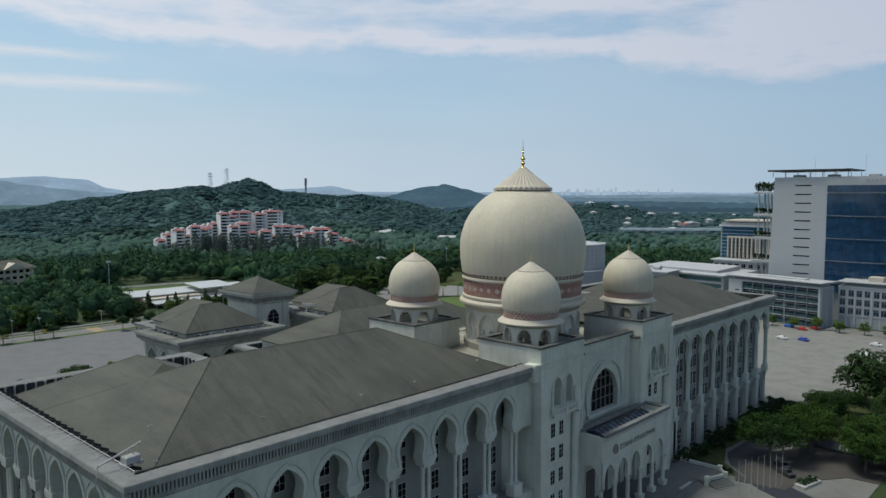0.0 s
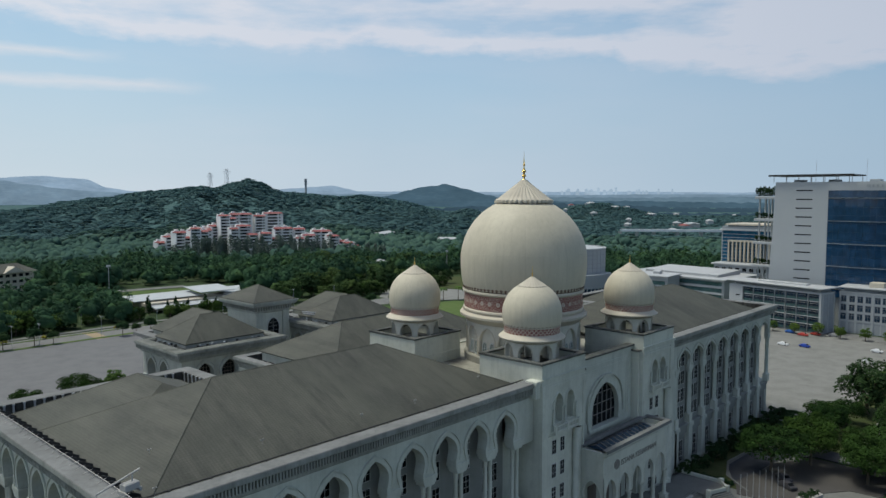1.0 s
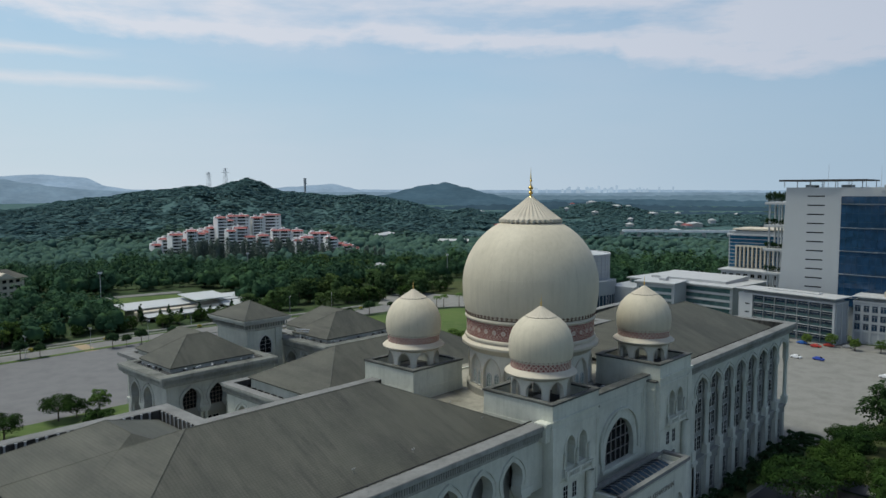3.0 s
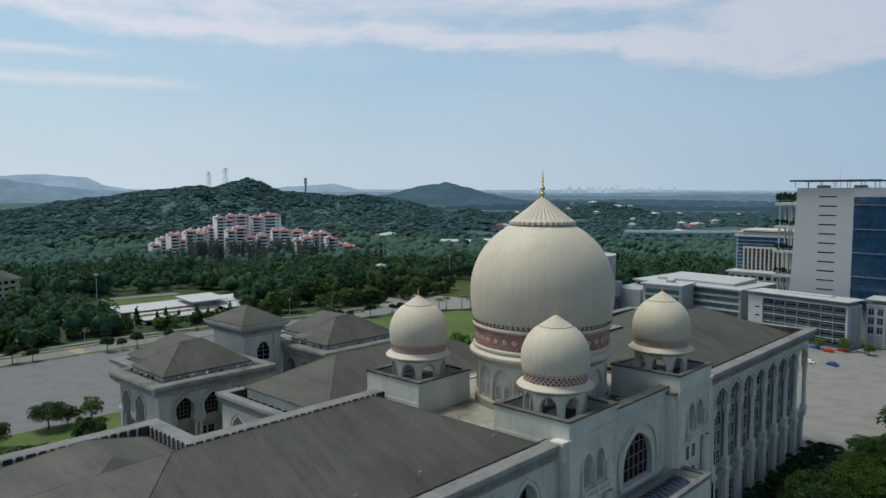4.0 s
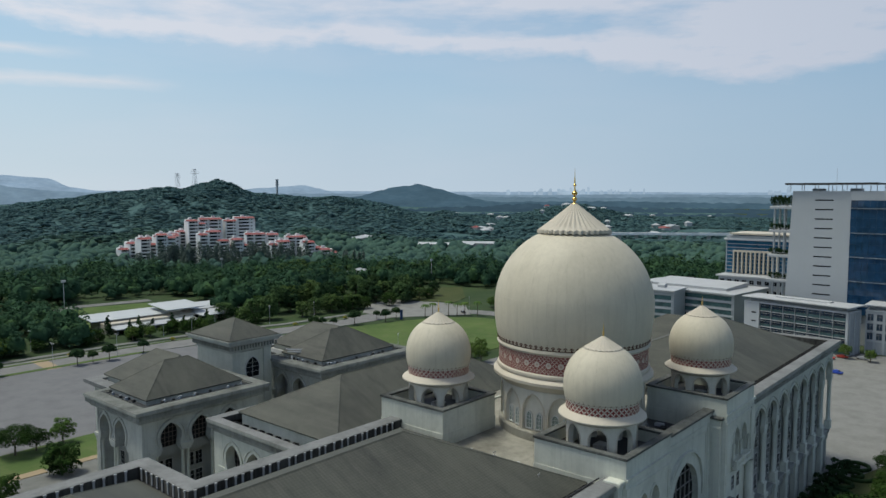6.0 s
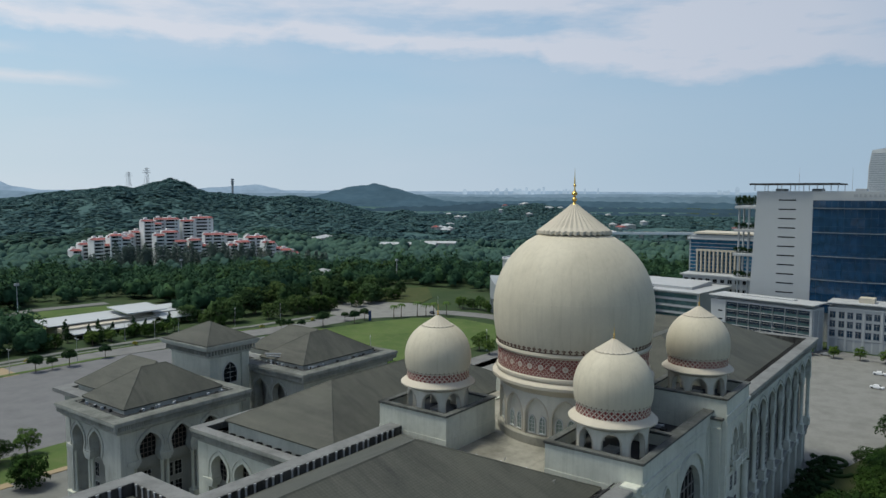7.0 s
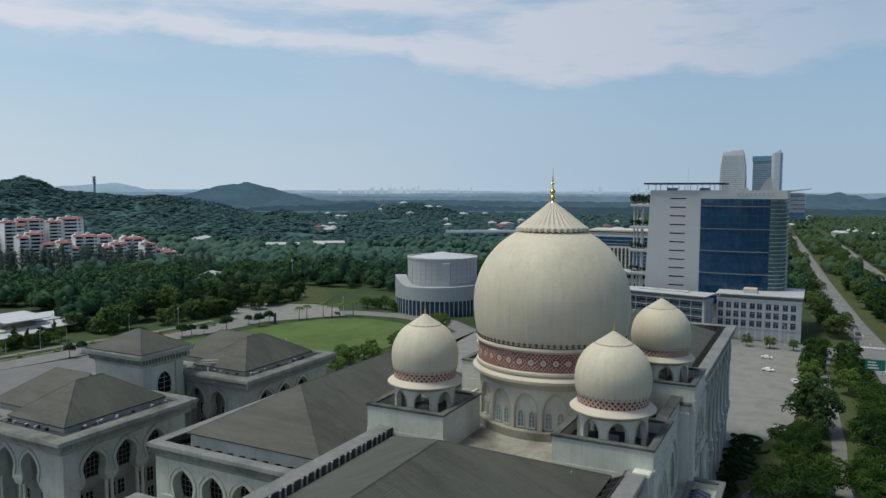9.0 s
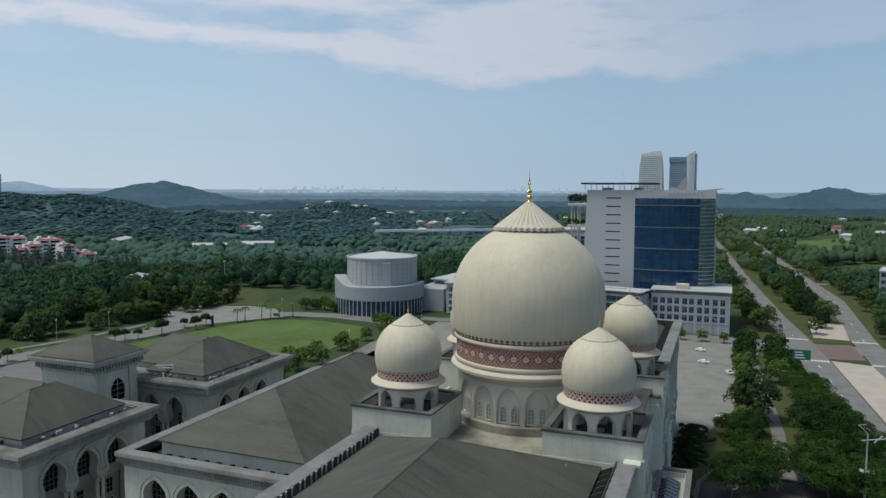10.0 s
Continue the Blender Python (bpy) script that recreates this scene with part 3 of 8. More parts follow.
def dentils(parent, a, b, ztop, single=True):
    """A row of cornice blocks from a to b along the frieze; outward is to the left of the way."""
    a, b = Vector(a), Vector(b)
    d = (b - a).normalized()
    out = Vector((-d.y, d.x))
    n = int((b - a).length / 0.46)
    turn = math.degrees(math.atan2(out.y, out.x)) + 90
    rest = Mesh()
    for i in range(n + 1):
        p = a + d * (0.3 + ((b - a).length - 0.6) * i / n) - out * 0.78
        m = pose(p.x, p.y, ztop - 1.95, 0, 0, turn)
        if single:
            part("dentil", dentil_mesh, None, parent, m=m)
        else:
            k = len(rest.v)
            rest.box(-0.12, 0.12, -0.46, 0.0, 0.0, 1.0)
            rest.moved(m, k)
    if not single:
        part("dentil_band", rest, CORNICEWALL, parent, kind="stuff")


def hip_roof(parent, x0, x1, y0, y1, zb, zr, ra, rb, label="", skip=()):
    """A hipped roof over a rectangle, with the ridge from ra to rb (x, y), a thick eave edge and rolled ridge tiles."""
    vs = [(x0, y0, zb), (x1, y0, zb), (x1, y1, zb), (x0, y1, zb), (*ra, zr), (*rb, zr)]
    low = [(x, y, zb - 0.25) for x, y, _ in vs[:4]]
    along_x = abs(rb[0] - ra[0]) >= abs(rb[1] - ra[1])
    if along_x:
        fs = [(0, 1, 5, 4), (1, 2, 5), (2, 3, 4, 5), (3, 0, 4)]
        hips = [(0, 4), (3, 4), (1, 5), (2, 5), (4, 5)]
    else:
        fs = [(0, 1, 4), (1, 2, 5, 4), (2, 3, 5), (3, 0, 4, 5)]
        hips = [(0, 4), (1, 4), (2, 5), (3, 5), (4, 5)]
    m = Mesh().add(vs + low, fs + [(6, 7, 1, 0), (7, 8, 2, 1), (8, 9, 3, 2), (9, 6, 0, 3), (9, 8, 7, 6)])
    ob = part("roof", m, ROOF, parent, label)
    for i, j in hips:
        if (i, j) in skip:
            continue
        a, b = Vector(vs[i]), Vector(vs[j])
        if (b - a).length < 0.3:
            continue
        r = Mesh().add([(-0.16, 0, -0.05), (0, 0, 0.09), (0.16, 0, -0.05)] + [(-0.16, (b - a).length, -0.05), (0, (b - a).length, 0.09), (0.16, (b - a).length, -0.05)], [(0, 1, 4, 3), (1, 2, 5, 4)])
        part("ridge_cap", r, ROOF, ob, m=Matrix.Translation(a) @ (b - a).to_track_quat("Y", "Z").to_matrix().to_4x4())
    return ob


palace = thing("palace", "large grey-white arcaded palace with cream domes and brown hipped roofs", "building")

# wings: arcades to the front and at the west end
PITCH = 7.2
facade(palace, [-33.0 - PITCH * i for i in range(9)], -21.1, PITCH, "s", ZT, 10.3, 4, ends=True)
facade(palace, [34.8 + 7.4 * i for i in range(8)], -21.1, 7.4, "s", ZT, 10.3, 4, deep=0.95, ends=True)
facade(palace, [-15.4 + 6.3 * i for i in range(8)], -94.3, 6.3, "w", ZT, 10.3, 4)
part("soffit", Mesh().box(-95.6, -93.6, -21.3, 32.0, ZT - 2.72, ZT - 2.55), CORNICEWALL, palace)
part("wall", Mesh().box(28.9, 31.1, -21.1, -17.0, 10.3, ZT - 2.6).box(28.8, 31.2, -21.4, -17.0, 0, 10.3), WALL, palace)
# head of the arcade's end beside the tower, and the recessed wall below it
part("wall", Mesh().box(-29.4, -25.0, -21.1, -19.3, ZT - 10.6, ZT - 2.6).box(-29.4, -25.0, -17.8, -17.0, 10.3, ZT - 10.6).box(-29.4, -25.0, -21.4, -17.0, 0, 10.3), WALL, palace)
# open corner of the east wing: inner walls behind the last two bays
part("wall", Mesh().box(90.3, 91.5, -21.1, -19.9, ZT - 9.76, ZT - 2.6).box(82.6, 83.1, -20.2, -12.0, 10.3, ZT - 2.6).box(83.1, 93.0, -12.5, -12.0, 10.3, ZT - 2.6).box(83.1, 93.2, -20.0, -12.5, 0, 10.3), WALL, palace)
part("wall", Mesh().box(-94.3, -91.9, -21.1, -18.55, 0, ZT - 2.6), WALL, palace)
part("wall", Mesh().box(-94.3, -90.0, 31.85, 32.4, 0, ZT - 2.6), WALL, palace)
# plain rear and end walls that close the wings
part("wall", Mesh().box(-90.0, -61.6, 31.4, 31.9, 0, ZT - 2.6), WALL, palace)
part("wall", Mesh().box(-62.1, -61.6, 19.2, 31.4, 0, ZT - 2.6), WALL, palace)
part("wall", Mesh().box(-61.6, 61.6, 18.7, 19.2, 0, ZT - 2.6), WALL, palace)
part("wall", Mesh().box(61.6, 62.1, 19.2, 31.4, 0, ZT - 2.6), WALL, palace)
part("wall", Mesh().box(61.6, 93.4, 31.4, 31.9, 0, ZT - 2.6), WALL, palace)
part("wall", Mesh().box(92.9, 93.4, -12.0, 31.4, 0, ZT - 2.6), WALL, palace)
part("roof_slab", Mesh().box(-92, -25.0, -19.0, 18.6, ZT - 2.9, ZT - 2.0).box(-92, -63, 18.6, 31, ZT - 2.9, ZT - 2.0), DARK, palace)
part("roof_slab", Mesh().box(25.0, 92, -19.0, 18.6, ZT - 2.9, ZT - 2.0).box(63, 92, 18.6, 31, ZT - 2.9, ZT - 2.0), DARK, palace)
PATH_W = [(-24.9, -22.2), (-96.6, -22.2), (-96.6, 33.0), (-60.5, 33.0), (-60.5, 20.3), (-24.0, 20.3)]
PATH_E = [(24.0, 20.3), (60.5, 20.3), (60.5, 33.0), (94.5, 33.0), (94.5, -22.2), (24.9, -22.2)]
cornice(palace, PATH_W, ZT, 2.6)
cornice(palace, PATH_E, ZT, 2.6)
dentils(palace, (-25.6, -22.2), (-96.6, -22.2), ZT)
dentils(palace, (-96.6, -22.2), (-96.6, 33.0), ZT)
dentils(palace, (94.5, -22.2), (25.6, -22.2), ZT, False)
for s in (-1, 1):
    e = 91.6 if s < 0 else 89.8
    xs = sorted((s * e, s * 24.9))
    rs = sorted((s * (e - 17.5), s * 42.3))
    hip_roof(palace, xs[0], xs[1], -17.3, 17.7, 31.0, 38.6, (rs[0], 0.2), (rs[1], 0.2), "brown-grey tiled hipped roof with rain streaks")
    xs = sorted((s * e, s * 63.8))
    mid = (xs[0] + xs[1]) / 2
    hip_roof(palace, xs[0], xs[1], -2.0, 29.4, 30.97, 37.1, (mid, 8.0), (mid, 16.2), "", ((0, 4), (1, 4)))

# gutter brackets and lightning rail along the west end and the front
fin = Mesh().add([(0, -0.09, -1.9), (2.0, -0.09, -1.9), (2.0, -0.09, -0.75), (0.6, -0.09, -0.1), (0, -0.09, -0.1), (0, 0.09, -1.9), (2.0, 0.09, -1.9), (2.0, 0.09, -0.75), (0.6, 0.09, -0.1), (0, 0.09, -0.1)],
                 [(0, 1, 2, 3, 4), (9, 8, 7, 6, 5), (0, 5, 6, 1), (1, 6, 7, 2), (2, 7, 8, 3), (3, 8, 9, 4), (4, 9, 5, 0)]).data("gutter_bracket", DARK)
for i in range(22):
    part("gutter_bracket", fin, None, palace, m=pose(-94.0, -18.2 + 2.2 * i, ZT))
for i in range(30):
    part("gutter_bracket", fin, None, palace, m=pose(-90.5 + 2.2 * i, -19.6, ZT - 0.35, 0, 0, 90))
    part("gutter_bracket", fin, None, palace, m=pose(27.5 + 2.1 * i, -19.6, ZT - 0.1, 0, 0, 90))


def bar(mesh, a, b, r=0.05):
    """A thin round bar between two points, added to a mesh."""
    a, b = Vector(a), Vector(b)
    k = len(mesh.v)
    mesh.lathe([(r, 0), (r, (b - a).length)], seg=6)
    mesh.moved(Matrix.Translation(a) @ (b - a).to_track_quat("Z", "Y").to_matrix().to_4x4(), k)
    return mesh


rail = Mesh()
bar(rail, (-94.3, 29.5, ZT + 0.35), (-94.3, -19.6, ZT + 0.35), 0.05)
for i in range(25):
    bar(rail, (-95.0, -19.6 + 2.0 * i, ZT + 0.04), (-93.9, -19.6 + 2.0 * i, ZT + 0.36), 0.035)
part("parapet_rail", rail, CONC, palace, "thin galvanised safety rail")
# rail coloured dark to stand in for the gutter gap's dark line
cable = bar(Mesh(), (-94.3, -19.5, ZT + 0.12), (-26.0, -19.5, ZT + 0.12), 0.10)
for i in range(27):
    cable.box(-93.1 + 2.5 * i, -92.9 + 2.5 * i, -19.75, -19.4, ZT, ZT + 0.16)
part("parapet_rail", cable, DARK, palace, "dark lightning rail along the parapet")
# pale posts along the mouldy inner face of the rear parapet
post_mesh = Mesh().box(-0.14, 0.14, -0.10, 0.0, -1.75, -0.12).box(-0.2, 0.2, -0.16, 0.0, -0.3, -0.1).data("parapet_post", LIGHTROOF)
post_rng = random.Random(3)
for i in range(26):
    part("parapet_post", post_mesh, None, palace, m=pose(-62.0 + 1.42 * i + post_rng.uniform(-0.3, 0.3), 17.68, ZT))
for i in range(9):
    part("parapet_post", post_mesh, None, palace, m=pose(-63.12, 18.4 + 1.4 * i, ZT, 0, 0, -90))
for i in range(20):
    part("parapet_post", post_mesh, None, palace, m=pose(-92.5 + 1.45 * i + post_rng.uniform(-0.2, 0.2), 30.38, ZT))
# lamp brackets and rods standing on the near roof
for x, y, z, h in ((-87.2, -8.0, 32.9, 0.9), (-75.0, -14.0, 32.4, 1.0), (-58.5, -14.5, 32.2, 0.9), (-47.8, -14.8, 32.1, 0.9), (-31.0, -13.5, 32.5, 0.9), (-29.3, -5.0, 32.9, 1.0), (-91.2, -17.8, 31.0, 2.6)):
    post = bar(Mesh(), (0, 0, 0), (0, 0, h), 0.05)
    bar(post, (-0.3, 0, h), (0.3, 0, h), 0.04)
    post.box(-0.42, -0.22, -0.1, 0.1, h - 0.12, h + 0.14, 0.03).box(0.22, 0.42, -0.1, 0.1, h - 0.12, h + 0.14, 0.03)
    part("roof_light", post, CONC, palace, "small twin floodlight on a rod", m=pose(x, y, z) @ Matrix.Scale(0.6, 4))
# cleaning winch at the corner of the parapet, with its boom
winch = Mesh().box(-0.9, 0.9, -0.5, 0.5, 0.35, 1.2, 0.15).box(-1.1, -0.8, -0.6, 0.6, 0, 0.4).box(0.8, 1.1, -0.6, 0.6, 0, 0.4)
bar(winch, (-3.6, 0.4, 0.9), (1.4, 0.2, 2.2), 0.11)
bar(winch, (-3.6, 0.4, 0.9), (-4.0, 0.5, -1.9), 0.05)
bar(winch, (0.3, 0, 1.1), (0.3, 0, 2.0), 0.09)
part("winch", winch, CONC, palace, "grey cradle winch with a white boom", m=pose(-93.4, -16.6, ZT, 0, 0, 10))


# ---- domes ----
def sphere_profile(r, zc, z0, z1, lower, n, upper=None):
    out = []
    for i in range(n + 1):
        z = z0 + (z1 - z0) * i / n
        k = (z - zc) / (lower if z < zc else upper or r)
        out.append((r * math.sqrt(max(0.0, 1 - k * k)), z))
    return out


BAND_BIG = lattice_band("main_dome_lattice", 12.75, 40, 40.7, 43.9, 3, True)
BAND_SMALL = lattice_band("small_dome_lattice", 5.12, 40, 39.45, 40.75, 1, False)


def cone_cap(r0, z0, z1, flutes):
    """A fluted, slightly hollow cone with a scalloped hem."""
    seg = flutes * 4
    lip = 0.07 * r0
    prof = [(r0 * 0.84, z0 + 0.2), (r0 * 0.97, z0 - lip), (r0 * 1.01, z0 - lip), (r0, z0 + 0.12 * r0 / 6)]
    for i in range(1, 11):
        t = i / 10
        prof.append((r0 * (1 - t) ** 1.04 * 0.96 + 0.09 * r0 * t + 0.02, z0 + 0.12 * r0 / 6 + (z1 - z0) * t))

    def flute(k, i, r, z):
        s = math.cos(2 * math.pi * i / 4)
        amp = 0.028 if k else 0.0
        return r * (1 + amp * s), z - (0.02 * r0 * s if k in (1, 2, 3) else 0)
    return Mesh().lathe(prof, seg=seg, flute=flute)


def finial(k, z0):
    """Stacked gilded bulbs and a spike; k scales it."""
    prof = [(0.62, 0), (0.66, 0.25), (0.35, 0.55), (0.22, 0.85), (0.5, 1.15), (0.62, 1.45), (0.45, 1.8), (0.2, 2.0), (0.26, 2.2), (0.62, 2.55), (0.66, 2.85), (0.3, 3.3), (0.16, 3.9), (0.15, 4.3),
            (0.32, 4.5), (0.34, 4.7), (0.13, 5.0), (0.2, 5.2), (0.16, 5.6), (0.07, 6.8), (0.02, 8.4)]
    return Mesh().lathe([(r * k, z0 + z * k) for r, z in prof], seg=14)


def dome_panels(parent, prof_f, z_rows, gores, gap):
    """Curved cladding panels of a dome, one object each, over its joint-coloured shell."""
    for z0, z1 in zip(z_rows, z_rows[1:]):
        prof = prof_f(z0 + gap, z1 - gap)
        r_mid = max(prof[0][0], prof[-1][0])
        da = math.degrees(gap / r_mid)
        me = Mesh().lathe([(prof[0][0] - 0.06, prof[0][1])] + prof + [(prof[-1][0] - 0.06, prof[-1][1])], seg=5, a0=da, a1=360 / gores - da).data("dome_panel", CREAM)
        for g in range(gores):
            part("dome_panel", me, None, parent, m=pose(0, 0, 0, 0, 0, 360 * g / gores))


def motif_ring(r, z, count, s):
    """A ring of small palmette shapes."""
    m = Mesh()
    for i in range(count):
        a = 2 * math.pi * i / count
        k = len(m.v)
        for pts in ([(-0.16, 0.0), (0.16, 0.0), (0.07, 0.3), (-0.07, 0.3)], [(-0.34, 0.26), (-0.30, 0.46), (-0.12, 0.46), (-0.07, 0.26)], [(0.07, 0.26), (0.12, 0.46), (0.30, 0.46), (0.34, 0.26)], [(-0.15, 0.5), (0.0, 0.36), (0.15, 0.5), (0.0, 0.88)]):
            q = [(x * s, y, v * s) for y in (-0.04, 0.04) for x, v in pts]
            m.add(q, [(0, 1, 2, 3), (7, 6, 5, 4), (0, 4, 5, 1), (1, 5, 6, 2), (2, 6, 7, 3), (3, 7, 4, 0)])
        m.moved(Matrix.Rotation(a, 4, "Z") @ pose(r, 0, z, 0, 0, 90), k)
    return m


MOTIF = painted("dark_brown_motif", (0.085, 0.04, 0.03), (0.15, 0.085, 0.06), 0.4)


def main_dome():
    d = part("main_dome", Mesh().lathe(sphere_profile(13.52, 50.5, 44.5, 63.1, 18.4, 30), seg=112), SEAM, palace, "huge cream panelled dome with a red lattice band")
    dome_panels(d, lambda a, b: sphere_profile(13.6, 50.5, a, b, 18.4, 14), [44.55, 52.4, 63.0], 28, 0.011)
    part("cone_cap", cone_cap(6.12, 63.35, 67.7, 36), CREAM_TRIM, d, "fluted cream cone")
    part("finial", finial(0.74, 67.6), GOLD, d, "gilded finial of stacked bulbs")
    part("lattice_band", Mesh().lathe([(12.75, 40.7), (12.75, 43.9)], seg=112), BAND_BIG, d, "red-brown band with cream star lattice")
    part("ring", Mesh().lathe([(12.75, 43.85), (13.0, 43.95), (13.12, 44.2), (13.05, 44.5), (12.85, 44.62), (12.6, 44.65)], seg=112), CREAM_TRIM, d)
    part("stripe", Mesh().lathe([(12.86, 44.66), (12.93, 44.68), (12.95, 44.8), (12.88, 44.83)], seg=112), MOTIF, d)
    part("ring", Mesh().lathe([(12.7, 39.95), (13.0, 40.02), (13.08, 40.3), (12.98, 40.6), (12.7, 40.74)], seg=112), CREAM_TRIM, d)
    part("flange", Mesh().lathe([(12.3, 37.75), (12.5, 37.95), (12.85, 38.35), (13.4, 38.75), (13.66, 38.95), (13.68, 39.4), (13.4, 39.7), (12.7, 40.0)], seg=112), CREAM_TRIM, d)
    part("palmette_ring", motif_ring(13.03, 44.85, 84, 0.98), MOTIF, d)
    # drum of blind arches with paired lattice windows
    n = 16
    r = 12.3
    edge = [(2.05, 31.0), (2.07, 33.3), (2.02, 34.3), (1.8, 35.25), (1.35, 36.1), (0.7, 36.75), (0.0, 37.1)]
    panel = Mesh().arch_panel(edge, math.pi * r / n, 31.0, 37.8, 0.0, 0.6).bent(r).data("drum_arch", DRUM)
    ring = Mesh().arch_ring(edge, 0.22, -0.1, 0.0).bent(r).data("archivolt", CREAM_TRIM)
    foot = Mesh().lathe([(12.75, 29.4), (12.75, 30.8), (12.5, 31.05), (11.6, 31.05)], seg=80)
    part("drum_base", foot, TERRACE, d, "stained screed foot of the drum")
    part("drum_wall", Mesh().lathe([(11.72, 29.4), (11.72, 37.8)], seg=80), DRUM, d)
    small = [(0.5, 0), (0.5, 1.75), (0.43, 2.15), (0.24, 2.48), (0.0, 2.65)]
    for i in range(n):
        t = pose(0, 0, 0, 0, 0, 360 * i / n)
        part("drum_arch", panel, None, d, m=t)
        part("archivolt", ring, None, d, m=t)
        for u in (-0.96, 0.96):
            me = once("drumwin", lambda: lancet(small, PALEGL, 0.16))
            ob = part("window", me[0], None, d, m=t @ pose(u, -11.8, 31.4))
            part("pane", me[1], None, ob)


def lancet(edge, glassy, w, crossed=True):
    """A pointed window: a moulded surround with a lattice, and its pane."""
    f = Mesh().arch_ring(edge, w, -0.12, 0.05)
    h = edge[-1][1]
    hw = edge[0][0]
    f.box(-hw - w, hw + w, -0.16, 0.05, -0.18, 0.0)
    if crossed:
        f.box(-0.04, 0.04, -0.05, 0.03, 0, h * 0.95)
    for k in (0.25, 0.5, 0.72) if crossed else ():
        f.box(-hw, hw, -0.05, 0.03, h * k - 0.03, h * k + 0.03)
    pts = [(-u, z) for u, z in edge] + [(u, z) for u, z in edge[::-1][1:]]
    p = Mesh().add([(u, 0.0, z) for u, z in pts] + [(u, 0.04, z) for u, z in pts], [tuple(range(len(pts))), tuple(range(2 * len(pts) - 1, len(pts) - 1, -1))])
    return f.data("window", FRAME if crossed else TOWERWALL), p.data("pane", glassy)


main_dome()


def small_dome(x, y):
    """A cupola on eight open arches; built once, its meshes shared by the four."""
    d = part("small_dome", once("small_dome", lambda: Mesh().lathe(sphere_profile(5.44, 42.9, 40.95, 47.95, 7.0, 20, 5.75), seg=64).data("small_dome", SEAM)), None, palace, "cream panelled cupola on open arches", m=pose(x, y, 0))
    me = once("spanel", lambda: Mesh().lathe(sphere_profile(5.5, 42.9, 41.0, 47.9, 7.0, 16, 5.8), seg=4, a0=0.1, a1=17.9).data("dome_panel", CREAM))
    for g in range(20):
        part("dome_panel", me, None, d, m=pose(0, 0, 0, 0, 0, 18 * g))
    part("cone_cap", once("scone", lambda: cone_cap(2.6, 48.0, 49.6, 24).data("cone_cap", CREAM_TRIM)), None, d)
    part("finial", once("sfin", lambda: finial(0.26, 49.5).data("finial", GOLD)), None, d, "small gilded finial")
    part("lattice_band", once("sband", lambda: Mesh().lathe([(5.12, 39.45), (5.12, 40.75)], seg=64).data("lattice_band", BAND_SMALL)), None, d, "red-brown lattice band")
    part("ring", once("sring", lambda: Mesh().lathe([(5.1, 40.72), (5.24, 40.76), (5.26, 40.9), (5.1, 41.0)], seg=64).data("ring", CREAM_TRIM)), None, d)
    part("palmette_ring", once("smot", lambda: motif_ring(5.27, 40.95, 44, 0.56).data("palmette_ring", MOTIF)), None, d)
    part("flange", once("sfl", lambda: Mesh().lathe([(5.0, 37.95), (5.15, 38.1), (5.7, 38.38), (6.12, 38.52), (6.15, 38.72), (5.8, 39.02), (5.4, 39.3), (5.1, 39.48)], seg=64).data("flange", CREAM_TRIM)), None, d)
    n, r = 8, 5.0
    edge = [(1.3, 33.6), (1.32, 35.7), (1.25, 36.4), (1.0, 37.0), (0.55, 37.5), (0.0, 37.75)]
    for i in range(n):
        t = pose(0, 0, 0, 0, 0, 45 * i + 22.5)
        part("arch", once("sarch", lambda: Mesh().arch_panel(edge, math.pi * r / n, 33.6, 38.05, 0.0, 0.7).bent(r).data("arch", DRUM)), None, d, m=t)
        part("archivolt", once("sarchv", lambda: Mesh().arch_ring(edge, 0.16, -0.08, 0.0).bent(r).data("archivolt", CREAM_TRIM)), None, d, m=t)
    part("ceiling_disc", once("scd", lambda: Mesh().lathe([(4.9, 38.0), (0.01, 38.0)], seg=32).data("ceiling_disc", WALL_IN)), None, d)


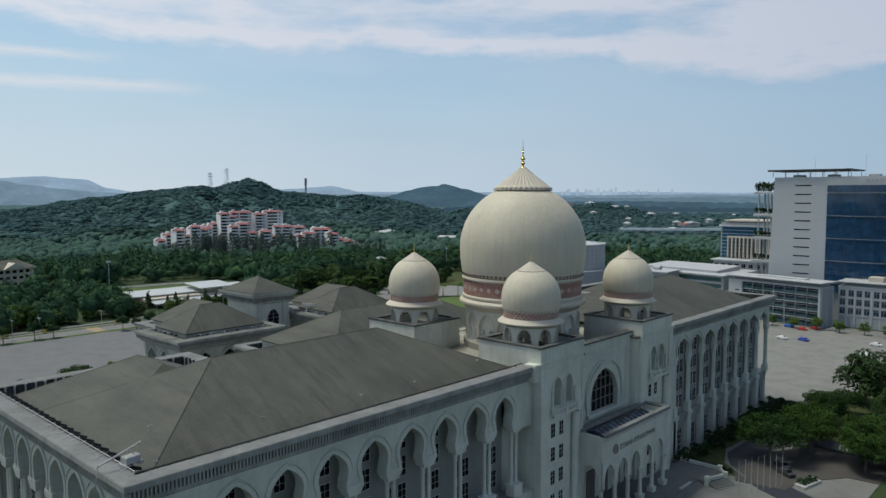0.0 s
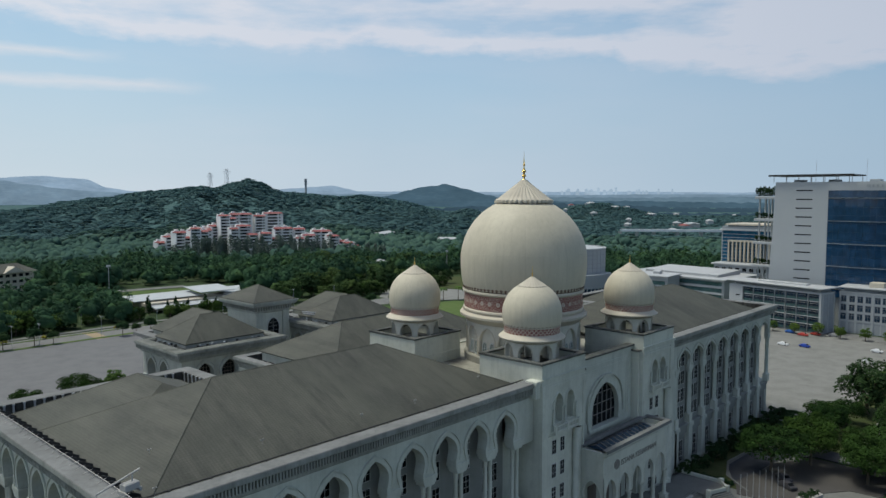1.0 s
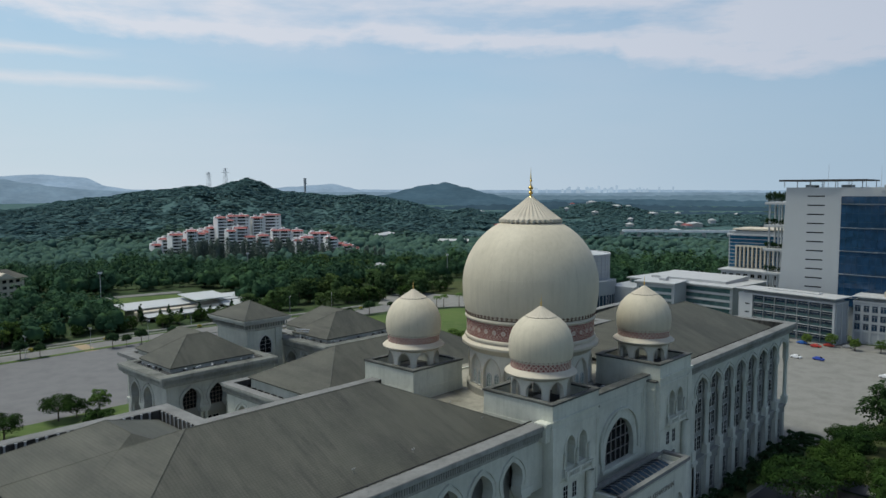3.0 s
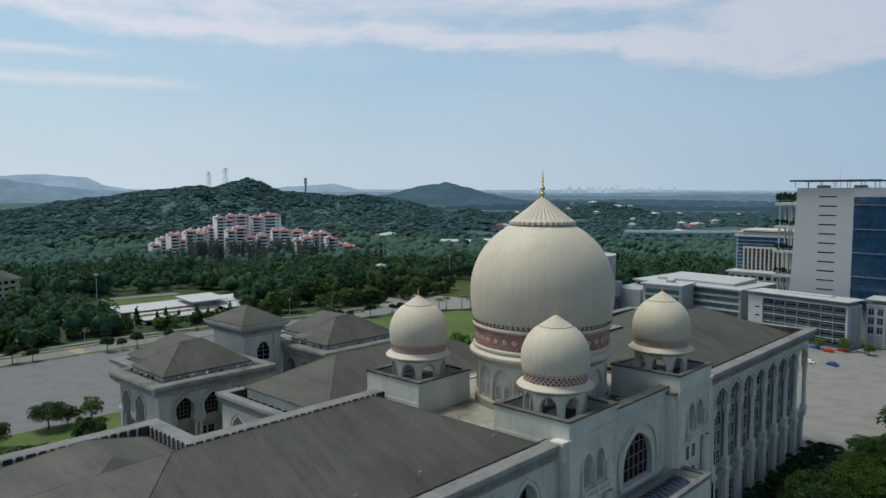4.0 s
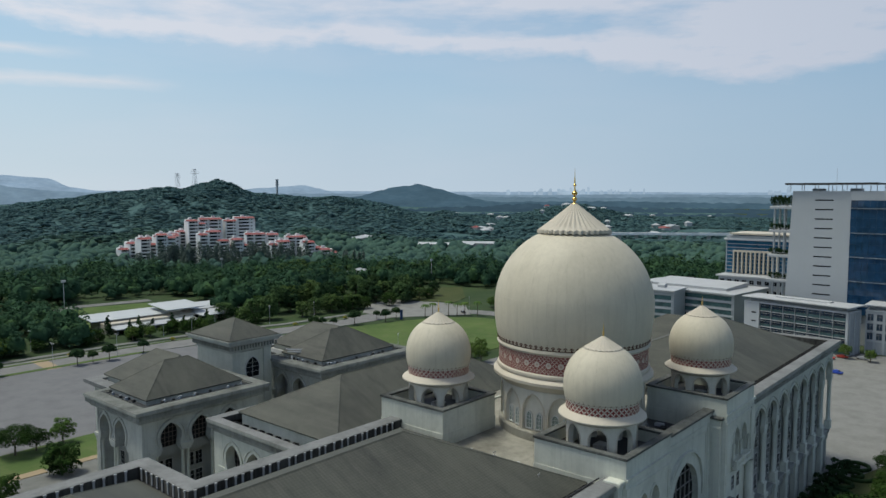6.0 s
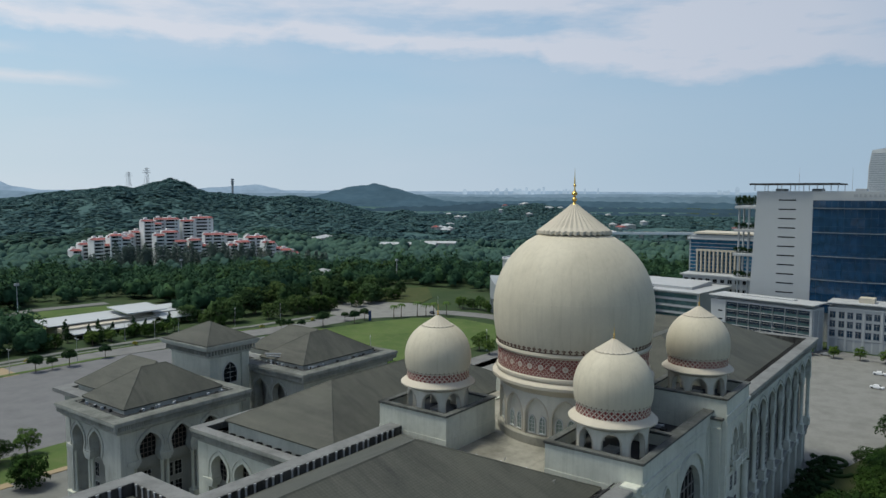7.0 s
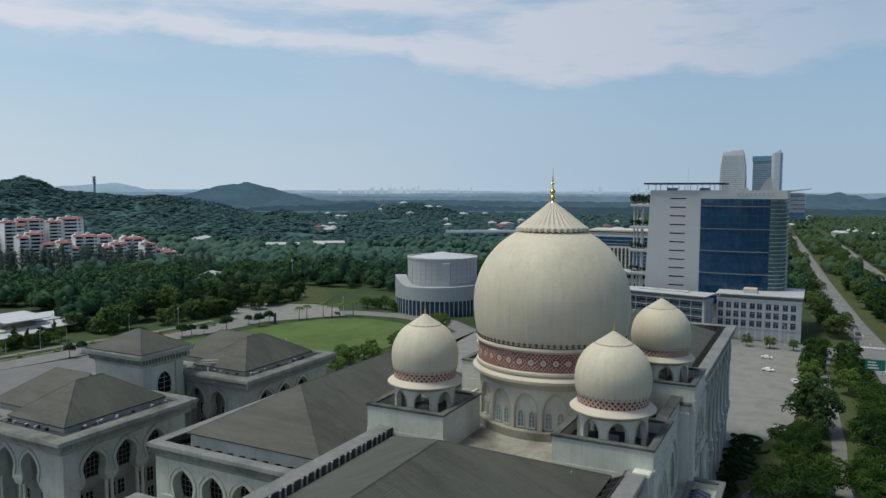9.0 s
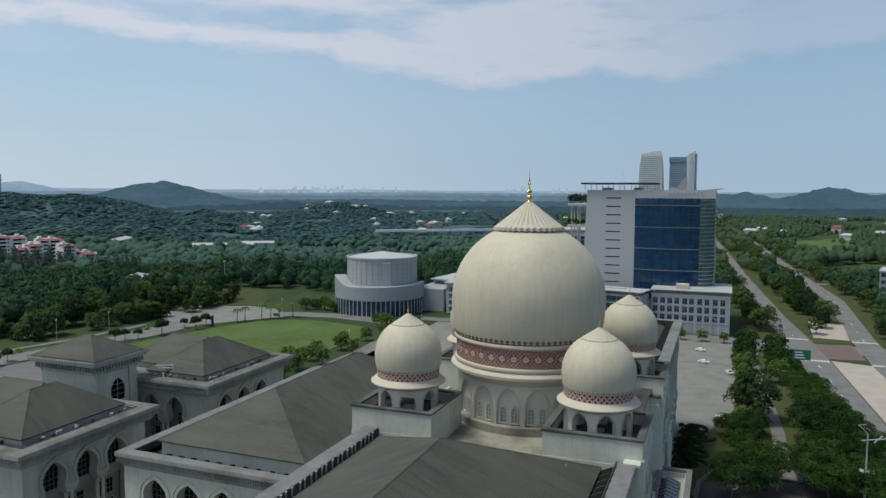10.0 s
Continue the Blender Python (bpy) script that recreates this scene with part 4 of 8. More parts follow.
# corner towers under the four cupolas
def corner_tower(sx, sy):
    cx, cy = (17.65 if sy > 0 else 18.1) * sx, 15.6 * sy
    h = 6.85
    x0, x1, y0, y1 = cx - h, cx + h, cy - h, cy + h
    if sy < 0:
        y0 -= 0.4
    z0 = 0 if sy < 0 else 20
    body = Mesh().box(x0, x1, y0 + (1.3 if sy < 0 else 0.0), y1, z0, 33.55)
    lance = [(1.22, 24.3), (1.22, 26.9), (1.36, 27.4), (1.32, 28.1), (1.0, 28.8), (0.5, 29.3), (0.0, 29.55)]
    if sy < 0:
        body.box(x0, x1, y0, y0 + 1.3, 0, 24.3).box(x0, x1, y0, y0 + 1.3, 30.2, 33.55).box(x0, cx - 3.6, y0, y0 + 1.3, 24.3, 30.2).box(cx + 3.6, x1, y0, y0 + 1.3, 24.3, 30.2)
        for u in (-1.8, 1.8):
            k = len(body.v)
            body.arch_panel(lance, 1.8, 24.3, 30.2, 0.0, 1.3).moved(pose(cx + u, y0, 0), k)
    t = part("corner_tower", body, TOWERWALL, palace, "square corner tower with a parapet")
    q = 0.07
    part("plinth", Mesh().box(x0 - q, x0 + 0.02, y0 - q, y1 + q, 28.0, 31.7).box(x0 + 0.02, x1 - 0.02, y0 - q, y0 + 0.02, 30.3, 31.7).box(x1 - 0.02, x1 + q, y0 - q, y1 + q, 28.0, 31.7), TOWERWALL, t)
    w = 0.7
    par = Mesh().box(x0, x1, y0, y0 + w, 33.55, 35.3).box(x0, x1, y1 - w, y1, 33.55, 35.3).box(x0, x0 + w, y0 + w, y1 - w, 33.55, 35.3).box(x1 - w, x1, y0 + w, y1 - w, 33.55, 35.3)
    part("parapet", par, TOWERWALL, t)
    o = 0.18
    loop = [(x0, y0), (x0, y1), (x1, y1), (x1, y0)]
    part("coping", Mesh().sweep(loop, [(0.0, 35.2), (o, 35.3), (o, 35.6), (-w - o, 35.6), (-w - o, 35.3), (-w, 35.2)], True), MOULDY, t, "dark weathered coping")
    if sy < 0:
        ring = once("towerring", lambda: Mesh().arch_ring(lance[1:], 0.34, -0.16, 0.0).data("archivolt", TOWERWALL))
        pane = once("towerpane", lambda: Mesh().box(-1.15, 0.35, 0.0, 0.06, 24.4, 28.6).data("pane", PANE))
        for u in (-1.8, 1.8):
            part("archivolt", ring, None, t, m=pose(cx + u, y0, 0))
            part("pane", pane, None, t, m=pose(cx + u, y0 + 1.22, 0))
        for u in (-3.55, 0.0, 3.55):
            part("colonnette", fluted_column(0.2, 2.7), None, t, m=pose(cx + u, y0 - 0.25, 24.3))
        balcony = part("balcony", Mesh().box(cx - 4.0, cx + 4.0, y0 - 0.9, y0, 22.7, 23.1, 0.05), TOWERWALL, t)
        part("handrail", Mesh().box(cx - 4.0, cx + 4.0, y0 - 0.9, y0 - 0.7, 23.9, 24.1, 0.03), TOWERWALL, balcony)
        for k in range(3):
            part("balcony_post", Mesh().box(-0.3, 0.3, -1.0, -0.55, 22.6, 24.25, 0.06), TOWERWALL, balcony, m=pose(cx - 3.7 + 3.7 * k, y0, 0))
        for k in range(14):
            part("baluster", once("balc_bal", lambda: Mesh().lathe([(0.09, 0), (0.14, 0.25), (0.07, 0.55), (0.1, 0.8)], seg=6).data("baluster", TOWERWALL)), None, balcony, m=pose(cx - 3.4 + 0.52 * k, y0 - 0.8, 23.1))
        for k in range(5):
            for u in (-3.1, -0.5):
                window(t, pose(cx + u, y0 - 0.03, 1.6 + 4.3 * k), 1.35, 2.6, 2, 3)
        part("column", fluted_column(0.62, 20.6), None, t, m=pose(cx + 3.2, y0 - 0.55, 2.0))
        part("column_base", Mesh().box(-1.0, 1.0, -0.9, 0.6, 0, 2.0, 0.12), TOWERWALL, t, m=pose(cx + 3.2, y0 - 0.55, 0))
        # raised border round the upper wall and lower shaft
        for z0b, z1b in ((24.1, 30.9), (3.0, 22.3)):
            edge = Mesh().box(x0 + 0.35, x0 + 0.75, y0 - 0.12, y0 + 0.02, z0b, z1b).box(x1 - 0.75, x1 - 0.35, y0 - 0.12, y0 + 0.02, z0b, z1b).box(x0 + 0.75, x1 - 0.75, y0 - 0.12, y0 + 0.02, z1b - 0.35, z1b)
            part("border_moulding", edge, TOWERWALL, t)
        part("band", Mesh().box(x0 - 0.1, x1 + 0.1, y0 - 0.22, y0 + 0.02, 30.95, 31.25).box(x0 - 0.1, x1 + 0.1, y0 - 0.3, y0 + 0.02, 32.6, 32.85), TOWERWALL, t)
        part("pilaster", Mesh().box(x0 - 0.15 if sx < 0 else x1 - 1.6, x0 + 1.6 if sx < 0 else x1 + 0.15, y0 - 0.25, y0 + 1, 0, 31.6), TOWERWALL, t)
    part("tower_roof", Mesh().box(x0 + w + 0.02, x1 - w - 0.02, y0 + w + 0.02, y1 - w - 0.02, 33.55, 33.6), WETROOF, t, "wet dark felt inside the parapet")
    part("tower_stub", Mesh().box(cx - 0.9, cx + 0.9, cy - 0.9, cy + 0.9, 33.55, 34.2, 0.1), CONC, t)
    small_dome(cx, cy)


for sx, sy in ((-1, 1), (-1, -1), (1, -1), (1, 1)):
    corner_tower(sx, sy)
# roof terrace round the great drum
part("terrace", Mesh().box(-25.0, 25.0, -9.2, 9.2, 20, 29.5).box(-11.2, 11.2, 9.2, 22.0, 20, 29.5), TERRACE, palace, "stained screed roof terrace")
part("front_roof", Mesh().box(-11.2, 11.2, -19.5, -9.2, 20, 29.4), WETROOF, palace, "wet black roof behind the front wall")
for i, (x, y, w, d, h) in enumerate(((6.2, -14.0, 1.2, 0.9, 0.8), (8.6, -12.4, 0.8, 1.6, 0.5), (4.0, -16.6, 1.6, 0.6, 0.35), (-5.5, -14.4, 1.3, 1.0, 0.8), (9.4, -16.2, 0.5, 2.2, 0.3))):
    part("roof_unit", Mesh().box(-w / 2, w / 2, -d / 2, d / 2, 0, h, 0.05), METAL if i % 2 else DARK, palace, m=pose(x, y, 29.4, 0, 0, 7 * i))
part("terrace_kerb", Mesh().box(-25.4, -24.9, -8.7, 8.7, 29.5, 30.1), COPING, palace)
part("terrace_kerb", Mesh().box(24.9, 25.4, -8.7, 8.7, 29.5, 30.1), COPING, palace)
for i in range(7):
    part("roof_vent", Mesh().lathe([(0.12, 0), (0.12, 0.5), (0.25, 0.55), (0.2, 0.75), (0.02, 0.8)], seg=8), LIGHTROOF, palace, m=pose(-23.6 + 0.4 * (i % 2), -7.0 + 2.2 * i, 29.5))
for i in range(6):
    part("floodlight", Mesh().box(-0.18, 0.18, -0.14, 0.14, 0.25, 0.55, 0.05).box(-0.04, 0.04, -0.04, 0.04, 0, 0.25), WHITE, palace, "small white floodlight on the terrace kerb", m=pose(-25.15, -7.2 + 2.9 * i, 30.1))
# central front: tall wall with the great pointed window
GREAT = [(5.0, 18.9), (5.15, 20.5), (5.05, 22.3), (4.6, 23.9), (3.7, 25.3), (2.3, 26.4), (1.0, 27.0), (0.0, 27.3)]
front = part("front_wall", Mesh().arch_panel(GREAT, 11.25, 18.9, 33.0, -20.5, -19.5).box(-11.25, 11.25, -20.5, -19.5, 0, 18.9), WALL, palace, "tall central wall with a great pointed window")
part("archivolt", Mesh().arch_ring(GREAT, 1.3, -20.75, -20.48).arch_ring([(u + 1.5 * (u > 0.01), z + 1.4) for u, z in GREAT], 0.35, -20.95, -20.48), WALL, front)
part("coping", Mesh().box(-11.4, 11.4, -20.8, -18.9, 33.0, 33.35, 0.08), MOULDY, front, "dark weathered coping")
part("wall_panel", Mesh().box(-9.5, -9.1, -20.62, -20.45, 19.2, 31.4).box(9.1, 9.5, -20.62, -20.45, 19.2, 31.4).box(-9.5, 9.5, -20.62, -20.45, 31.0, 31.4), WALL, front)
part("pane", Mesh().box(-5.4, 5.4, -19.75, -19.7, 18.9, 27.4), PANE, front, "dark glass of the great window")
for i in range(-2, 3):
    part("mullion", Mesh().box(i * 1.75 - 0.06, i * 1.75 + 0.06, -19.95, -19.76, 18.9, 27.2 - abs(i) * 0.7), BARGREY, front)
for k in range(1, 4):
    part("transom", Mesh().box(-5.2, 5.2, -19.93, -19.77, 18.9 + 2.1 * k - 0.05, 18.9 + 2.1 * k + 0.05), BARGREY, front)
for sx in (-1, 1):
    pier = part("pier", Mesh().box(-1.3, 1.3, -22.1, -20.5, 0, 31.9).box(-1.45, 1.45, -22.25, -20.5, 30.2, 30.6), TOWERWALL, front, m=pose(11.9 * sx, 0, 0))
    part("coping", Mesh().box(-1.6, 1.6, -22.5, -20.3, 31.9, 32.3, 0.1), MOULDY, pier)
part("panel_moulding", Mesh().box(-8.6, -8.35, -20.6, -20.45, 19.2, 30.5).box(8.35, 8.6, -20.6, -20.45, 19.2, 30.5).box(-8.6, 8.6, -20.6, -20.45, 30.25, 30.5), WALL, front)
part("window_sill", Mesh().box(-6.4, 6.4, -21.1, -20.45, 18.2, 18.9, 0.06), WALL, front)
for x in (-25.6, 25.6):
    part("cornice_block", Mesh().box(-0.9, 0.9, -22.75, -20.4, 32.2, 32.7, 0.1).box(-0.7, 0.7, -22.5, -20.5, 29.6, 32.2), TOWERWALL, palace, m=pose(x, 0, 0))
# porch with arches to the front, a glazed lantern on its roof
porch = part("porch", Mesh().box(-12.3, 12.9, -27.6, -27.1, 12.9, 17.6).box(-12.3, -11.8, -27.1, -22.9, 12.9, 17.6).box(12.4, 12.9, -27.1, -22.9, 12.9, 17.6).box(-12, 12.6, -27.2, -20.6, 16.4, 16.7), WALL, palace, "entrance porch of pointed arches with a name in raised letters")
part("coping", Mesh().sweep([(-12.3, -22.9), (12.9, -22.9), (12.9, -27.6), (-12.3, -27.6)][::-1], [(0.0, 17.4), (0.3, 17.7), (0.3, 18.15), (-0.7, 18.15), (-0.7, 17.5)], False), COPING, porch)
part("string_course", Mesh().box(-12.42, 13.02, -27.72, -27.55, 16.5, 16.75), WALL, porch)
POE = [(1.5, 7.6), (1.68, 8.0), (1.84, 9.1), (1.66, 10.2), (1.1, 11.2), (0.5, 11.7), (0.0, 11.9)]
for i in range(5):
    m = pose(-9.5 + 4.96 * i, -27.6, 0)
    part("arch", once("porch_arch", lambda: Mesh().arch_panel(POE, 2.48, 7.6, 12.9, 0.0, 0.6).data("arch", WALL)), None, porch, m=m)
    part("archivolt", once("porch_ring", lambda: Mesh().arch_ring(POE[1:], 0.28, -0.1, 0.0).data("archivolt", WALL)), None, porch, m=m)
for i in range(6):
    part("column", fluted_column(0.42, 5.2), None, porch, m=pose(-11.98 + 4.96 * i, -27.3, 2.4))
    part("pedestal", once("porch_ped", lambda: Mesh().box(-0.7, 0.7, -0.7, 0.7, 0, 0.9, 0.08).box(-0.8, 0.8, -0.8, 0.8, 0.9, 1.0, 0.03).data("pedestal", WALL)), None, porch, m=pose(-11.98 + 4.96 * i, -27.3, 1.4))
part("arch", Mesh().arch_panel(POE, 2.35, 7.6, 12.9, 0.0, 0.6), WALL, porch, m=pose(-12.3, -25.2, 0, 0, 0, -90))
part("floor", Mesh().box(-13.5, 13.5, -30.0, -20.5, 0, 1.4).box(13.5, 21.0, -30.0, -23.5, 0, 1.4), PAVE, porch)
for i in range(5):
    part("entrance_door", Mesh().box(-1.5, 1.5, -20.68, -20.52, 1.4, 7.5).box(-0.06, 0.06, -20.74, -20.68, 1.4, 7.5), BRONZE, porch, "dark bronze entrance door", m=pose(-9.5 + 4.96 * i, 0, 0))
for k in range(7):
    part("step", Mesh().box(-13.5, 21.0, -30.0 - 0.45 * (k + 1), -30.0 - 0.45 * k, 0, 1.4 - 0.19 * (k + 1)), PAVE, porch)
lantern = part("skylight", Mesh().add([(-9.5, -26.4, 17.0), (9.5, -26.4, 17.0), (9.5, -22.2, 17.0), (-9.5, -22.2, 17.0), (-9.0, -24.3, 17.7), (9.0, -24.3, 17.7)], [(0, 1, 5, 4), (2, 3, 4, 5), (1, 2, 5), (3, 0, 4)]), SKYGL, porch, "long blue glass skylight")
for i in range(13):
    x = -9.3 + 1.55 * i
    g = bar(bar(Mesh(), (x, -26.45, 17.02), (x, -24.3, 17.76), 0.07), (x, -24.3, 17.76), (x, -22.15, 17.02), 0.07)
    part("glazing_bar", g, BARGREY, lantern)


def lettering(text, size, parent, m, mat, depth=0.12):
    cu = bpy.data.curves.new("letters", "FONT")
    cu.body, cu.size, cu.extrude, cu.align_x = text, size, depth, "CENTER"
    tmp = bpy.data.objects.new("letters", cu)
    me = bpy.data.meshes.new_from_object(tmp)
    me.materials.clear()
    me.materials.append(mat)
    bpy.data.objects.remove(tmp)
    return part("letters", me, None, parent, "raised dark letters reading ISTANA KEHAKIMAN", m=m)


lettering("ISTANA KEHAKIMAN", 1.5, porch, pose(1.2, -27.64, 13.75, 90, 0, 0), LETTER, 0.04)
part("emblem", Mesh().lathe([(0.95, 0), (0.95, 0.12), (0.7, 0.14), (0.68, 0.05), (0.4, 0.05), (0.36, 0.14), (0.01, 0.14)], seg=20), LETTER, porch, m=pose(-7.4, -27.6, 14.3, 90, 0, 0))

# ---- rear block behind the domes ----
ZR = 24.9
facade(palace, [56.5 - 7.0 * i for i in range(5)], -31.6, 7.0, "w", ZR, 3.2, 3, False, True)
part("corner_pier", Mesh().box(-31.65, -28.5, 60.0, 63.1, 0, ZR - 2.6), WALL, palace)
cornice(palace, [(-32.7, 22.0), (-32.7, 64.2), (32.7, 64.2), (32.7, 22.0)], ZR, 2.2, 1.4)
dentils(palace, (-32.7, 22.2), (-32.7, 64.2), ZR, False)
part("wall", Mesh().box(-31.6, 31.6, 62.6, 63.1, 0, ZR - 2.6).box(31.1, 31.6, 20, 62.6, 0, ZR - 2.6), WALL, palace)
part("roof_slab", Mesh().box(-31, 31, 19.2, 62.6, 22.6, 23.5), DARK, palace)
part("upstand", Mesh().box(-28.9, 28.9, 28.7, 57.2, 23.4, 26.45), WALL, palace)
hip_roof(palace, -29.4, 29.4, 28.2, 57.7, 26.7, 33.9, (-15.6, 43.0), (15.6, 43.0), "brown-grey tiled hipped roof")
for i in range(13):
    part("gutter_bracket", fin, None, palace, m=pose(-30.4, 26.5 + 2.6 * i, ZR))


# ---- rear pavilions and tower ----
def pavilion(x0, x1, y0, y1, label, single):
    p = thing("pavilion", label, "building", pose(0, 0, 0))
    cornice(p, [(x0, y0), (x0, y1), (x1, y1), (x1, y0)], ZR, 3.4, 0.9, True, 1.6, CORNICEWALL, OLDCOPING)
    wx0, wx1, wy0, wy1 = x0 + 2.2, x1 - 2.2, y0 + 2.2, y1 - 2.2
    lip = Mesh().sweep([(x0 + 1.1, y0 + 1.1), (x0 + 1.1, y1 - 1.1), (x1 - 1.1, y1 - 1.1), (x1 - 1.1, y0 + 1.1)], [(0, ZR - 2.7), (-1.2, ZR - 2.9)], True)
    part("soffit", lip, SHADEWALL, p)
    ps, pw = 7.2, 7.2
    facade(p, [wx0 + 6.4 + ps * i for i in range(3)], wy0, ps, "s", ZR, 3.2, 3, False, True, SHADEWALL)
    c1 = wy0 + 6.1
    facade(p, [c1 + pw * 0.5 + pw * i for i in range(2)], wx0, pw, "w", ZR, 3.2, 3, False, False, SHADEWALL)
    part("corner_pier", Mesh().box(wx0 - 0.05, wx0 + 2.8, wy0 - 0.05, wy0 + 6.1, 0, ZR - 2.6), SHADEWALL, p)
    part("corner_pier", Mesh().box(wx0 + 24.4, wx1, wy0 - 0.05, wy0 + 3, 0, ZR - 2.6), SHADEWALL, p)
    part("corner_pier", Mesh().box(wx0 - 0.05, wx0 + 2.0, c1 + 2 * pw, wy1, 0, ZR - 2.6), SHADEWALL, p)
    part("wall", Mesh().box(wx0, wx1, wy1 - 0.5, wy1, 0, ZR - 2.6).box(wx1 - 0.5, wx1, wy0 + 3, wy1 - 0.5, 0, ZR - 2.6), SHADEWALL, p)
    part("roof_slab", Mesh().box(wx0, wx1, wy0, wy1, ZR - 2.6, ZR - 1.6), DARK, p)
    dentils(p, (x1, y0), (x0, y0), ZR, single)
    dentils(p, (x0, y0), (x0, y1), ZR, False)
    b = (x0 + 4.8, x1 - 4.2, y0 + 5.2, y1 - 2.4)
    part("rear_annex", Mesh().box(x0 + 8.0, x1 - 3.5, y1 - 2.3, y1 + 12.5, 0, ZR - 0.9), SHADEWALL, p)
    part("coping", Mesh().sweep([(x0 + 6.0, y1 - 0.2), (x0 + 6.0, y1 + 14.0), (x1 - 2.5, y1 + 14.0), (x1 - 2.5, y1 - 0.2)], [(-1.6, ZR - 1.6), (0, ZR - 1.2), (0, ZR - 0.3), (-3.0, ZR - 0.3), (-3.0, ZR - 1.2)]), COPING, p)
    part("upstand", Mesh().box(b[0] + 0.2, b[1] - 0.2, b[2] + 0.2, b[3] - 0.2, ZR - 1.6, ZR + 0.68), SHADEWALL, p)
    mx, my = (b[0] + b[1]) / 2, (b[2] + b[3]) / 2
    part("upstand", Mesh().box(mx - 6.6, mx + 6.6, my, y1 + 10.0, ZR - 1.6, ZR + 0.6), SHADEWALL, p)
    hip_roof(p, b[0], b[1], b[2], b[3], ZR + 0.8, ZR + 6.75, (mx - 2.9, my), (mx + 2.9, my), "grey-brown tiled hipped roof")
    hip_roof(p, mx - 7.2, mx + 7.2, my - 1.5, y1 + 10.6, ZR + 0.77, ZR + 6.5, (mx + 2.6, my + 3.0), (mx + 2.6, y1 + 3.2), "", ((0, 4), (1, 4)))
    # black gutter between coping and roof, with a rail, pale blocks and brackets in it
    part("gutter", Mesh().sweep([(x0 + 3.9, y0 + 3.9), (x0 + 3.9, y1 - 3.0), (x1 - 3.6, y1 - 3.0), (x1 - 3.6, y0 + 3.9)], [(0.75, ZR - 0.02), (0.75, ZR + 0.10), (0.55, ZR + 0.10), (0.55, ZR - 0.3), (-1.15, ZR - 0.3)], True), WETROOF, p, "black wet gutter")
    grit = random.Random(int(x0))
    for i in range(20):
        along_x = i % 3
        q = grit.random()
        gx, gy = (x0 + 5 + q * (x1 - x0 - 9), y0 + 3.9 + grit.uniform(0.0, 0.9)) if along_x else (x0 + 3.9 + grit.uniform(0.0, 0.9), y0 + 5 + q * (y1 - y0 - 8))
        part("gutter_block", once(("gutter_block", i % 4), lambda: Mesh().box(-0.3, 0.3, -0.16 - 0.05 * (i % 4), 0.16, 0, 0.5 + 0.06 * (i % 4), 0.03).data("gutter_block", GREYCLAD if i % 2 else DARK)), None, p, m=pose(gx, gy, ZR - 0.3, 0, 0, grit.uniform(-20, 20)))
    for i in range(9):
        part("gutter_bracket", fin, None, p, m=pose(x0 + 3.3, y0 + 5 + 2.0 * i, ZR - 0.05) @ Matrix.Scale(0.5, 4))
    for i in range(11):
        part("gutter_bracket", fin, None, p, m=pose(x0 + 5 + 2.4 * i, y0 + 3.3, ZR - 0.05, 0, 0, 90) @ Matrix.Scale(0.5, 4))
    return p


pavilion(-40.8, -8.0, 76.8, 101.5, "grey-white arcaded pavilion with a brown hipped roof behind the palace", True)
pavilion(7.0, 42.5, 76.4, 101.5, "grey-white arcaded pavilion with a brown hipped roof beside the stair tower", False)

tower = thing("stair_tower", "square grey-white tower with a brown pyramid roof and arched window", "tower")
part("wall", Mesh().box(-4.6, 7.1, 98.0, 114.0, 0, 29.2), TOWERWALL, tower)
part("wall_panel", Mesh().box(-4.75, -2.4, 97.6, 114.2, 0, 28.2).box(4.9, 7.25, 97.6, 114.2, 0, 28.2), WALL, tower)
loop = [(-7.0, 95.6), (-7.0, 116.4), (9.5, 116.4), (9.5, 95.6)]
part("cornice", Mesh().sweep(loop, [(-2.3, 28.0), (-2.0, 28.3), (-2.0, 28.8), (-1.5, 29.0), (-1.5, 30.2), (-0.5, 30.4), (-0.5, 30.8), (-0.2, 30.9), (-0.2, 31.3), (0.0, 31.35), (0.0, 31.6)], True), SHADEWALL, tower)
part("gutter_rim", Mesh().sweep(loop, [(0.0, 31.6), (-0.1, 31.68), (-0.3, 31.68), (-0.32, 31.45), (-1.7, 31.45), (-1.7, 31.7)], True), OLDCOPING, tower, "mouldy gutter round the roof")
part("roof_slab", Mesh().box(-6.0, 8.5, 96.6, 115.4, 31.2, 31.6), DARK, tower)
hip_roof(tower, -6.2, 8.7, 96.4, 115.6, 31.75, 35.9, (1.4, 105.4), (1.4, 106.6), "brown-grey tiled pyramid roof")
for i in range(17):
    part("dentil", dentil_mesh, None, tower, m=pose(-6.0 + 0.9 * i, 97.1, 29.0))
for i in range(21):
    part("dentil", dentil_mesh, None, tower, m=pose(-5.5, 96.8 + 0.9 * i, 29.0, 0, 0, -90))
TW = [(1.9, 0), (2.0, 1.5), (2.1, 2.4), (1.9, 3.4), (1.3, 4.4), (0.6, 5.0), (0.0, 5.25)]
for k, mesh in enumerate(lancet(TW, PANE, 0.3)):
    part(("window", "pane")[k], mesh, None, tower, m=pose(1.5, 97.93, 21.0))
duct = bar(bar(bar(Mesh(), (9.5, 94.0, 27.5), (15.0, 92.5, 26.6), 0.25), (9.5, 93.4, 27.0), (14.0, 91.8, 26.2), 0.2), (10.2, 92.4, 26.0), (9.0, 90.5, 20.0), 0.2)
solid("roof_pipes", duct, METAL, "bundle of grey pipes between the pavilion roof and the tower", "pipe")


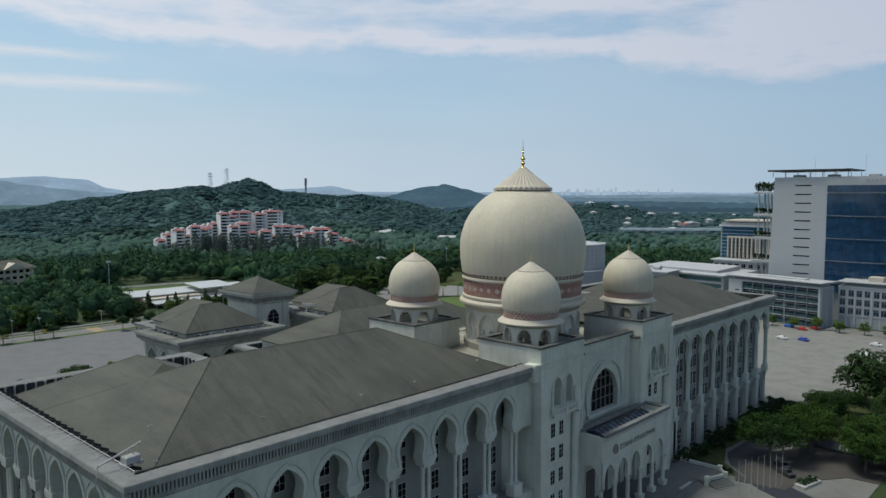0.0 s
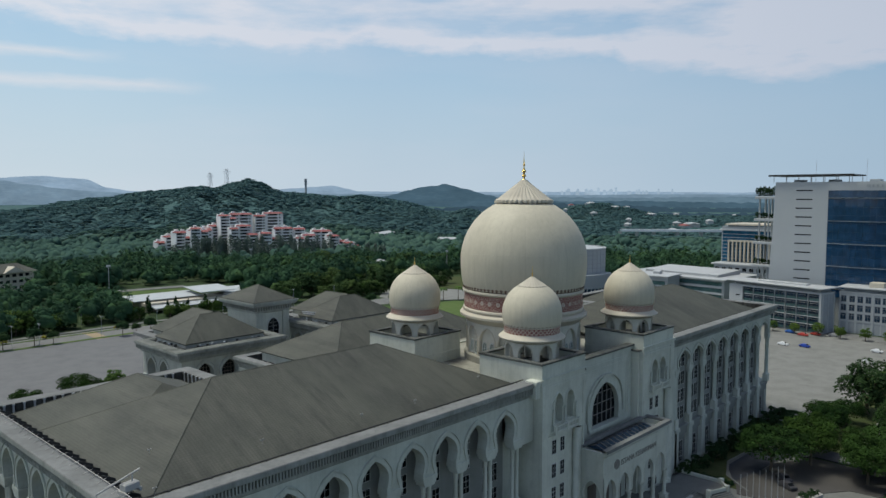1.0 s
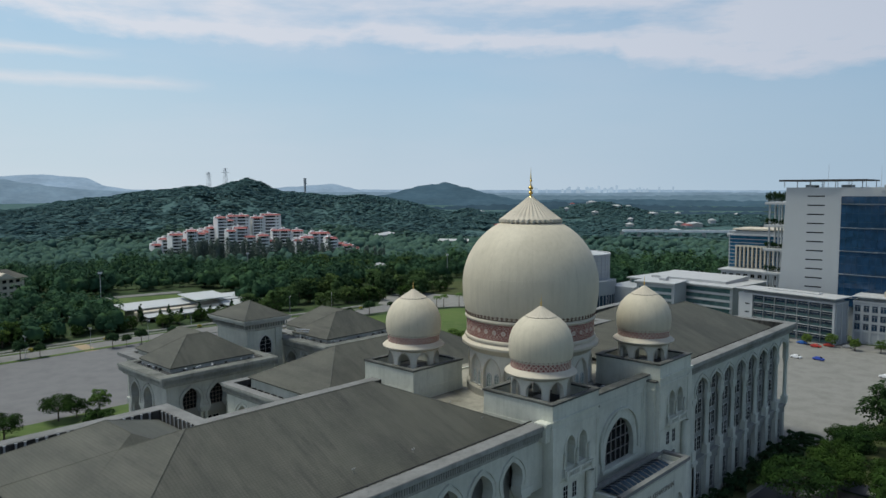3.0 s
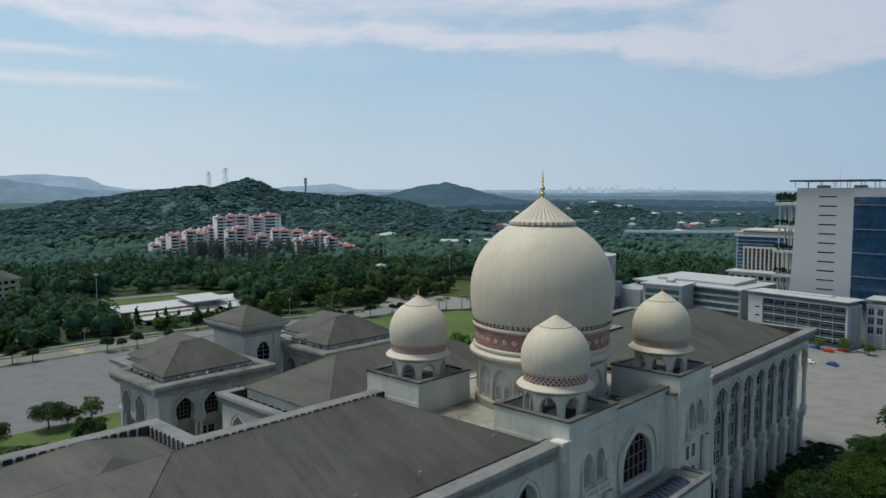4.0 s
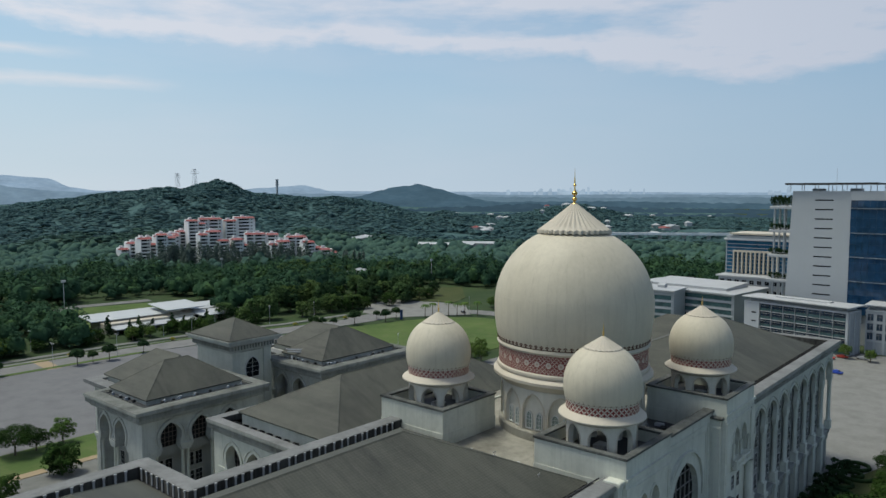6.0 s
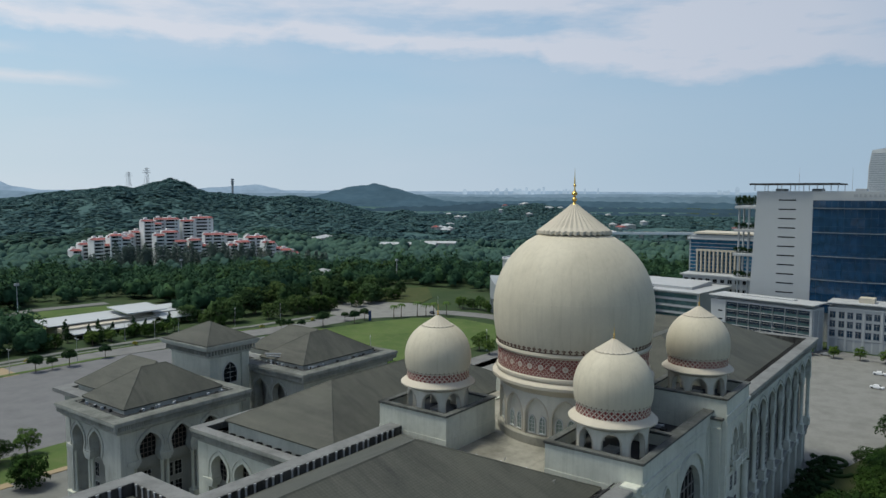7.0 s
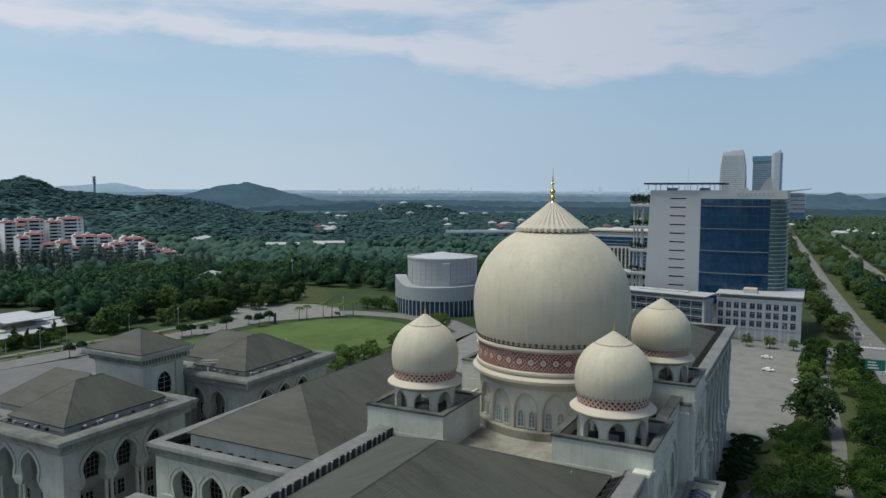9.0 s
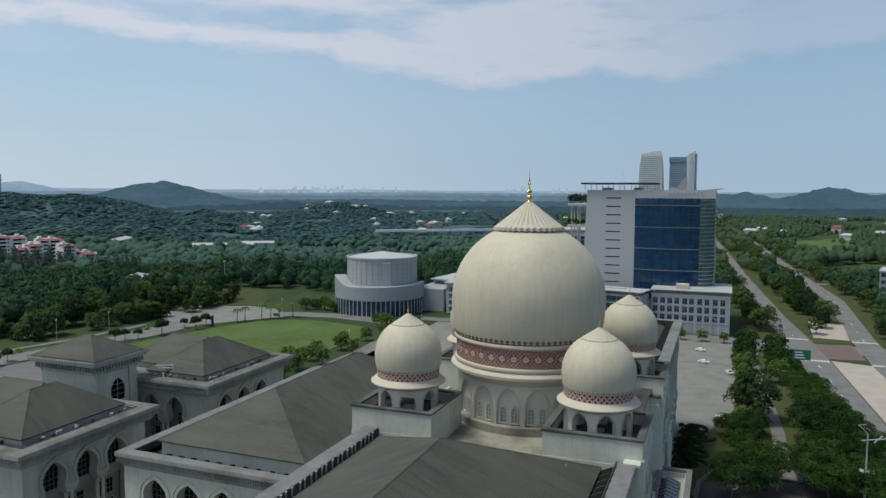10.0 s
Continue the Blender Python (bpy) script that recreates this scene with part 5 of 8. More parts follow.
# ---- land ----
EYE = (-120.0, -60.0)            # middle of the flight, from which the far land is laid out in rings
RIDGE = [(30, 2), (38, 4), (40, 6), (41.6, 8), (43.0, 17), (45.2, 36), (47.0, 46), (48.8, 56), (50.6, 52), (52.8, 58), (54.9, 62), (55.8, 70), (56.6, 84), (57.5, 91), (59.1, 79), (60.0, 72), (61.2, 75), (63.2, 68), (65.2, 63), (67.1, 52), (68.9, 49), (70.7, 40), (72.5, 27), (75, 21), (78, 18), (84, 12), (95, 6)]


def ridge_height(az):
    if az <= RIDGE[0][0]:
        return 2.0
    for (a0, h0), (a1, h1) in zip(RIDGE, RIDGE[1:]):
        if a0 <= az < a1:
            t = (az - a0) / (a1 - a0)
            return h0 + (h1 - h0) * t
    return RIDGE[-1][1]


def ease(t):
    t = min(1.0, max(0.0, t))
    return t * t * (3 - 2 * t)


def land(x, y):
    """Height of the ground."""
    dx, dy = x - EYE[0], y - EYE[1]
    d, az = math.hypot(dx, dy), math.degrees(math.atan2(dy, dx))
    wob = noise.noise(Vector((x * 0.004, y * 0.004, 0.3)))
    rise = (d - 700) / 950
    h = ridge_height(az + 0.3 * wob) * ease(rise) * (1 - 0.8 * ease((d - 1750) / 700))
    # spurs and gullies on the slopes
    spur = noise.noise(Vector((az * 0.42 + d * 0.0021, d * 0.0016, 3.1))) + 0.5 * noise.noise(Vector((x * 0.008, y * 0.008, 7.7)))
    h *= 1 + 0.75 * spur * max(0.0, 1 - ease(rise) ** 2) + 0.03 * wob
    # low wooded knoll in the middle distance and the southern hill
    h += 32 * math.exp(-(((d - 1950) / 330) ** 2 + ((az - 30.3) / 3.4) ** 2))
    h += 20 * math.exp(-(((d - 1500) / 260) ** 2 + ((az - 40.3) / 1.7) ** 2))
    return max(0.0, h - 1.0) if d > 600 else 0.0


def land_sheet():
    radii = [0, 60, 120, 180, 240, 300, 400, 500, 600, 680, 760, 840, 920, 1000, 1080, 1160, 1240, 1320, 1400, 1480, 1560, 1640, 1720, 1800, 1900, 2000, 2150, 2300, 2500, 2800, 3200, 3700, 4300, 4700]
    n = 288
    vs = [(EYE[0], EYE[1], -0.12)]
    for r in radii[1:]:
        for i in range(n):
            a = 2 * math.pi * i / n
            x, y = EYE[0] + r * math.cos(a), EYE[1] + r * math.sin(a)
            thick = 1.8 * ease((r - 950) / 130) if 18 < 360 * i / n < 100 else 0.0     # the closed crowns of the hill woods
            vs.append((x, y, land(x, y) + thick - 0.12))
    fs = [(0, 1 + i, 1 + (i + 1) % n) for i in range(n)]
    for k in range(len(radii) - 2):
        o, q = 1 + k * n, 1 + (k + 1) * n
        fs += [(o + i, q + i, q + (i + 1) % n, o + (i + 1) % n) for i in range(n)]
    me = bpy.data.meshes.new("ground")
    me.from_pydata(vs, [], fs)
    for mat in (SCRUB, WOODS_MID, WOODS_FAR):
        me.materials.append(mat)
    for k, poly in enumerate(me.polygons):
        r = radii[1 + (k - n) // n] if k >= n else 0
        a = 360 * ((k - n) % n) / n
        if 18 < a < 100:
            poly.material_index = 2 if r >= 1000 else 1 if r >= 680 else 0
    me.shade_smooth()
    return tagged(new("ground", me), "green wooded land reaching to the horizon", "ground", "", "structure")


land_sheet()


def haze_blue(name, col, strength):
    """Far backdrop land, haze of kilometres of air painted into its faint glow."""
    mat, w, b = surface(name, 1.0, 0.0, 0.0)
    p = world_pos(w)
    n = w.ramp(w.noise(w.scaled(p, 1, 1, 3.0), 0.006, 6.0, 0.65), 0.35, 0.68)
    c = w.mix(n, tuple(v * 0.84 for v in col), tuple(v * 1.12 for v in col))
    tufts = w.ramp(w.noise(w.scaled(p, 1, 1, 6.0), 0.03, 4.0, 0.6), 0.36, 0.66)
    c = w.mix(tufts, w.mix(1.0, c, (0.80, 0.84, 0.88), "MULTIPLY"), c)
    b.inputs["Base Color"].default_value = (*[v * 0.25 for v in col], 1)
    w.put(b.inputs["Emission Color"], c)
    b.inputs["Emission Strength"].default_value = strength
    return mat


def backdrop(name, dist, a0, a1, tops, mat, label, rough=2.0, step=0.25):
    """A far range of hills: a standing sheet on an arc, with an uneven crest."""
    vs, fs = [], []
    n = int((a1 - a0) / step)
    for i in range(n + 1):
        az = a0 + (a1 - a0) * i / n
        h = tops[-1][1]
        for (p, hp), (q, hq) in zip(tops, tops[1:]):
            if p <= az < q:
                t = ease((az - p) / (q - p))
                h = hp + (hq - hp) * t
                break
        h += rough * noise.noise(Vector((az * 1.7, dist * 0.01, 0))) + rough * 0.5 * noise.noise(Vector((az * 6.1, dist * 0.02, 1)))
        x, y = EYE[0] + dist * math.cos(radians(az)), EYE[1] + dist * math.sin(radians(az))
        vs += [(x, y, -20), (x, y, h)]
        if i:
            fs.append((2 * i - 2, 2 * i, 2 * i + 1, 2 * i - 1))
    me = bpy.data.meshes.new(name)
    me.from_pydata(vs, [], fs)
    me.materials.append(mat)
    return tagged(new(name, me), label, "hills", "", "structure")


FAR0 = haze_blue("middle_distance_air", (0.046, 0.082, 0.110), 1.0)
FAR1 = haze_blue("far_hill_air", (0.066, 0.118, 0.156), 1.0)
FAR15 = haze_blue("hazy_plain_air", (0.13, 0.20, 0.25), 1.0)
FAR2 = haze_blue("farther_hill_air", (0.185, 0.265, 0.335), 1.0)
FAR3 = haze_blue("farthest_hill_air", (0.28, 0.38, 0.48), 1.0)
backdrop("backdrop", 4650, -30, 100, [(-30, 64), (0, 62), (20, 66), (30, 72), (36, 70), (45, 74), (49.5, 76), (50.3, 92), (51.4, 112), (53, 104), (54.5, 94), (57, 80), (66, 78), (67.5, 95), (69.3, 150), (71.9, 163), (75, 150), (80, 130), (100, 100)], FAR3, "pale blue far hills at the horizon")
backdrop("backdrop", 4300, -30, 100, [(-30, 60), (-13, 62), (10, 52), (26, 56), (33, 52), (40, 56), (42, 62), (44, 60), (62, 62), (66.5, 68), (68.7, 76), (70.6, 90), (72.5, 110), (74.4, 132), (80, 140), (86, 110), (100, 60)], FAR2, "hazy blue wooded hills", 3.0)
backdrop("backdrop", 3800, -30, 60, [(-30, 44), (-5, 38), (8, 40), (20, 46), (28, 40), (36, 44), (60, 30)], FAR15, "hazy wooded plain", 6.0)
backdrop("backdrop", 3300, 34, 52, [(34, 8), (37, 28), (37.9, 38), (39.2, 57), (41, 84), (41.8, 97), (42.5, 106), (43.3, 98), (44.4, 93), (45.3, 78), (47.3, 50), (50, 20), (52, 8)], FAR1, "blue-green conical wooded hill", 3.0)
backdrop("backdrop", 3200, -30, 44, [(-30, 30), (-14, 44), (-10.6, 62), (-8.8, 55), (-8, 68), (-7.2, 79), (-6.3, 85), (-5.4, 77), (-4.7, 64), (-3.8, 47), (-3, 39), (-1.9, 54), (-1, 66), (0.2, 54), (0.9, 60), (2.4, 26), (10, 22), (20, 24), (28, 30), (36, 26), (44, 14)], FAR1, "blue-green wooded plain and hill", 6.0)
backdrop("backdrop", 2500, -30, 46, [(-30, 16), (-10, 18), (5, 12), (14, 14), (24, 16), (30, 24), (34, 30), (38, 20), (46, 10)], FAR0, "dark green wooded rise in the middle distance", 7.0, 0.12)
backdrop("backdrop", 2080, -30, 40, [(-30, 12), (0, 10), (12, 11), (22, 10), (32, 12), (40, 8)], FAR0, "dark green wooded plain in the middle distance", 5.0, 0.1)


def patch(name, pts, z, mat, label, category="ground", thick=0.10):
    """A flat area with a real edge, standing on the land."""
    return solid(name, Mesh().prism(pts, -0.3, z), mat, label, category, kind="structure")


def strip(name, line, width, z, mat, label, kind="structure"):
    m = Mesh()
    left, right = [], []
    for i, p in enumerate(line):
        p = Vector(p)
        a, b = Vector(line[max(0, i - 1)]), Vector(line[min(len(line) - 1, i + 1)])
        d = (b - a).normalized()
        n = Vector((-d.y, d.x)) * width / 2
        left.append(p + n)
        right.append(p - n)
    k = len(line)
    vs = [(*p, z) for p in left] + [(*p, z) for p in right] + [(*p, -0.3) for p in left] + [(*p, -0.3) for p in right]
    fs = []
    for i in range(k - 1):
        fs += [(i, k + i, k + i + 1, i + 1), (2 * k + i, i, i + 1, 2 * k + i + 1), (k + i, 3 * k + i, 3 * k + i + 1, k + i + 1)]
    return solid(name, m.add(vs, fs), mat, label, "road", kind=kind)


# palace grounds and lots
patch("pavement", [(-140, -60), (60, -60), (60, 128), (-140, 128)], 0.02, PAVE, "pale paving round the palace")
patch("ground", [(-300, 128), (60, 128), (60, 147), (-300, 147)], 0.10, GRASS, "grass verge with trees along the rear lot")
patch("pavement", [(-330, 147), (112, 147), (112, 222), (77, 231), (48, 238), (-330, 238)], 0.04, LOTBLUE, "wide grey asphalt rear lot")
patch("ground", [(-330, 238), (48, 238), (40, 241), (-330, 241)], 0.16, GRASS, "grass strip between lot and road")
strip("road", [(-420, 250), (20, 249.5), (48, 247.5), (75, 243), (90, 241), (124, 232), (160, 228), (200, 228)], 18, 0.06, ASPHALT, "grey road behind the lot")
patch("water", [(1120, 318), (1140, 262), (1742, 388), (1705, 462)], 0.3, WATER, "pale lake in the wooded plain", "water")
strip("pavement", [(-420, 263), (40, 263), (66, 260), (91, 256.5), (125, 248), (165, 245)], 4, 0.14, PAVE, "pale footway beside the rear road")
patch("ground", [(2, 237), (7.5, 237), (8.5, 257), (3, 257)], 0.085, EARTH, "ochre bare earth patch")
strip("pavement", [(-58, 127.0), (-40, 127.4)], 3.2, 0.16, EARTH, "ochre footway along the verge")
strip("pavement", [(-33, 127.4), (-20, 127.2)], 2.6, 0.16, EARTH, "ochre footway along the verge")
patch("ground", [(112, 221), (121, 218), (143, 214), (172, 207), (194, 198), (206, 184), (209, 172), (203, 140), (184, 126), (112, 128)], 0.14, GRASS, "mown lawn beside the palace")
strip("road", [(212, 214), (222, 192), (226, 165), (220, 132), (205, 114), (150, 109), (62, 112)], 13, 0.05, ASPHALT, "grey access road round the lawn")
patch("pavement", [(176, 219), (212, 192), (236, 215), (236, 232), (222, 268), (197, 262), (176, 243)], 0.075, LOT, "pale wide road junction")
patch("ground", [(223, 272), (241, 228), (262, 236), (302, 272), (262, 298)], 0.12, DIMGRASS, "rough green field beyond the junction")
patch("pavement", [(60, -17), (96, -34), (122, -38), (232, -40), (236, 40), (230, 108), (60, 108)], 0.05, LOT, "worn pale asphalt parking lot")
strip("road", [(236, -120), (238, -20), (240, 60), (236, 120)], 10, 0.07, ASPHALT, "side street behind the lot")
# boulevard running away from the camera
NEAR_WAY = [(-200, -92), (20, -80), (118, -73.5), (208, -69), (245, -66.5), (312, -60), (411, -53), (520, -45.5), (609, -40.5), (914, -22), (1800, 33)]
FAR_WAY = [(-200, -128), (20, -110), (118, -101), (204, -95), (261, -95), (394, -100), (498, -93), (914, -70), (1800, -16)]


def along(line, x):
    """The y of a way at x."""
    for (x0, y0), (x1, y1) in zip(line, line[1:]):
        if x <= x1:
            break
    return y0 + (y1 - y0) * (x - x0) / (x1 - x0)


patch("ground", [(246, -150), (420, -140), (900, -95), (900, 0), (620, -22), (420, -32), (346, -38), (246, -48)], 0.03, DIMGRASS, "rough grass verges along the boulevard")
strip("road", NEAR_WAY, 12, 0.05, ASPHALT, "grey boulevard carriageway")
strip("road", FAR_WAY, 10.5, 0.05, ASPHALT, "grey boulevard carriageway beyond the median")
strip("road", [(226, -160), (232, -112), (229, -80), (238, -20)], 16, 0.09, ASPHALT, "cross street at the junction")
patch("pavement", [(212, -89), (245, -88), (240, -72.6), (210, -75)], 0.13, BRICKRED, "red-brown paved crossing")
patch("pavement", [(20, -104), (118, -95), (203, -89.5), (207, -75.4), (118, -80), (20, -87)], 0.10, PINKPAVE, "pinkish paved median plaza")
patch("pavement", [(256, -89), (300, -92), (306, -76), (258, -74)], 0.10, PINKPAVE, "pale paved median beyond the junction")
strip("pavement", [(64, -49), (80, -48.4), (100, -48.8), (199, -45.2), (236, -48)], 3.6, 0.13, PAVE, "pale footway between the trees")
patch("ground", [(30, -24), (31, -38), (37, -31), (46, -27.7), (55, -28.5), (63, -31.5), (68, -40), (68, -72), (118, -67), (205, -62.5), (225, -60), (225, -40), (120, -37), (98, -31), (60, -20)], 0.09, DIMGRASS, "shaded lawn below the trees")
strip("road", [(24, -56), (30, -44), (36, -36.5), (44, -32), (54, -32.5), (62, -35.5), (67, -42), (66, -62)], 7, 0.11, WETROAD, "dark curved drive below the trees")
patch("pavement", [(28.3, -36.6), (35.2, -33.6), (44, -35.6), (52, -36.2), (62, -42), (62, -59.9), (47, -59.9), (46.5, -54), (41, -50), (34, -46.7), (30, -46.3)], 0.14, DRIVE, "brown-grey paved drive below the trees")
strip("kerb", [(31, -38), (37, -31), (46, -27.7), (55, -28.5), (63, -31.5), (70, -40)], 0.5, 0.25, PAVE, "pale kerb of the curved drive")

# dashes and crossings on the roads
for i in range(9):
    for x, y in ((251, -70.5), (205, -74.0), (252.5, -99.5), (204, -99.5)):
        solid("crossing_stripe", Mesh().box(-1.6, 1.6, -0.32, 0.32, 0.0, 0.012), LINE, "white painted crossing stripe on the road", "road marking", pose(x, y + i * 1.2, 0.142 if x > 206 else 0.12, 0, 0, 5), "crossing stripes")
for i in range(26):
    x = 40 + 22.0 * i
    if 200 < x < 256:
        continue
    for line in (NEAR_WAY, FAR_WAY):
        solid("lane_dash", Mesh().box(-2.2, 2.2, -0.12, 0.12, 0.0, 0.012), LINE, "white painted lane dash on the boulevard", "road marking", pose(x, along(line, x), 0.052, 0, 0, 4), "lane dashes")


# ---- trees ----
def leaf_cloud(rng, clumps, per, leaf, spread, lift=0.55):
    """Many small bent leaf sprays, gathered in clumps. clumps: (centre, radius)."""
    C = np.array([c for c, _ in clumps])
    R = np.array([r for _, r in clumps])
    idx = np.repeat(np.arange(len(clumps)), per)
    d = rng.normal(size=(len(idx), 3))
    d /= np.linalg.norm(d, axis=1)[:, None]
    d[:, 2] = np.where(d[:, 2] < -0.35, -d[:, 2], d[:, 2])
    rad = R[idx] * (0.72 + 0.34 * rng.random(len(idx)))
    P = C[idx] + d * rad[:, None] * np.array([1, 1, spread])
    nrm = d + np.array([0, 0, lift]) + rng.normal(size=d.shape) * 0.32
    nrm /= np.linalg.norm(nrm, axis=1)[:, None]
    t = np.cross(nrm, rng.normal(size=d.shape))
    t /= np.linalg.norm(t, axis=1)[:, None]
    b = np.cross(nrm, t)
    s = leaf * (0.6 + 0.8 * rng.random(len(idx)))[:, None]
    q = np.stack([P - t * s, P - b * s * 0.62 + nrm * s * 0.16, P + t * s, P + b * s * 0.62 + nrm * s * 0.16], 1)
    return q.reshape(-1, 3)


def quads_mesh(name, V, mat):
    n = len(V) // 4
    me = bpy.data.meshes.new(name)
    me.vertices.add(len(V))
    me.vertices.foreach_set("co", V.astype(np.float32).ravel())
    me.loops.add(4 * n)
    me.loops.foreach_set("vertex_index", np.arange(4 * n, dtype=np.int32))
    me.polygons.add(n)
    me.polygons.foreach_set("loop_start", np.arange(0, 4 * n, 4, dtype=np.int32))
    me.polygons.foreach_set("loop_total", np.full(n, 4, dtype=np.int32))
    me.update(calc_edges=True)
    if mat:
        me.materials.append(mat)
    return me


def crown_clumps(rng, h, r, flat, n, low=0.3):
    out = []
    for i in range(n):
        a = 2 * math.pi * (i * 0.618 + 0.1 * rng.random())
        t = (i + 0.5) / n
        z = low + (1 - low) * (1 - t)
        rr = r * math.sqrt(max(0.05, 1 - ((z - 0.5) / 0.62) ** 2)) * (0.55 + 0.4 * rng.random())
        c = (rr * math.cos(a), rr * math.sin(a), h * (1 - flat) + h * flat * z + rng.normal() * 0.05 * h)
        out.append((c, r * (0.26 + 0.16 * rng.random())))
    out.append(((0, 0, h * (1 - flat * 0.4)), r * 0.45))
    return out


def tree_kind(name, seed, h, r, flat, mat, n=26, per=62, leaf=0.42, low=0.15, spread=0.85):
    rng = np.random.default_rng(seed)
    clumps = crown_clumps(rng, h, r, flat, n, low)
    trunk = Mesh()
    base = h * (1 - flat) + 0.15 * h * flat
    rt = 0.035 * h
    trunk.lathe([(rt * 1.6, 0), (rt * 1.1, 0.5), (rt, base * 0.5), (rt * 0.8, base)], seg=8)
    for i in range(6):
        c = Vector(clumps[(i * 4) % n][0])
        k = len(trunk.v)
        a = Vector((0, 0, base * (0.72 + 0.05 * i)))
        trunk.lathe([(rt * 0.55, 0), (rt * 0.38, (c - a).length * 0.5), (rt * 0.12, (c - a).length)], seg=6)
        trunk.moved(Matrix.Translation(a) @ (c - a).to_track_quat("Z", "Y").to_matrix().to_4x4(), k)
    return trunk.data("trunk", TRUNK), quads_mesh("crown", leaf_cloud(rng, clumps, per, leaf, spread), mat)


def ball_tree(seed):
    """A clipped ball of leaves on a short stem."""
    rng = np.random.default_rng(seed)
    clumps = [((0.25 * rng.normal(), 0.25 * rng.normal(), 3.9), 2.1)] + [((1.25 * math.cos(a), 1.25 * math.sin(a), 3.8 + 0.7 * math.sin(2.3 * a)), 1.2) for a in (0.4, 1.7, 2.9, 4.1, 5.4)]
    trunk = Mesh().lathe([(0.2, 0), (0.14, 0.6), (0.12, 3.2)], seg=8)
    return trunk.data("trunk", TRUNK), quads_mesh("crown", leaf_cloud(rng, clumps, 260, 0.27, 0.95), LEAF_DARK)


def cone_tree(seed):
    """A small dense conical tree."""
    rng = np.random.default_rng(seed)
    clumps = [((0.25 * rng.normal(), 0.25 * rng.normal(), 1.4 + 0.95 * k), 1.75 - 0.24 * k) for k in range(7)]
    trunk = Mesh().lathe([(0.18, 0), (0.12, 1.2), (0.05, 5.5)], seg=8)
    return trunk.data("trunk", TRUNK), quads_mesh("crown", leaf_cloud(rng, clumps, 120, 0.27, 1.1), LEAF_DARK)


KINDS = {
    "cone": [cone_tree(81 + i) for i in range(2)],
    "rain": [tree_kind("rain", 11 + i, 10.6, 7.6, 0.58, LEAF, 40, 170, 0.29, 0.15, 0.62) for i in range(3)],
    "dark": [tree_kind("dark", 21 + i, 12.0, 5.6, 0.8, LEAF_DARK, 34, 120, 0.34) for i in range(2)],
    "light": [tree_kind("light", 31 + i, 9.0, 4.2, 0.75, LEAF_LIGHT, 26, 100, 0.31) for i in range(3)],
    "round": [ball_tree(41 + i) for i in range(2)],
    "bushy": [tree_kind("bushy", 51 + i, 8.0, 5.0, 0.86, LEAF, 28, 90, 0.36, 0.0) for i in range(3)],
    "avenue": [tree_kind("avenue", 71 + i, 9.5, 6.0, 0.68, LEAF_OLIVE, 20, 52, 0.50) for i in range(3)],
    "grove": [tree_kind("grove", 91 + i, 11.0, 5.4, 0.85, LEAF_GROVE, 30, 74, 0.44, 0.0) for i in range(3)],
    "shrub": [tree_kind("shrub", 61 + i, 2.2, 1.8, 0.98, LEAF_DARK, 12, 50, 0.24, 0.0) for i in range(2)],
}
TREE_TEXT = {
    "cone": ("small dark conical tree before the sports pavilion", "tree"),
    "rain": ("broad spreading green shade tree beside the drive", "tree"),
    "dark": ("dense dark green tree beside the parking lot", "tree"),
    "light": ("young light green street tree", "tree"),
    "round": ("small clipped round dark green tree", "tree"),
    "bushy": ("bushy green tree on the verge", "tree"),
    "avenue": ("spreading green avenue tree beside the boulevard", "tree"),
    "grove": ("yellow-green broad tree at the edge of the woods", "tree"),
    "shrub": ("low dark green clipped shrub", "shrub"),
}
tree_rng = random.Random(5)


def tree(kind, x, y, s=1.0, group="", z=None):
    k = tree_rng.randrange(len(KINDS[kind]))
    trunk, crown = KINDS[kind][k]
    s *= 0.88 + 0.24 * tree_rng.random()
    ob = thing("shrub" if kind == "shrub" else "tree", TREE_TEXT[kind][0], TREE_TEXT[kind][1], pose(x, y, land(x, y) if z is None else z, 0, 0, tree_rng.uniform(0, 360)) @ Matrix.Diagonal((s, s, s * (0.92 + 0.16 * tree_rng.random()), 1)), group)
    part("trunk", trunk, None, ob)
    part("crown", crown, None, ob)
    return ob


# shade trees in front of the east wing and along the boulevard
for x, y, s in ((75, -38, 0.62), (84, -40, 0.62), (92, -36, 0.55), (96, -41, 0.58), (67, -41, 0.62), (46.5, -37.5, 1.0), (57, -43, 0.85),
                (60, -54, 0.85), (72, -58, 0.9), (84, -58.5, 0.9), (96, -59, 0.9), (108, -60, 0.88), (120, -60, 0.85), (132, -60, 0.8), (144, -59, 0.75), (154, -58, 0.6),
                (53, -56, 0.8), (62, -62, 0.8), (76, -63, 0.8), (90, -64, 0.8), (104, -65, 0.75), (118, -64, 0.7), (44, -68, 0.8), (56, -69, 0.8), (70, -70, 0.75), (86, -71, 0.65)):
    tree("rain", x, y, s, "shade trees by the palace")
for x, y, s in ((111, -42.5, 1.12),):
    tree("dark", x, y, s, "dark trees by the lot")
for x, y, s in ((130, -40, 0.85), (140, -40.5, 0.8), (152, -41, 0.95), (164, -41, 1.0), (176, -41, 0.9), (190, -42, 1.1), (204, -42, 1.0), (216, -43, 1.0), (178, -53, 1.0), (196, -54, 1.1), (160, -53, 1.0), (186, -57, 1.0), (210, -54, 1.1), (170, -57, 0.9)):
    tree("light" if x < 170 else "bushy", x, y, s * 0.9, "street trees by the lot")
for i in range(9):
    tree("light", 228 + tree_rng.uniform(-2, 2), -34 + 9.5 * i, 0.52, "young trees along the side street")
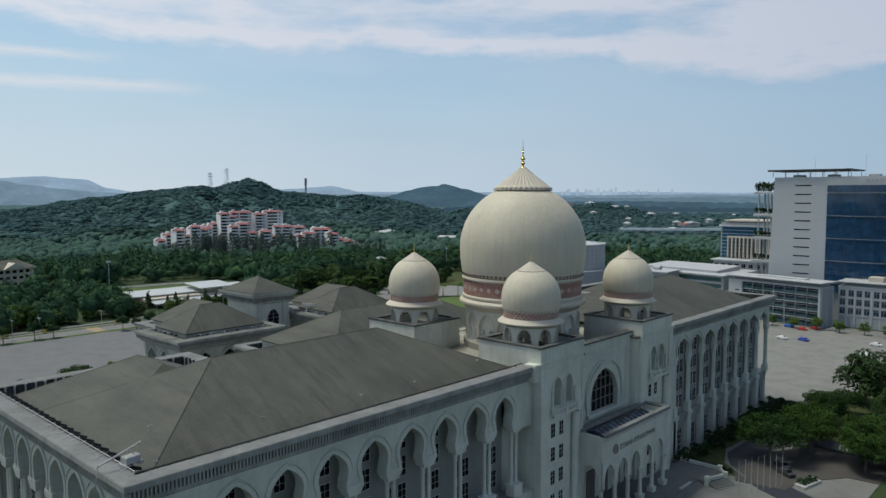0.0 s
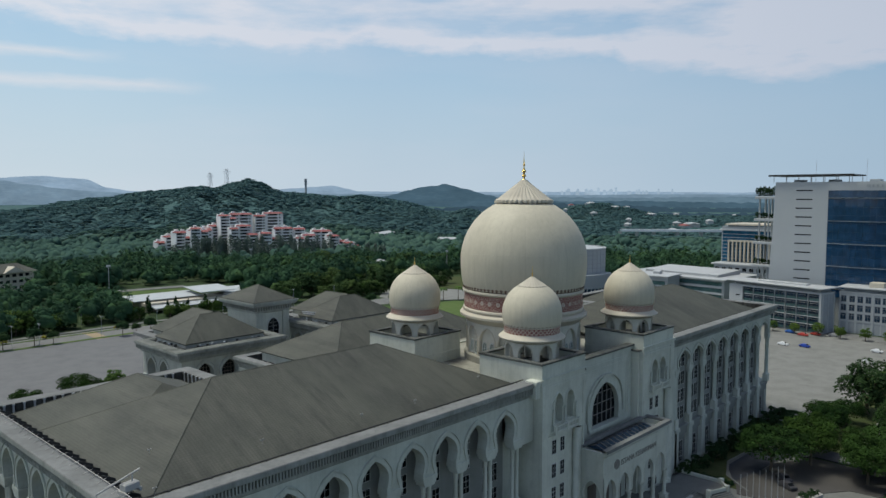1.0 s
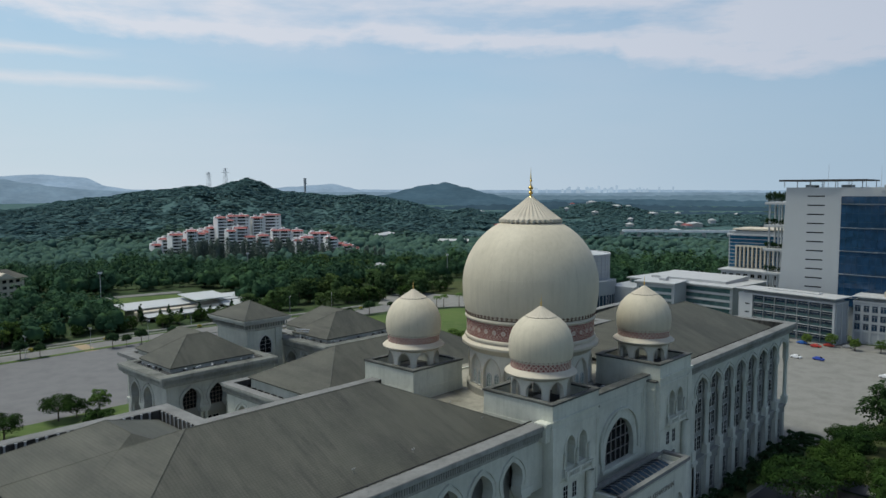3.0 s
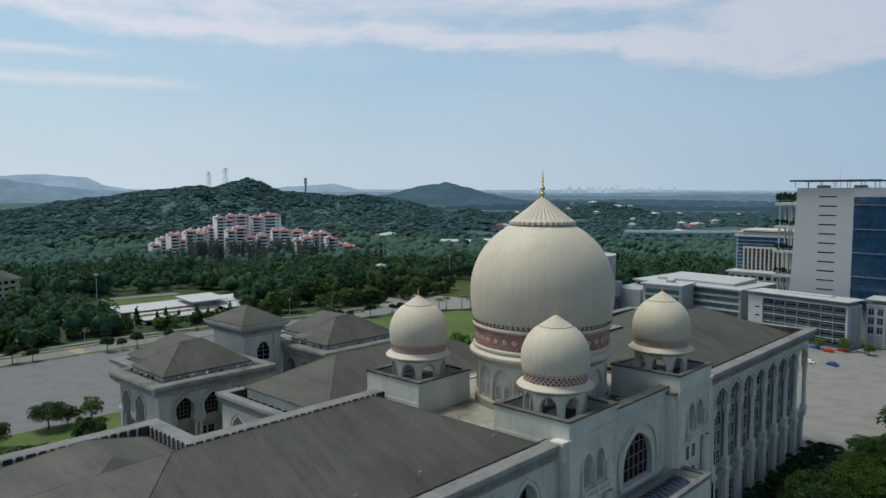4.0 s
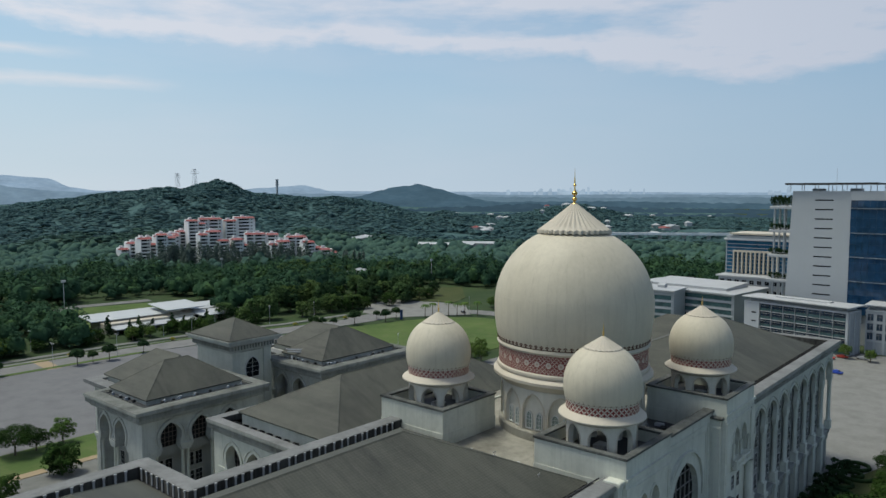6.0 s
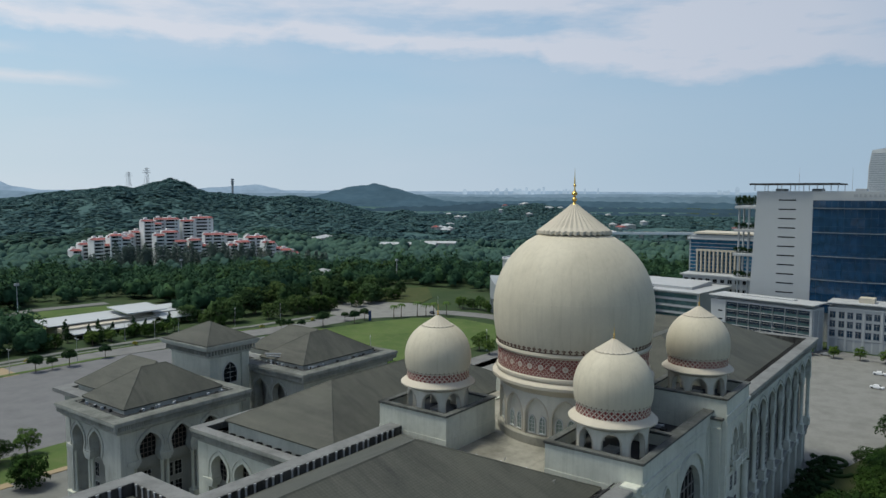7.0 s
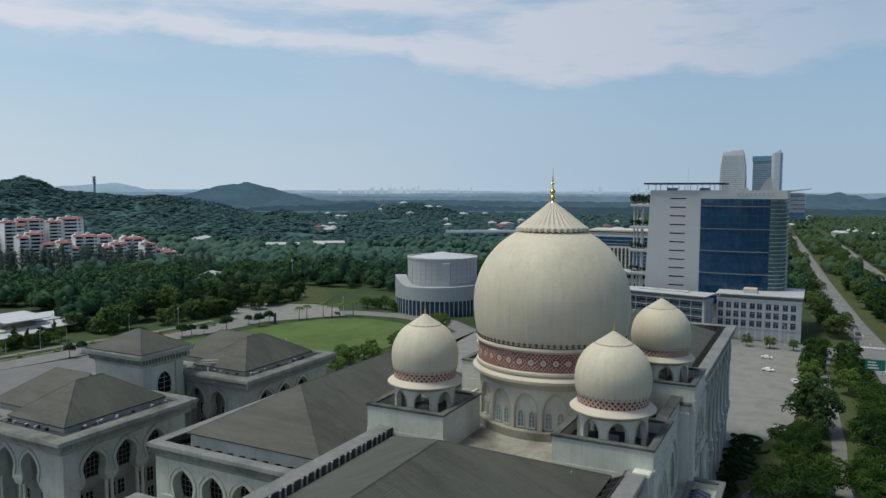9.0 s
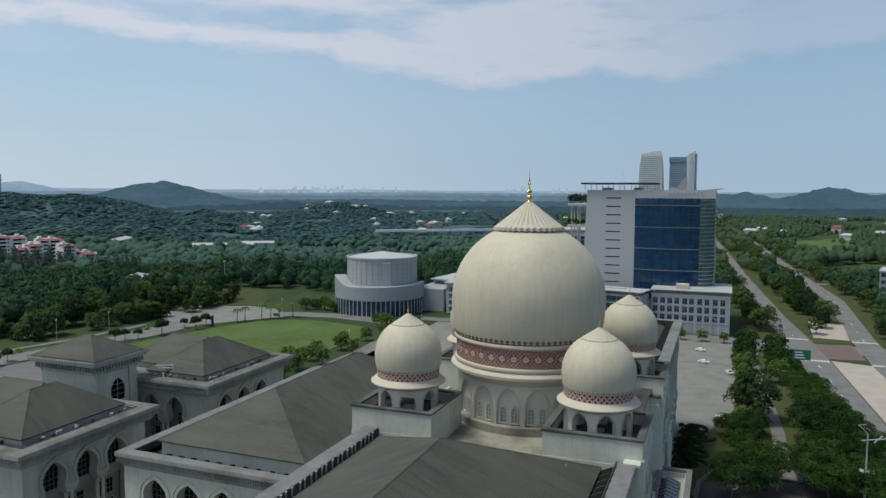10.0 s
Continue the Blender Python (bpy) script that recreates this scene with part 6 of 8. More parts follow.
for i in range(9):
    tree("shrub", 31.1 + 7.4 * i, -24.3 + tree_rng.uniform(-0.3, 0.3), 1.3, "shrubs at the foot of the wing")
ROUND_TREES = [(-15, 240.5, 0.95), (13, 236, 1.1), (19, 235.5, 1.0), (25.5, 235, 1.15), (42, 238.5, 0.95), (73, 234, 1.1), (81, 237, 0.85), (126, 226, 1.15), (131, 225, 1.1), (136, 222, 0.95), (147, 218, 1.3), (166, 221, 0.85), (164, 212, 1.15), (174, 214, 1.05)]
for x, y, s in ((39, 302, 1.1), (43, 304, 0.9), (51, 292, 1.2), (36, 290, 1.1), (65, 289, 1.1), (71, 286, 0.9), (76, 276, 1.2), (58, 284, 1.0), (47, 282, 1.1), (84, 279, 1.0), (30, 284, 1.0), (96, 277, 1.1)):
    tree("cone", x, y, s, "conical trees before the sports pavilion")
# verge trees behind the palace
for i, (x, y, k, s) in enumerate(((-58, 136, "rain", 0.62), (-41, 144.5, "rain", 0.62), (-36, 144, "rain", 0.55), (-28.9, 144.5, "light", 0.75), (-36.7, 129, "dark", 0.45), (-70, 136, "bushy", 1.0), (-80, 133, "light", 1.0), (-38, 122, "bushy", 0.8), (-60, 118, "light", 0.6), (-56, 110, "bushy", 0.8), (-92, 134, "bushy", 1.0), (-104, 132, "light", 1.0))):
    tree(k, x, y, s, "verge trees behind the palace")
for x, y, s in ROUND_TREES:
    tree("round", x, y, s, "clipped trees along the rear road")
for i in range(10):
    tree("round", -130 + 12.0 * i, 242, 1.2, "clipped trees along the rear road")
for i, (x, y) in enumerate(((118, 128), (128, 124), (138, 127), (150, 122), (160, 126), (172, 121), (112, 120), (146, 114), (184, 118), (196, 122), (206, 132), (124, 116), (100, 118), (92, 124), (84, 121), (176, 112))):
    tree("light", x, y, 0.62 if i % 3 else 0.85, "trees at the lawn's edge")
for i in range(12):
    tree("light" if i % 3 else "bushy", 240 + tree_rng.uniform(-3, 3), 142 + i * 5.2, 0.7, "hedge trees before the round hall")
for i in range(46):
    x, y = tree_rng.uniform(-90, 128), tree_rng.uniform(270, 278) + tree_rng.random() ** 2 * 14
    y -= 0.20 * max(0, x - 50)
    if 45 < x < 120 and y > 277:
        y -= 12
    tree("bushy" if i % 3 else "light", x, y, tree_rng.uniform(0.45, 0.7) if 20 < x < 130 else tree_rng.uniform(0.6, 1.0), "trees between the road and the sports field")
for i in range(64):
    x = tree_rng.uniform(112, 262)
    y = 262 - 0.16 * (x - 50) + 12 + tree_rng.random() * (28 + 0.34 * (x - 112))
    tree(("grove", "grove", "bushy", "grove", "dark")[i % 5], x, y, tree_rng.uniform(0.62, 1.1), "trees at the edge of the woods")
for i in range(26):
    x, y = tree_rng.uniform(225, 330), tree_rng.uniform(330, 430)
    tree("grove", x, y, tree_rng.uniform(0.9, 1.25), "trees at the edge of the woods")
# boulevard trees; those far down the road are one object
far_avenue = []
for i in range(74):
    x = 258 + i * 11.0
    y0, y1 = along(NEAR_WAY, x), along(FAR_WAY, x)
    gap = y0 - y1
    close = 9.5 if x < 420 else 7.0
    for y in (y0 + close + tree_rng.uniform(0, 8), y0 - close - 2 - tree_rng.uniform(0, max(0, gap - 26)), y1 - close - tree_rng.uniform(0, 12), y0 - gap * tree_rng.uniform(0.35, 0.7)):
        if (x < 310 and y1 < y < y0 - 8 and tree_rng.random() < 0.6) or tree_rng.random() < 0.16:
            continue
        kind = "avenue" if tree_rng.random() < 0.62 else "bushy" if tree_rng.random() < 0.6 else "dark"
        size = tree_rng.uniform(0.5, 1.15) * (0.8 if kind == "dark" else 1.0)
        tx = x + tree_rng.uniform(-7, 7)
        if tx < 480:
            tree(kind, tx, y, size, "boulevard trees")
        else:
            me = KINDS[kind][tree_rng.randrange(2)][1]
            V = np.empty(len(me.vertices) * 3, dtype=np.float32)
            me.vertices.foreach_get("co", V)
            a = tree_rng.uniform(0, 6.28)
            turn = np.array([[math.cos(a), -math.sin(a), 0], [math.sin(a), math.cos(a), 0], [0, 0, 1]]) * size
            far_avenue.append(V.reshape(-1, 3) @ turn.T + (tx, y, land(tx, y)))
tagged(new("avenue_trees", quads_mesh("avenue_trees", np.concatenate(far_avenue), LEAF_OLIVE)), "rows of green trees far down the boulevard", "trees", "", "stuff")


def blob_kind(seed, h, r, fine, high=0.46):
    """A lumpy low crown for woodland seen from afar: verts and triangles."""
    bm = bmesh.new()
    bmesh.ops.create_icosphere(bm, subdivisions=fine, radius=1.0)
    V = np.array([v.co[:] for v in bm.verts])
    T = np.array([[v.index for v in f.verts] for f in bm.faces])
    bm.free()
    T = T[V[T].mean(1)[:, 2] > -0.35]
    for i, v in enumerate(V):
        q = Vector(v) * 1.9 + Vector((seed * 7.3, 0, 0))
        V[i] = v * (1 + 0.40 * noise.noise(q) + 0.34 * noise.noise(q * 2.3) + 0.22 * noise.noise(q * 6.1))
    return V * (r, r, h * high) + (0, 0, h * 0.56), T


def tris_mesh(name, V, T, mat, smooth=False):
    n = len(T)
    me = bpy.data.meshes.new(name)
    me.vertices.add(len(V))
    me.vertices.foreach_set("co", V.astype(np.float32).ravel())
    me.loops.add(3 * n)
    me.loops.foreach_set("vertex_index", T.astype(np.int32).ravel())
    me.polygons.add(n)
    me.polygons.foreach_set("loop_start", np.arange(0, 3 * n, 3, dtype=np.int32))
    me.polygons.foreach_set("loop_total", np.full(n, 3, dtype=np.int32))
    me.update(calc_edges=True)
    me.materials.append(mat)
    if smooth:
        me.shade_smooth()
    return me


def woods():
    """Woodland out to the far hills: leaf-spray crowns near by, lumpy crowns farther off, each one object of stuff."""
    rng = np.random.default_rng(77)
    kind = [leaf_cloud(np.random.default_rng(300 + i), crown_clumps(np.random.default_rng(200 + i), 11, 4.6, 0.86, 14, 0.0), 17, 0.60, 0.9, 1.1) for i in range(6)]
    blobs = [blob_kind(i, 10.0, 4.2, 2, 0.40) for i in range(8)]
    small = [blob_kind(40 + i, 8.6, 4.5, 1, 0.09) for i in range(10)]
    near, lump_v, lump_t, base = [], [], [], 0
    far_v, far_t, far_base = [], [], 0
    mid_v, mid_t, mid_base = [], [], 0
    plain_v, plain_t, plain_base = [], [], 0
    bush = [blob_kind(60 + i, 9.0, 4.0, 1, 0.42) for i in range(8)]
    for count, d0, d1 in ((4000, 300, 640), (6500, 640, 830), (54000, 830, 2000)):
        for _ in range(count):
            az = rng.uniform(-16, 86)
            d = math.sqrt(rng.uniform(d0 * d0, d1 * d1))
            x, y = EYE[0] + d * math.cos(radians(az)), EYE[1] + d * math.sin(radians(az))
            if not wooded(x, y, d, az):
                continue
            z = land(x, y)
            s = (0.7 + 0.6 * rng.random()) * (1.2 if noise.noise(Vector((x * 0.01, y * 0.01, 8))) > 0.1 else 0.95)
            a = rng.uniform(0, 2 * math.pi)
            m = np.array([[math.cos(a), -math.sin(a), 0], [math.sin(a), math.cos(a), 0], [0, 0, 0.85 + 0.4 * rng.random()]]) * s
            V, T = (small if d > 900 else blobs)[rng.integers(8)]
            s *= 1.0 if d < 640 else 0.7 + 0.6 * rng.random()
            if d < 640:
                near.append(kind[rng.integers(6)] @ m.T + (x, y, z - 0.4))
                lump_v.append(V * (0.92, 0.92, 0.9) @ m.T + (x, y, z + 0.2))
                lump_t.append(T + base)
                base += len(V)
            elif az < 13:
                V, T = (blobs if d < 900 else bush)[rng.integers(8)]
                plain_v.append(V * (0.8, 0.8, 0.95) @ m.T + (x, y, z - 1.2))
                plain_t.append(T + plain_base)
                plain_base += len(V)
            elif d < 1000:
                mid_v.append(V @ m.T + (x, y, z - 1.2))
                mid_t.append(T + mid_base)
                mid_base += len(V)
            else:
                far_v.append(V @ m.T + (x, y, z - 2.1 + 1.2 * rng.random()))
                far_t.append(T + far_base)
                far_base += len(V)
    needle = [leaf_cloud(np.random.default_rng(500 + i), [((0.8 * math.sin(3.1 * k + i), 0.8 * math.cos(2.3 * k), 2 + 1.45 * k), 3.9 - 0.17 * k) for k in range(15)], 50, 0.62, 1.1, 1.0) for i in range(4)]
    tall = []
    for i in range(130):
        t = rng.random()
        x, y = 190 + 150 * t + rng.normal() * 7, 552 - 135 * t + rng.normal() * 12
        s = rng.uniform(0.7, 1.12) * (1.0 if 0.12 < t < 0.72 else 0.72)
        tall.append(needle[rng.integers(4)] * (s, s, s) + (x, y, land(x, y)))
    tagged(new("needle_trees", quads_mesh("needle_trees", np.concatenate(tall), CASUARINA)), "tall grey-green feathery trees before the apartments", "trees", "", "stuff")
    tagged(new("near_woods", quads_mesh("near_woods", np.concatenate(near), WOODS)), "mixed green tropical trees of the near woods", "woods", "", "stuff")
    tagged(new("near_thicket", tris_mesh("near_thicket", np.concatenate(lump_v), np.concatenate(lump_t), WOODS)), "dense green inner foliage of the near woods", "woods", "", "stuff")
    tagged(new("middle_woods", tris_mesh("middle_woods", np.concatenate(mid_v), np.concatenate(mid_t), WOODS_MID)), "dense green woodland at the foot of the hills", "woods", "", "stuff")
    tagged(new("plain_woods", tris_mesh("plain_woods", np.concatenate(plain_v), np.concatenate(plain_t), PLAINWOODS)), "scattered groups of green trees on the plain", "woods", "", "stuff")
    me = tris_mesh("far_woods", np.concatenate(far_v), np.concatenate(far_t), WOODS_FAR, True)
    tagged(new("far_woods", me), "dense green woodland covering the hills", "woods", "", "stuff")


def wooded(x, y, d, az):
    """Where trees grow: beyond the rear road, off the roads, fields and building plots."""
    edge = 268 - 0.20 * max(0, x - 50)
    if y < edge and x < 190 and az > 20:
        return False
    if x < 300 and y < min(edge, 262) and az > 12:
        return False
    if abs(x + 0.62 * y - 815) < 26 and 380 < y < 500 and d < 900 and x < 580:
        return False
    if 195 < y < 460 and -40 < x - (824 + (440 - y) * 0.72) < 14:
        return False
    if (30 < x < 118 and y < 300) or (42 < x < 140 and 300 <= y < 402 and y > 268 + 0.2 * (x - 30)):
        return False
    if (210 < x < 304 and 222 < y < 300) or (250 < x < 290 and 345 < y < 376):
        return False
    if 225 < x < 345 and -60 < y < 140:
        return False
    if 205 < x < 345 and 112 < y < 205:
        return False
    if 215 < x < 365 and 465 < y < 640 and d > 668:
        return False
    if 108 < x < 262 and y < 272 - 0.16 * (x - 50) + 30 + 0.34 * (x - 112):
        return False
    if -15 < x < 50 and 385 < y < 440:
        return False
    if abs(y - along(NEAR_WAY, x)) < (14 if x < 520 else 7) or abs(y - along(FAR_WAY, x)) < (13 if x < 520 else 7) or (x < 330 and -110 < y < -50):
        return False
    if 690 < x < 1110 and -98 - 0.10 * (x - 709) > y > -160 - 0.14 * (x - 734) and noise.noise(Vector((x * 0.03, y * 0.03, 4))) < 0.35:
        return False
    if 1340 < x < 1750 and -355 < y < -255:
        return False
    if az < 12:
        return noise.noise(Vector((x * 0.012, y * 0.012, 2))) > (0.02 if d < 900 else -0.12) and x > 250
    if d > 620 and az < 42 and noise.noise(Vector((x * 0.006, y * 0.006, 5))) < -0.42:
        return False
    return True


woods()


# ---- neighbouring buildings ----
def cells(parent, m, w, h, nx, ny, ww, wh, mat, name="window", z0=0.0, depth=0.12, frame=None):
    """A grid of windows on a wall face; m puts the face's lower left corner, x along it, y inwards."""
    me = once((name, ww, wh, mat.name, depth), lambda: Mesh().box(-ww / 2, ww / 2, -0.02, depth, 0, wh).data(name, mat))
    fr = once(("fr", ww, wh, frame.name), lambda: Mesh().box(-ww / 2 - 0.12, ww / 2 + 0.12, -0.16, 0.0, -0.14, 0.0).box(-ww / 2 - 0.12, ww / 2 + 0.12, -0.16, 0.0, wh, wh + 0.14).box(-0.04, 0.04, -0.08, 0.0, 0, wh).data("frame", frame)) if frame else None
    for j in range(ny):
        for i in range(nx):
            q = m @ pose(w * (i + 0.5) / nx, -0.02, z0 + (h - z0) * (j + 0.5) / ny - wh / 2)
            ob = part(name, me, None, parent, m=q)
            if fr:
                part("frame", fr, None, ob)


# tall office block: white leaning end wall, dark teal curtain wall, planted balconies, roof pergola
def office_block():
    t = thing("office_block", "tall white office block with dark teal glass and planted balconies", "building", pose(262, 0, 0))
    pts = [(0, 38.5, 0), (0, 11.0, 0), (38, 11.0, 0), (38, 38.5, 0)]
    top = [(0, 35.8, 70.2), (0, 11.0, 70.2), (38, 11.0, 70.2), (38, 35.8, 70.2)]
    part("end_wall", Mesh().add(pts + top, [(3, 2, 1, 0), (4, 5, 6, 7), (0, 1, 5, 4), (1, 2, 6, 5), (2, 3, 7, 6), (3, 0, 4, 7)]), WHITE, t, "plain white cladding with thin slits")
    slit = Mesh().box(-0.06, 0.1, -3.8, 3.8, -0.26, 0.26).data("slit", PANE)
    for k in range(12):
        part("slit", slit, None, t, m=pose(0, 22.0, 66.0 - 4.4 * k))
    # curtain wall, bowed a little outwards, in floors of panes
    def bow(y):
        return -1.9 * math.sin(math.pi * (11.0 - y) / 32.0)
    ny, nz = 12, 13
    zs = [14.0 + (66.0 - 14.0) * k / nz for k in range(nz + 1)]
    for j in range(ny):
        y0, y1 = 11.0 - 32.0 * j / ny, 11.0 - 32.0 * (j + 1) / ny
        x0, x1 = bow(y0), bow(y1)
        for k in range(nz):
            a, b = zs[k] + 0.03, zs[k + 1] - 0.03
            tilt = tree_rng.uniform(-0.012, 0.012)
            m = Mesh().add([(x0, y0 - 0.03, a), (x1, y1 + 0.03, a), (x1 + tilt, y1 + 0.03, b), (x0 + tilt, y0 - 0.03, b), (x0 + 0.1, y0 - 0.03, a), (x1 + 0.1, y1 + 0.03, a), (x1 + 0.1, y1 + 0.03, b), (x0 + 0.1, y0 - 0.03, b)],
                           [(0, 1, 2, 3), (4, 7, 6, 5), (0, 4, 5, 1), (3, 2, 6, 7), (0, 3, 7, 4), (1, 5, 6, 2)])
            part("pane", m, TEAL, t)
    part("core", Mesh().box(0.3, 38, -21.0, 11.0, 0, 66.0), GREYCLAD, t)
    for z in (18.2, 29.2, 40.2, 51.2, 62.4):
        part("glass_rib", Mesh().sweep([(bow(y) - 0.35, y) for y in [11.0 - 32 * i / 16 for i in range(17)]], [(0, z - 0.18), (0.3, z - 0.18), (0.3, z + 0.18), (0, z + 0.18)]), WHITE, t)
    part("crown_wall", Mesh().box(-0.6, 38, -28.2, 11.0, 66.0, 70.2), WHITE, t)
    for i, wd in enumerate((1.6, 0.8, 1.0, 0.8, 1.0, 0.8, 1.1, 0.7, 0.9)):
        part("sign_bar", Mesh().box(-0.75, -0.62, -0.5 * wd, 0.5 * wd, -0.6, 0.6), GREYCLAD, t, m=pose(0, -6.5 - 1.9 * i, 68.2))
    # rounded louvred corner
    arc = [(0.5 + 9 * (1 - math.cos(radians(a))), -21.0 - 7.0 * math.sin(radians(a))) for a in range(0, 91, 10)]
    part("corner_glass", Mesh().sweep(arc, [(0, 12.0), (0, 66.0)]), GREENGL, t)
    part("side_wall", Mesh().box(9.5, 38, -28.0, -21.0, 0, 66.0), GREENGL, t)
    for k in range(27):
        z = 13.0 + 2.0 * k
        part("louvre", Mesh().sweep(arc + [(30, -28.0)], [(0.0, z), (-0.75, z), (-0.75, z + 0.2), (0.0, z + 0.2)]), WHITE, t)
    # balconies on the north end
    for k, z in enumerate((14.0, 26.5, 38.5, 50.5, 62.0)):
        off = 1.3 - 0.5 * k
        part("balcony", Mesh().box(1, 26, 35.0, 46.6 + off * 0.5, z - 0.3, z + 1.0, 0.15), LIGHTROOF, t)
        part("handrail", Mesh().box(1.1, 1.2, 35.5, 46.4, z + 1.9, z + 2.0).box(1.1, 26, 46.3, 46.4, z + 1.9, z + 2.0), METAL, t)
        part("recess", Mesh().box(6, 26, 34.5, 36.6, z + 1.1, min(z + 11.0, 69.5)), PANE, t)
        for x, y in ((3.5, 44.6), (3.5, 40.0), (12, 44.6), (22, 44.6)) if k < 4 else ():
            part("column", Mesh().lathe([(0.45, z + 1.1), (0.45, z + 12.0)], cx=x, cy=y, seg=10), WHITE, t)
        if k in (1, 2, 3, 4):
            trunk, crown = KINDS["shrub"][k % 2]
            for q in range(5):
                part("planting", crown, None, t, m=pose(3.6 + 0.5 * (q % 2), 37.5 + 2.0 * q, z + 1.0, 0, 0, 70 * q) @ Matrix.Diagonal((0.8, 0.8, 1.0 + (1.0 if k == 4 else 0.1 * q), 1)))
    # pergola on the roof
    part("pergola", Mesh().box(-0.5, 24, 0.5, 38.5, 73.2, 73.9).box(-1.6, -0.5, 0.0, 39, 73.1, 74.0), DARK, t, "flat dark metal roof pergola")
    for y in range(1, 39, 6):
        part("post", Mesh().lathe([(0.16, 70.2), (0.16, 73.2)], cx=0.8, cy=y, seg=8), METAL, t)
        part("post", Mesh().lathe([(0.16, 70.2), (0.16, 73.2)], cx=20, cy=y, seg=8), METAL, t)
    for y in (-10, 8, 24):
        part("roof_unit", Mesh().box(5, 11, y, y + 4.5, 70.2, 71.4, 0.1), GREYCLAD, t)
    for x, y in ((4, 18), (6, -4)):
        part("aerial", Mesh().lathe([(0.1, 70.2), (0.04, 81.0)], cx=x, cy=y, seg=6), METAL, t)
    # lower wing behind the balconies: blue glass storeys round a corner, cream fins, two roof slabs
    w = thing("office_wing", "blue glass office wing with cream fins behind the block", "building", pose(330, 56, 0))
    turn = [(24.0, 35.6), (3.5, 35.6), (1.7, 35.1), (0.5, 33.9), (0.0, 32.2), (0.0, -14.0)]
    part("glass", Mesh().sweep(turn, [(0, 22.0), (0, 41.4)]), BLUEGL, w)
    part("body", Mesh().box(0.6, 23.8, -14, 34.6, 0, 44.0), GREYCLAD, w)
    part("roof_slab", Mesh().sweep(turn, [(-1.2, 41.4), (-1.2, 42.3), (1.5, 42.3), (1.5, 41.4), (-1.2, 41.4)]), WHITE, w)
    part("upper_glass", Mesh().box(1.8, 23.5, -14, 31.2, 42.3, 44.6), BLUEGL, w)
    part("roof_slab", Mesh().box(-0.2, 25, -14, 32.2, 44.6, 45.6, 0.1), CREAM_TRIM, w)
    for k in range(8):
        part("ledge", Mesh().sweep(turn, [(-0.15, 23.6 + 2.2 * k), (-0.15, 23.95 + 2.2 * k), (0.05, 23.95 + 2.2 * k)]), GREYCLAD, w)
    part("fin_head", Mesh().box(-1.5, 0.0, 4.0, 30.0, 34.4, 35.5), CREAM_TRIM, w)
    for i in range(11):
        part("fin", once("wing_fin", lambda: Mesh().box(-1.5, 0.0, -0.42, 0.42, 22.0, 34.4).data("fin", CREAM_TRIM)), None, w, m=pose(0, 5.0 + 2.44 * i, 0))
    part("base_block", Mesh().box(-12, 20, -16, 34, 0, 20.8), GREYCLAD, w)
    part("roof_slab", Mesh().box(-13, 20, -16, 35.5, 20.8, 21.6, 0.1), LIGHTROOF, w)
    cells(w, pose(-12, 34, 0, 0, 0, -90), 50, 20.8, 12, 4, 2.3, 2.2, PANE, frame=WHITE)


office_block()


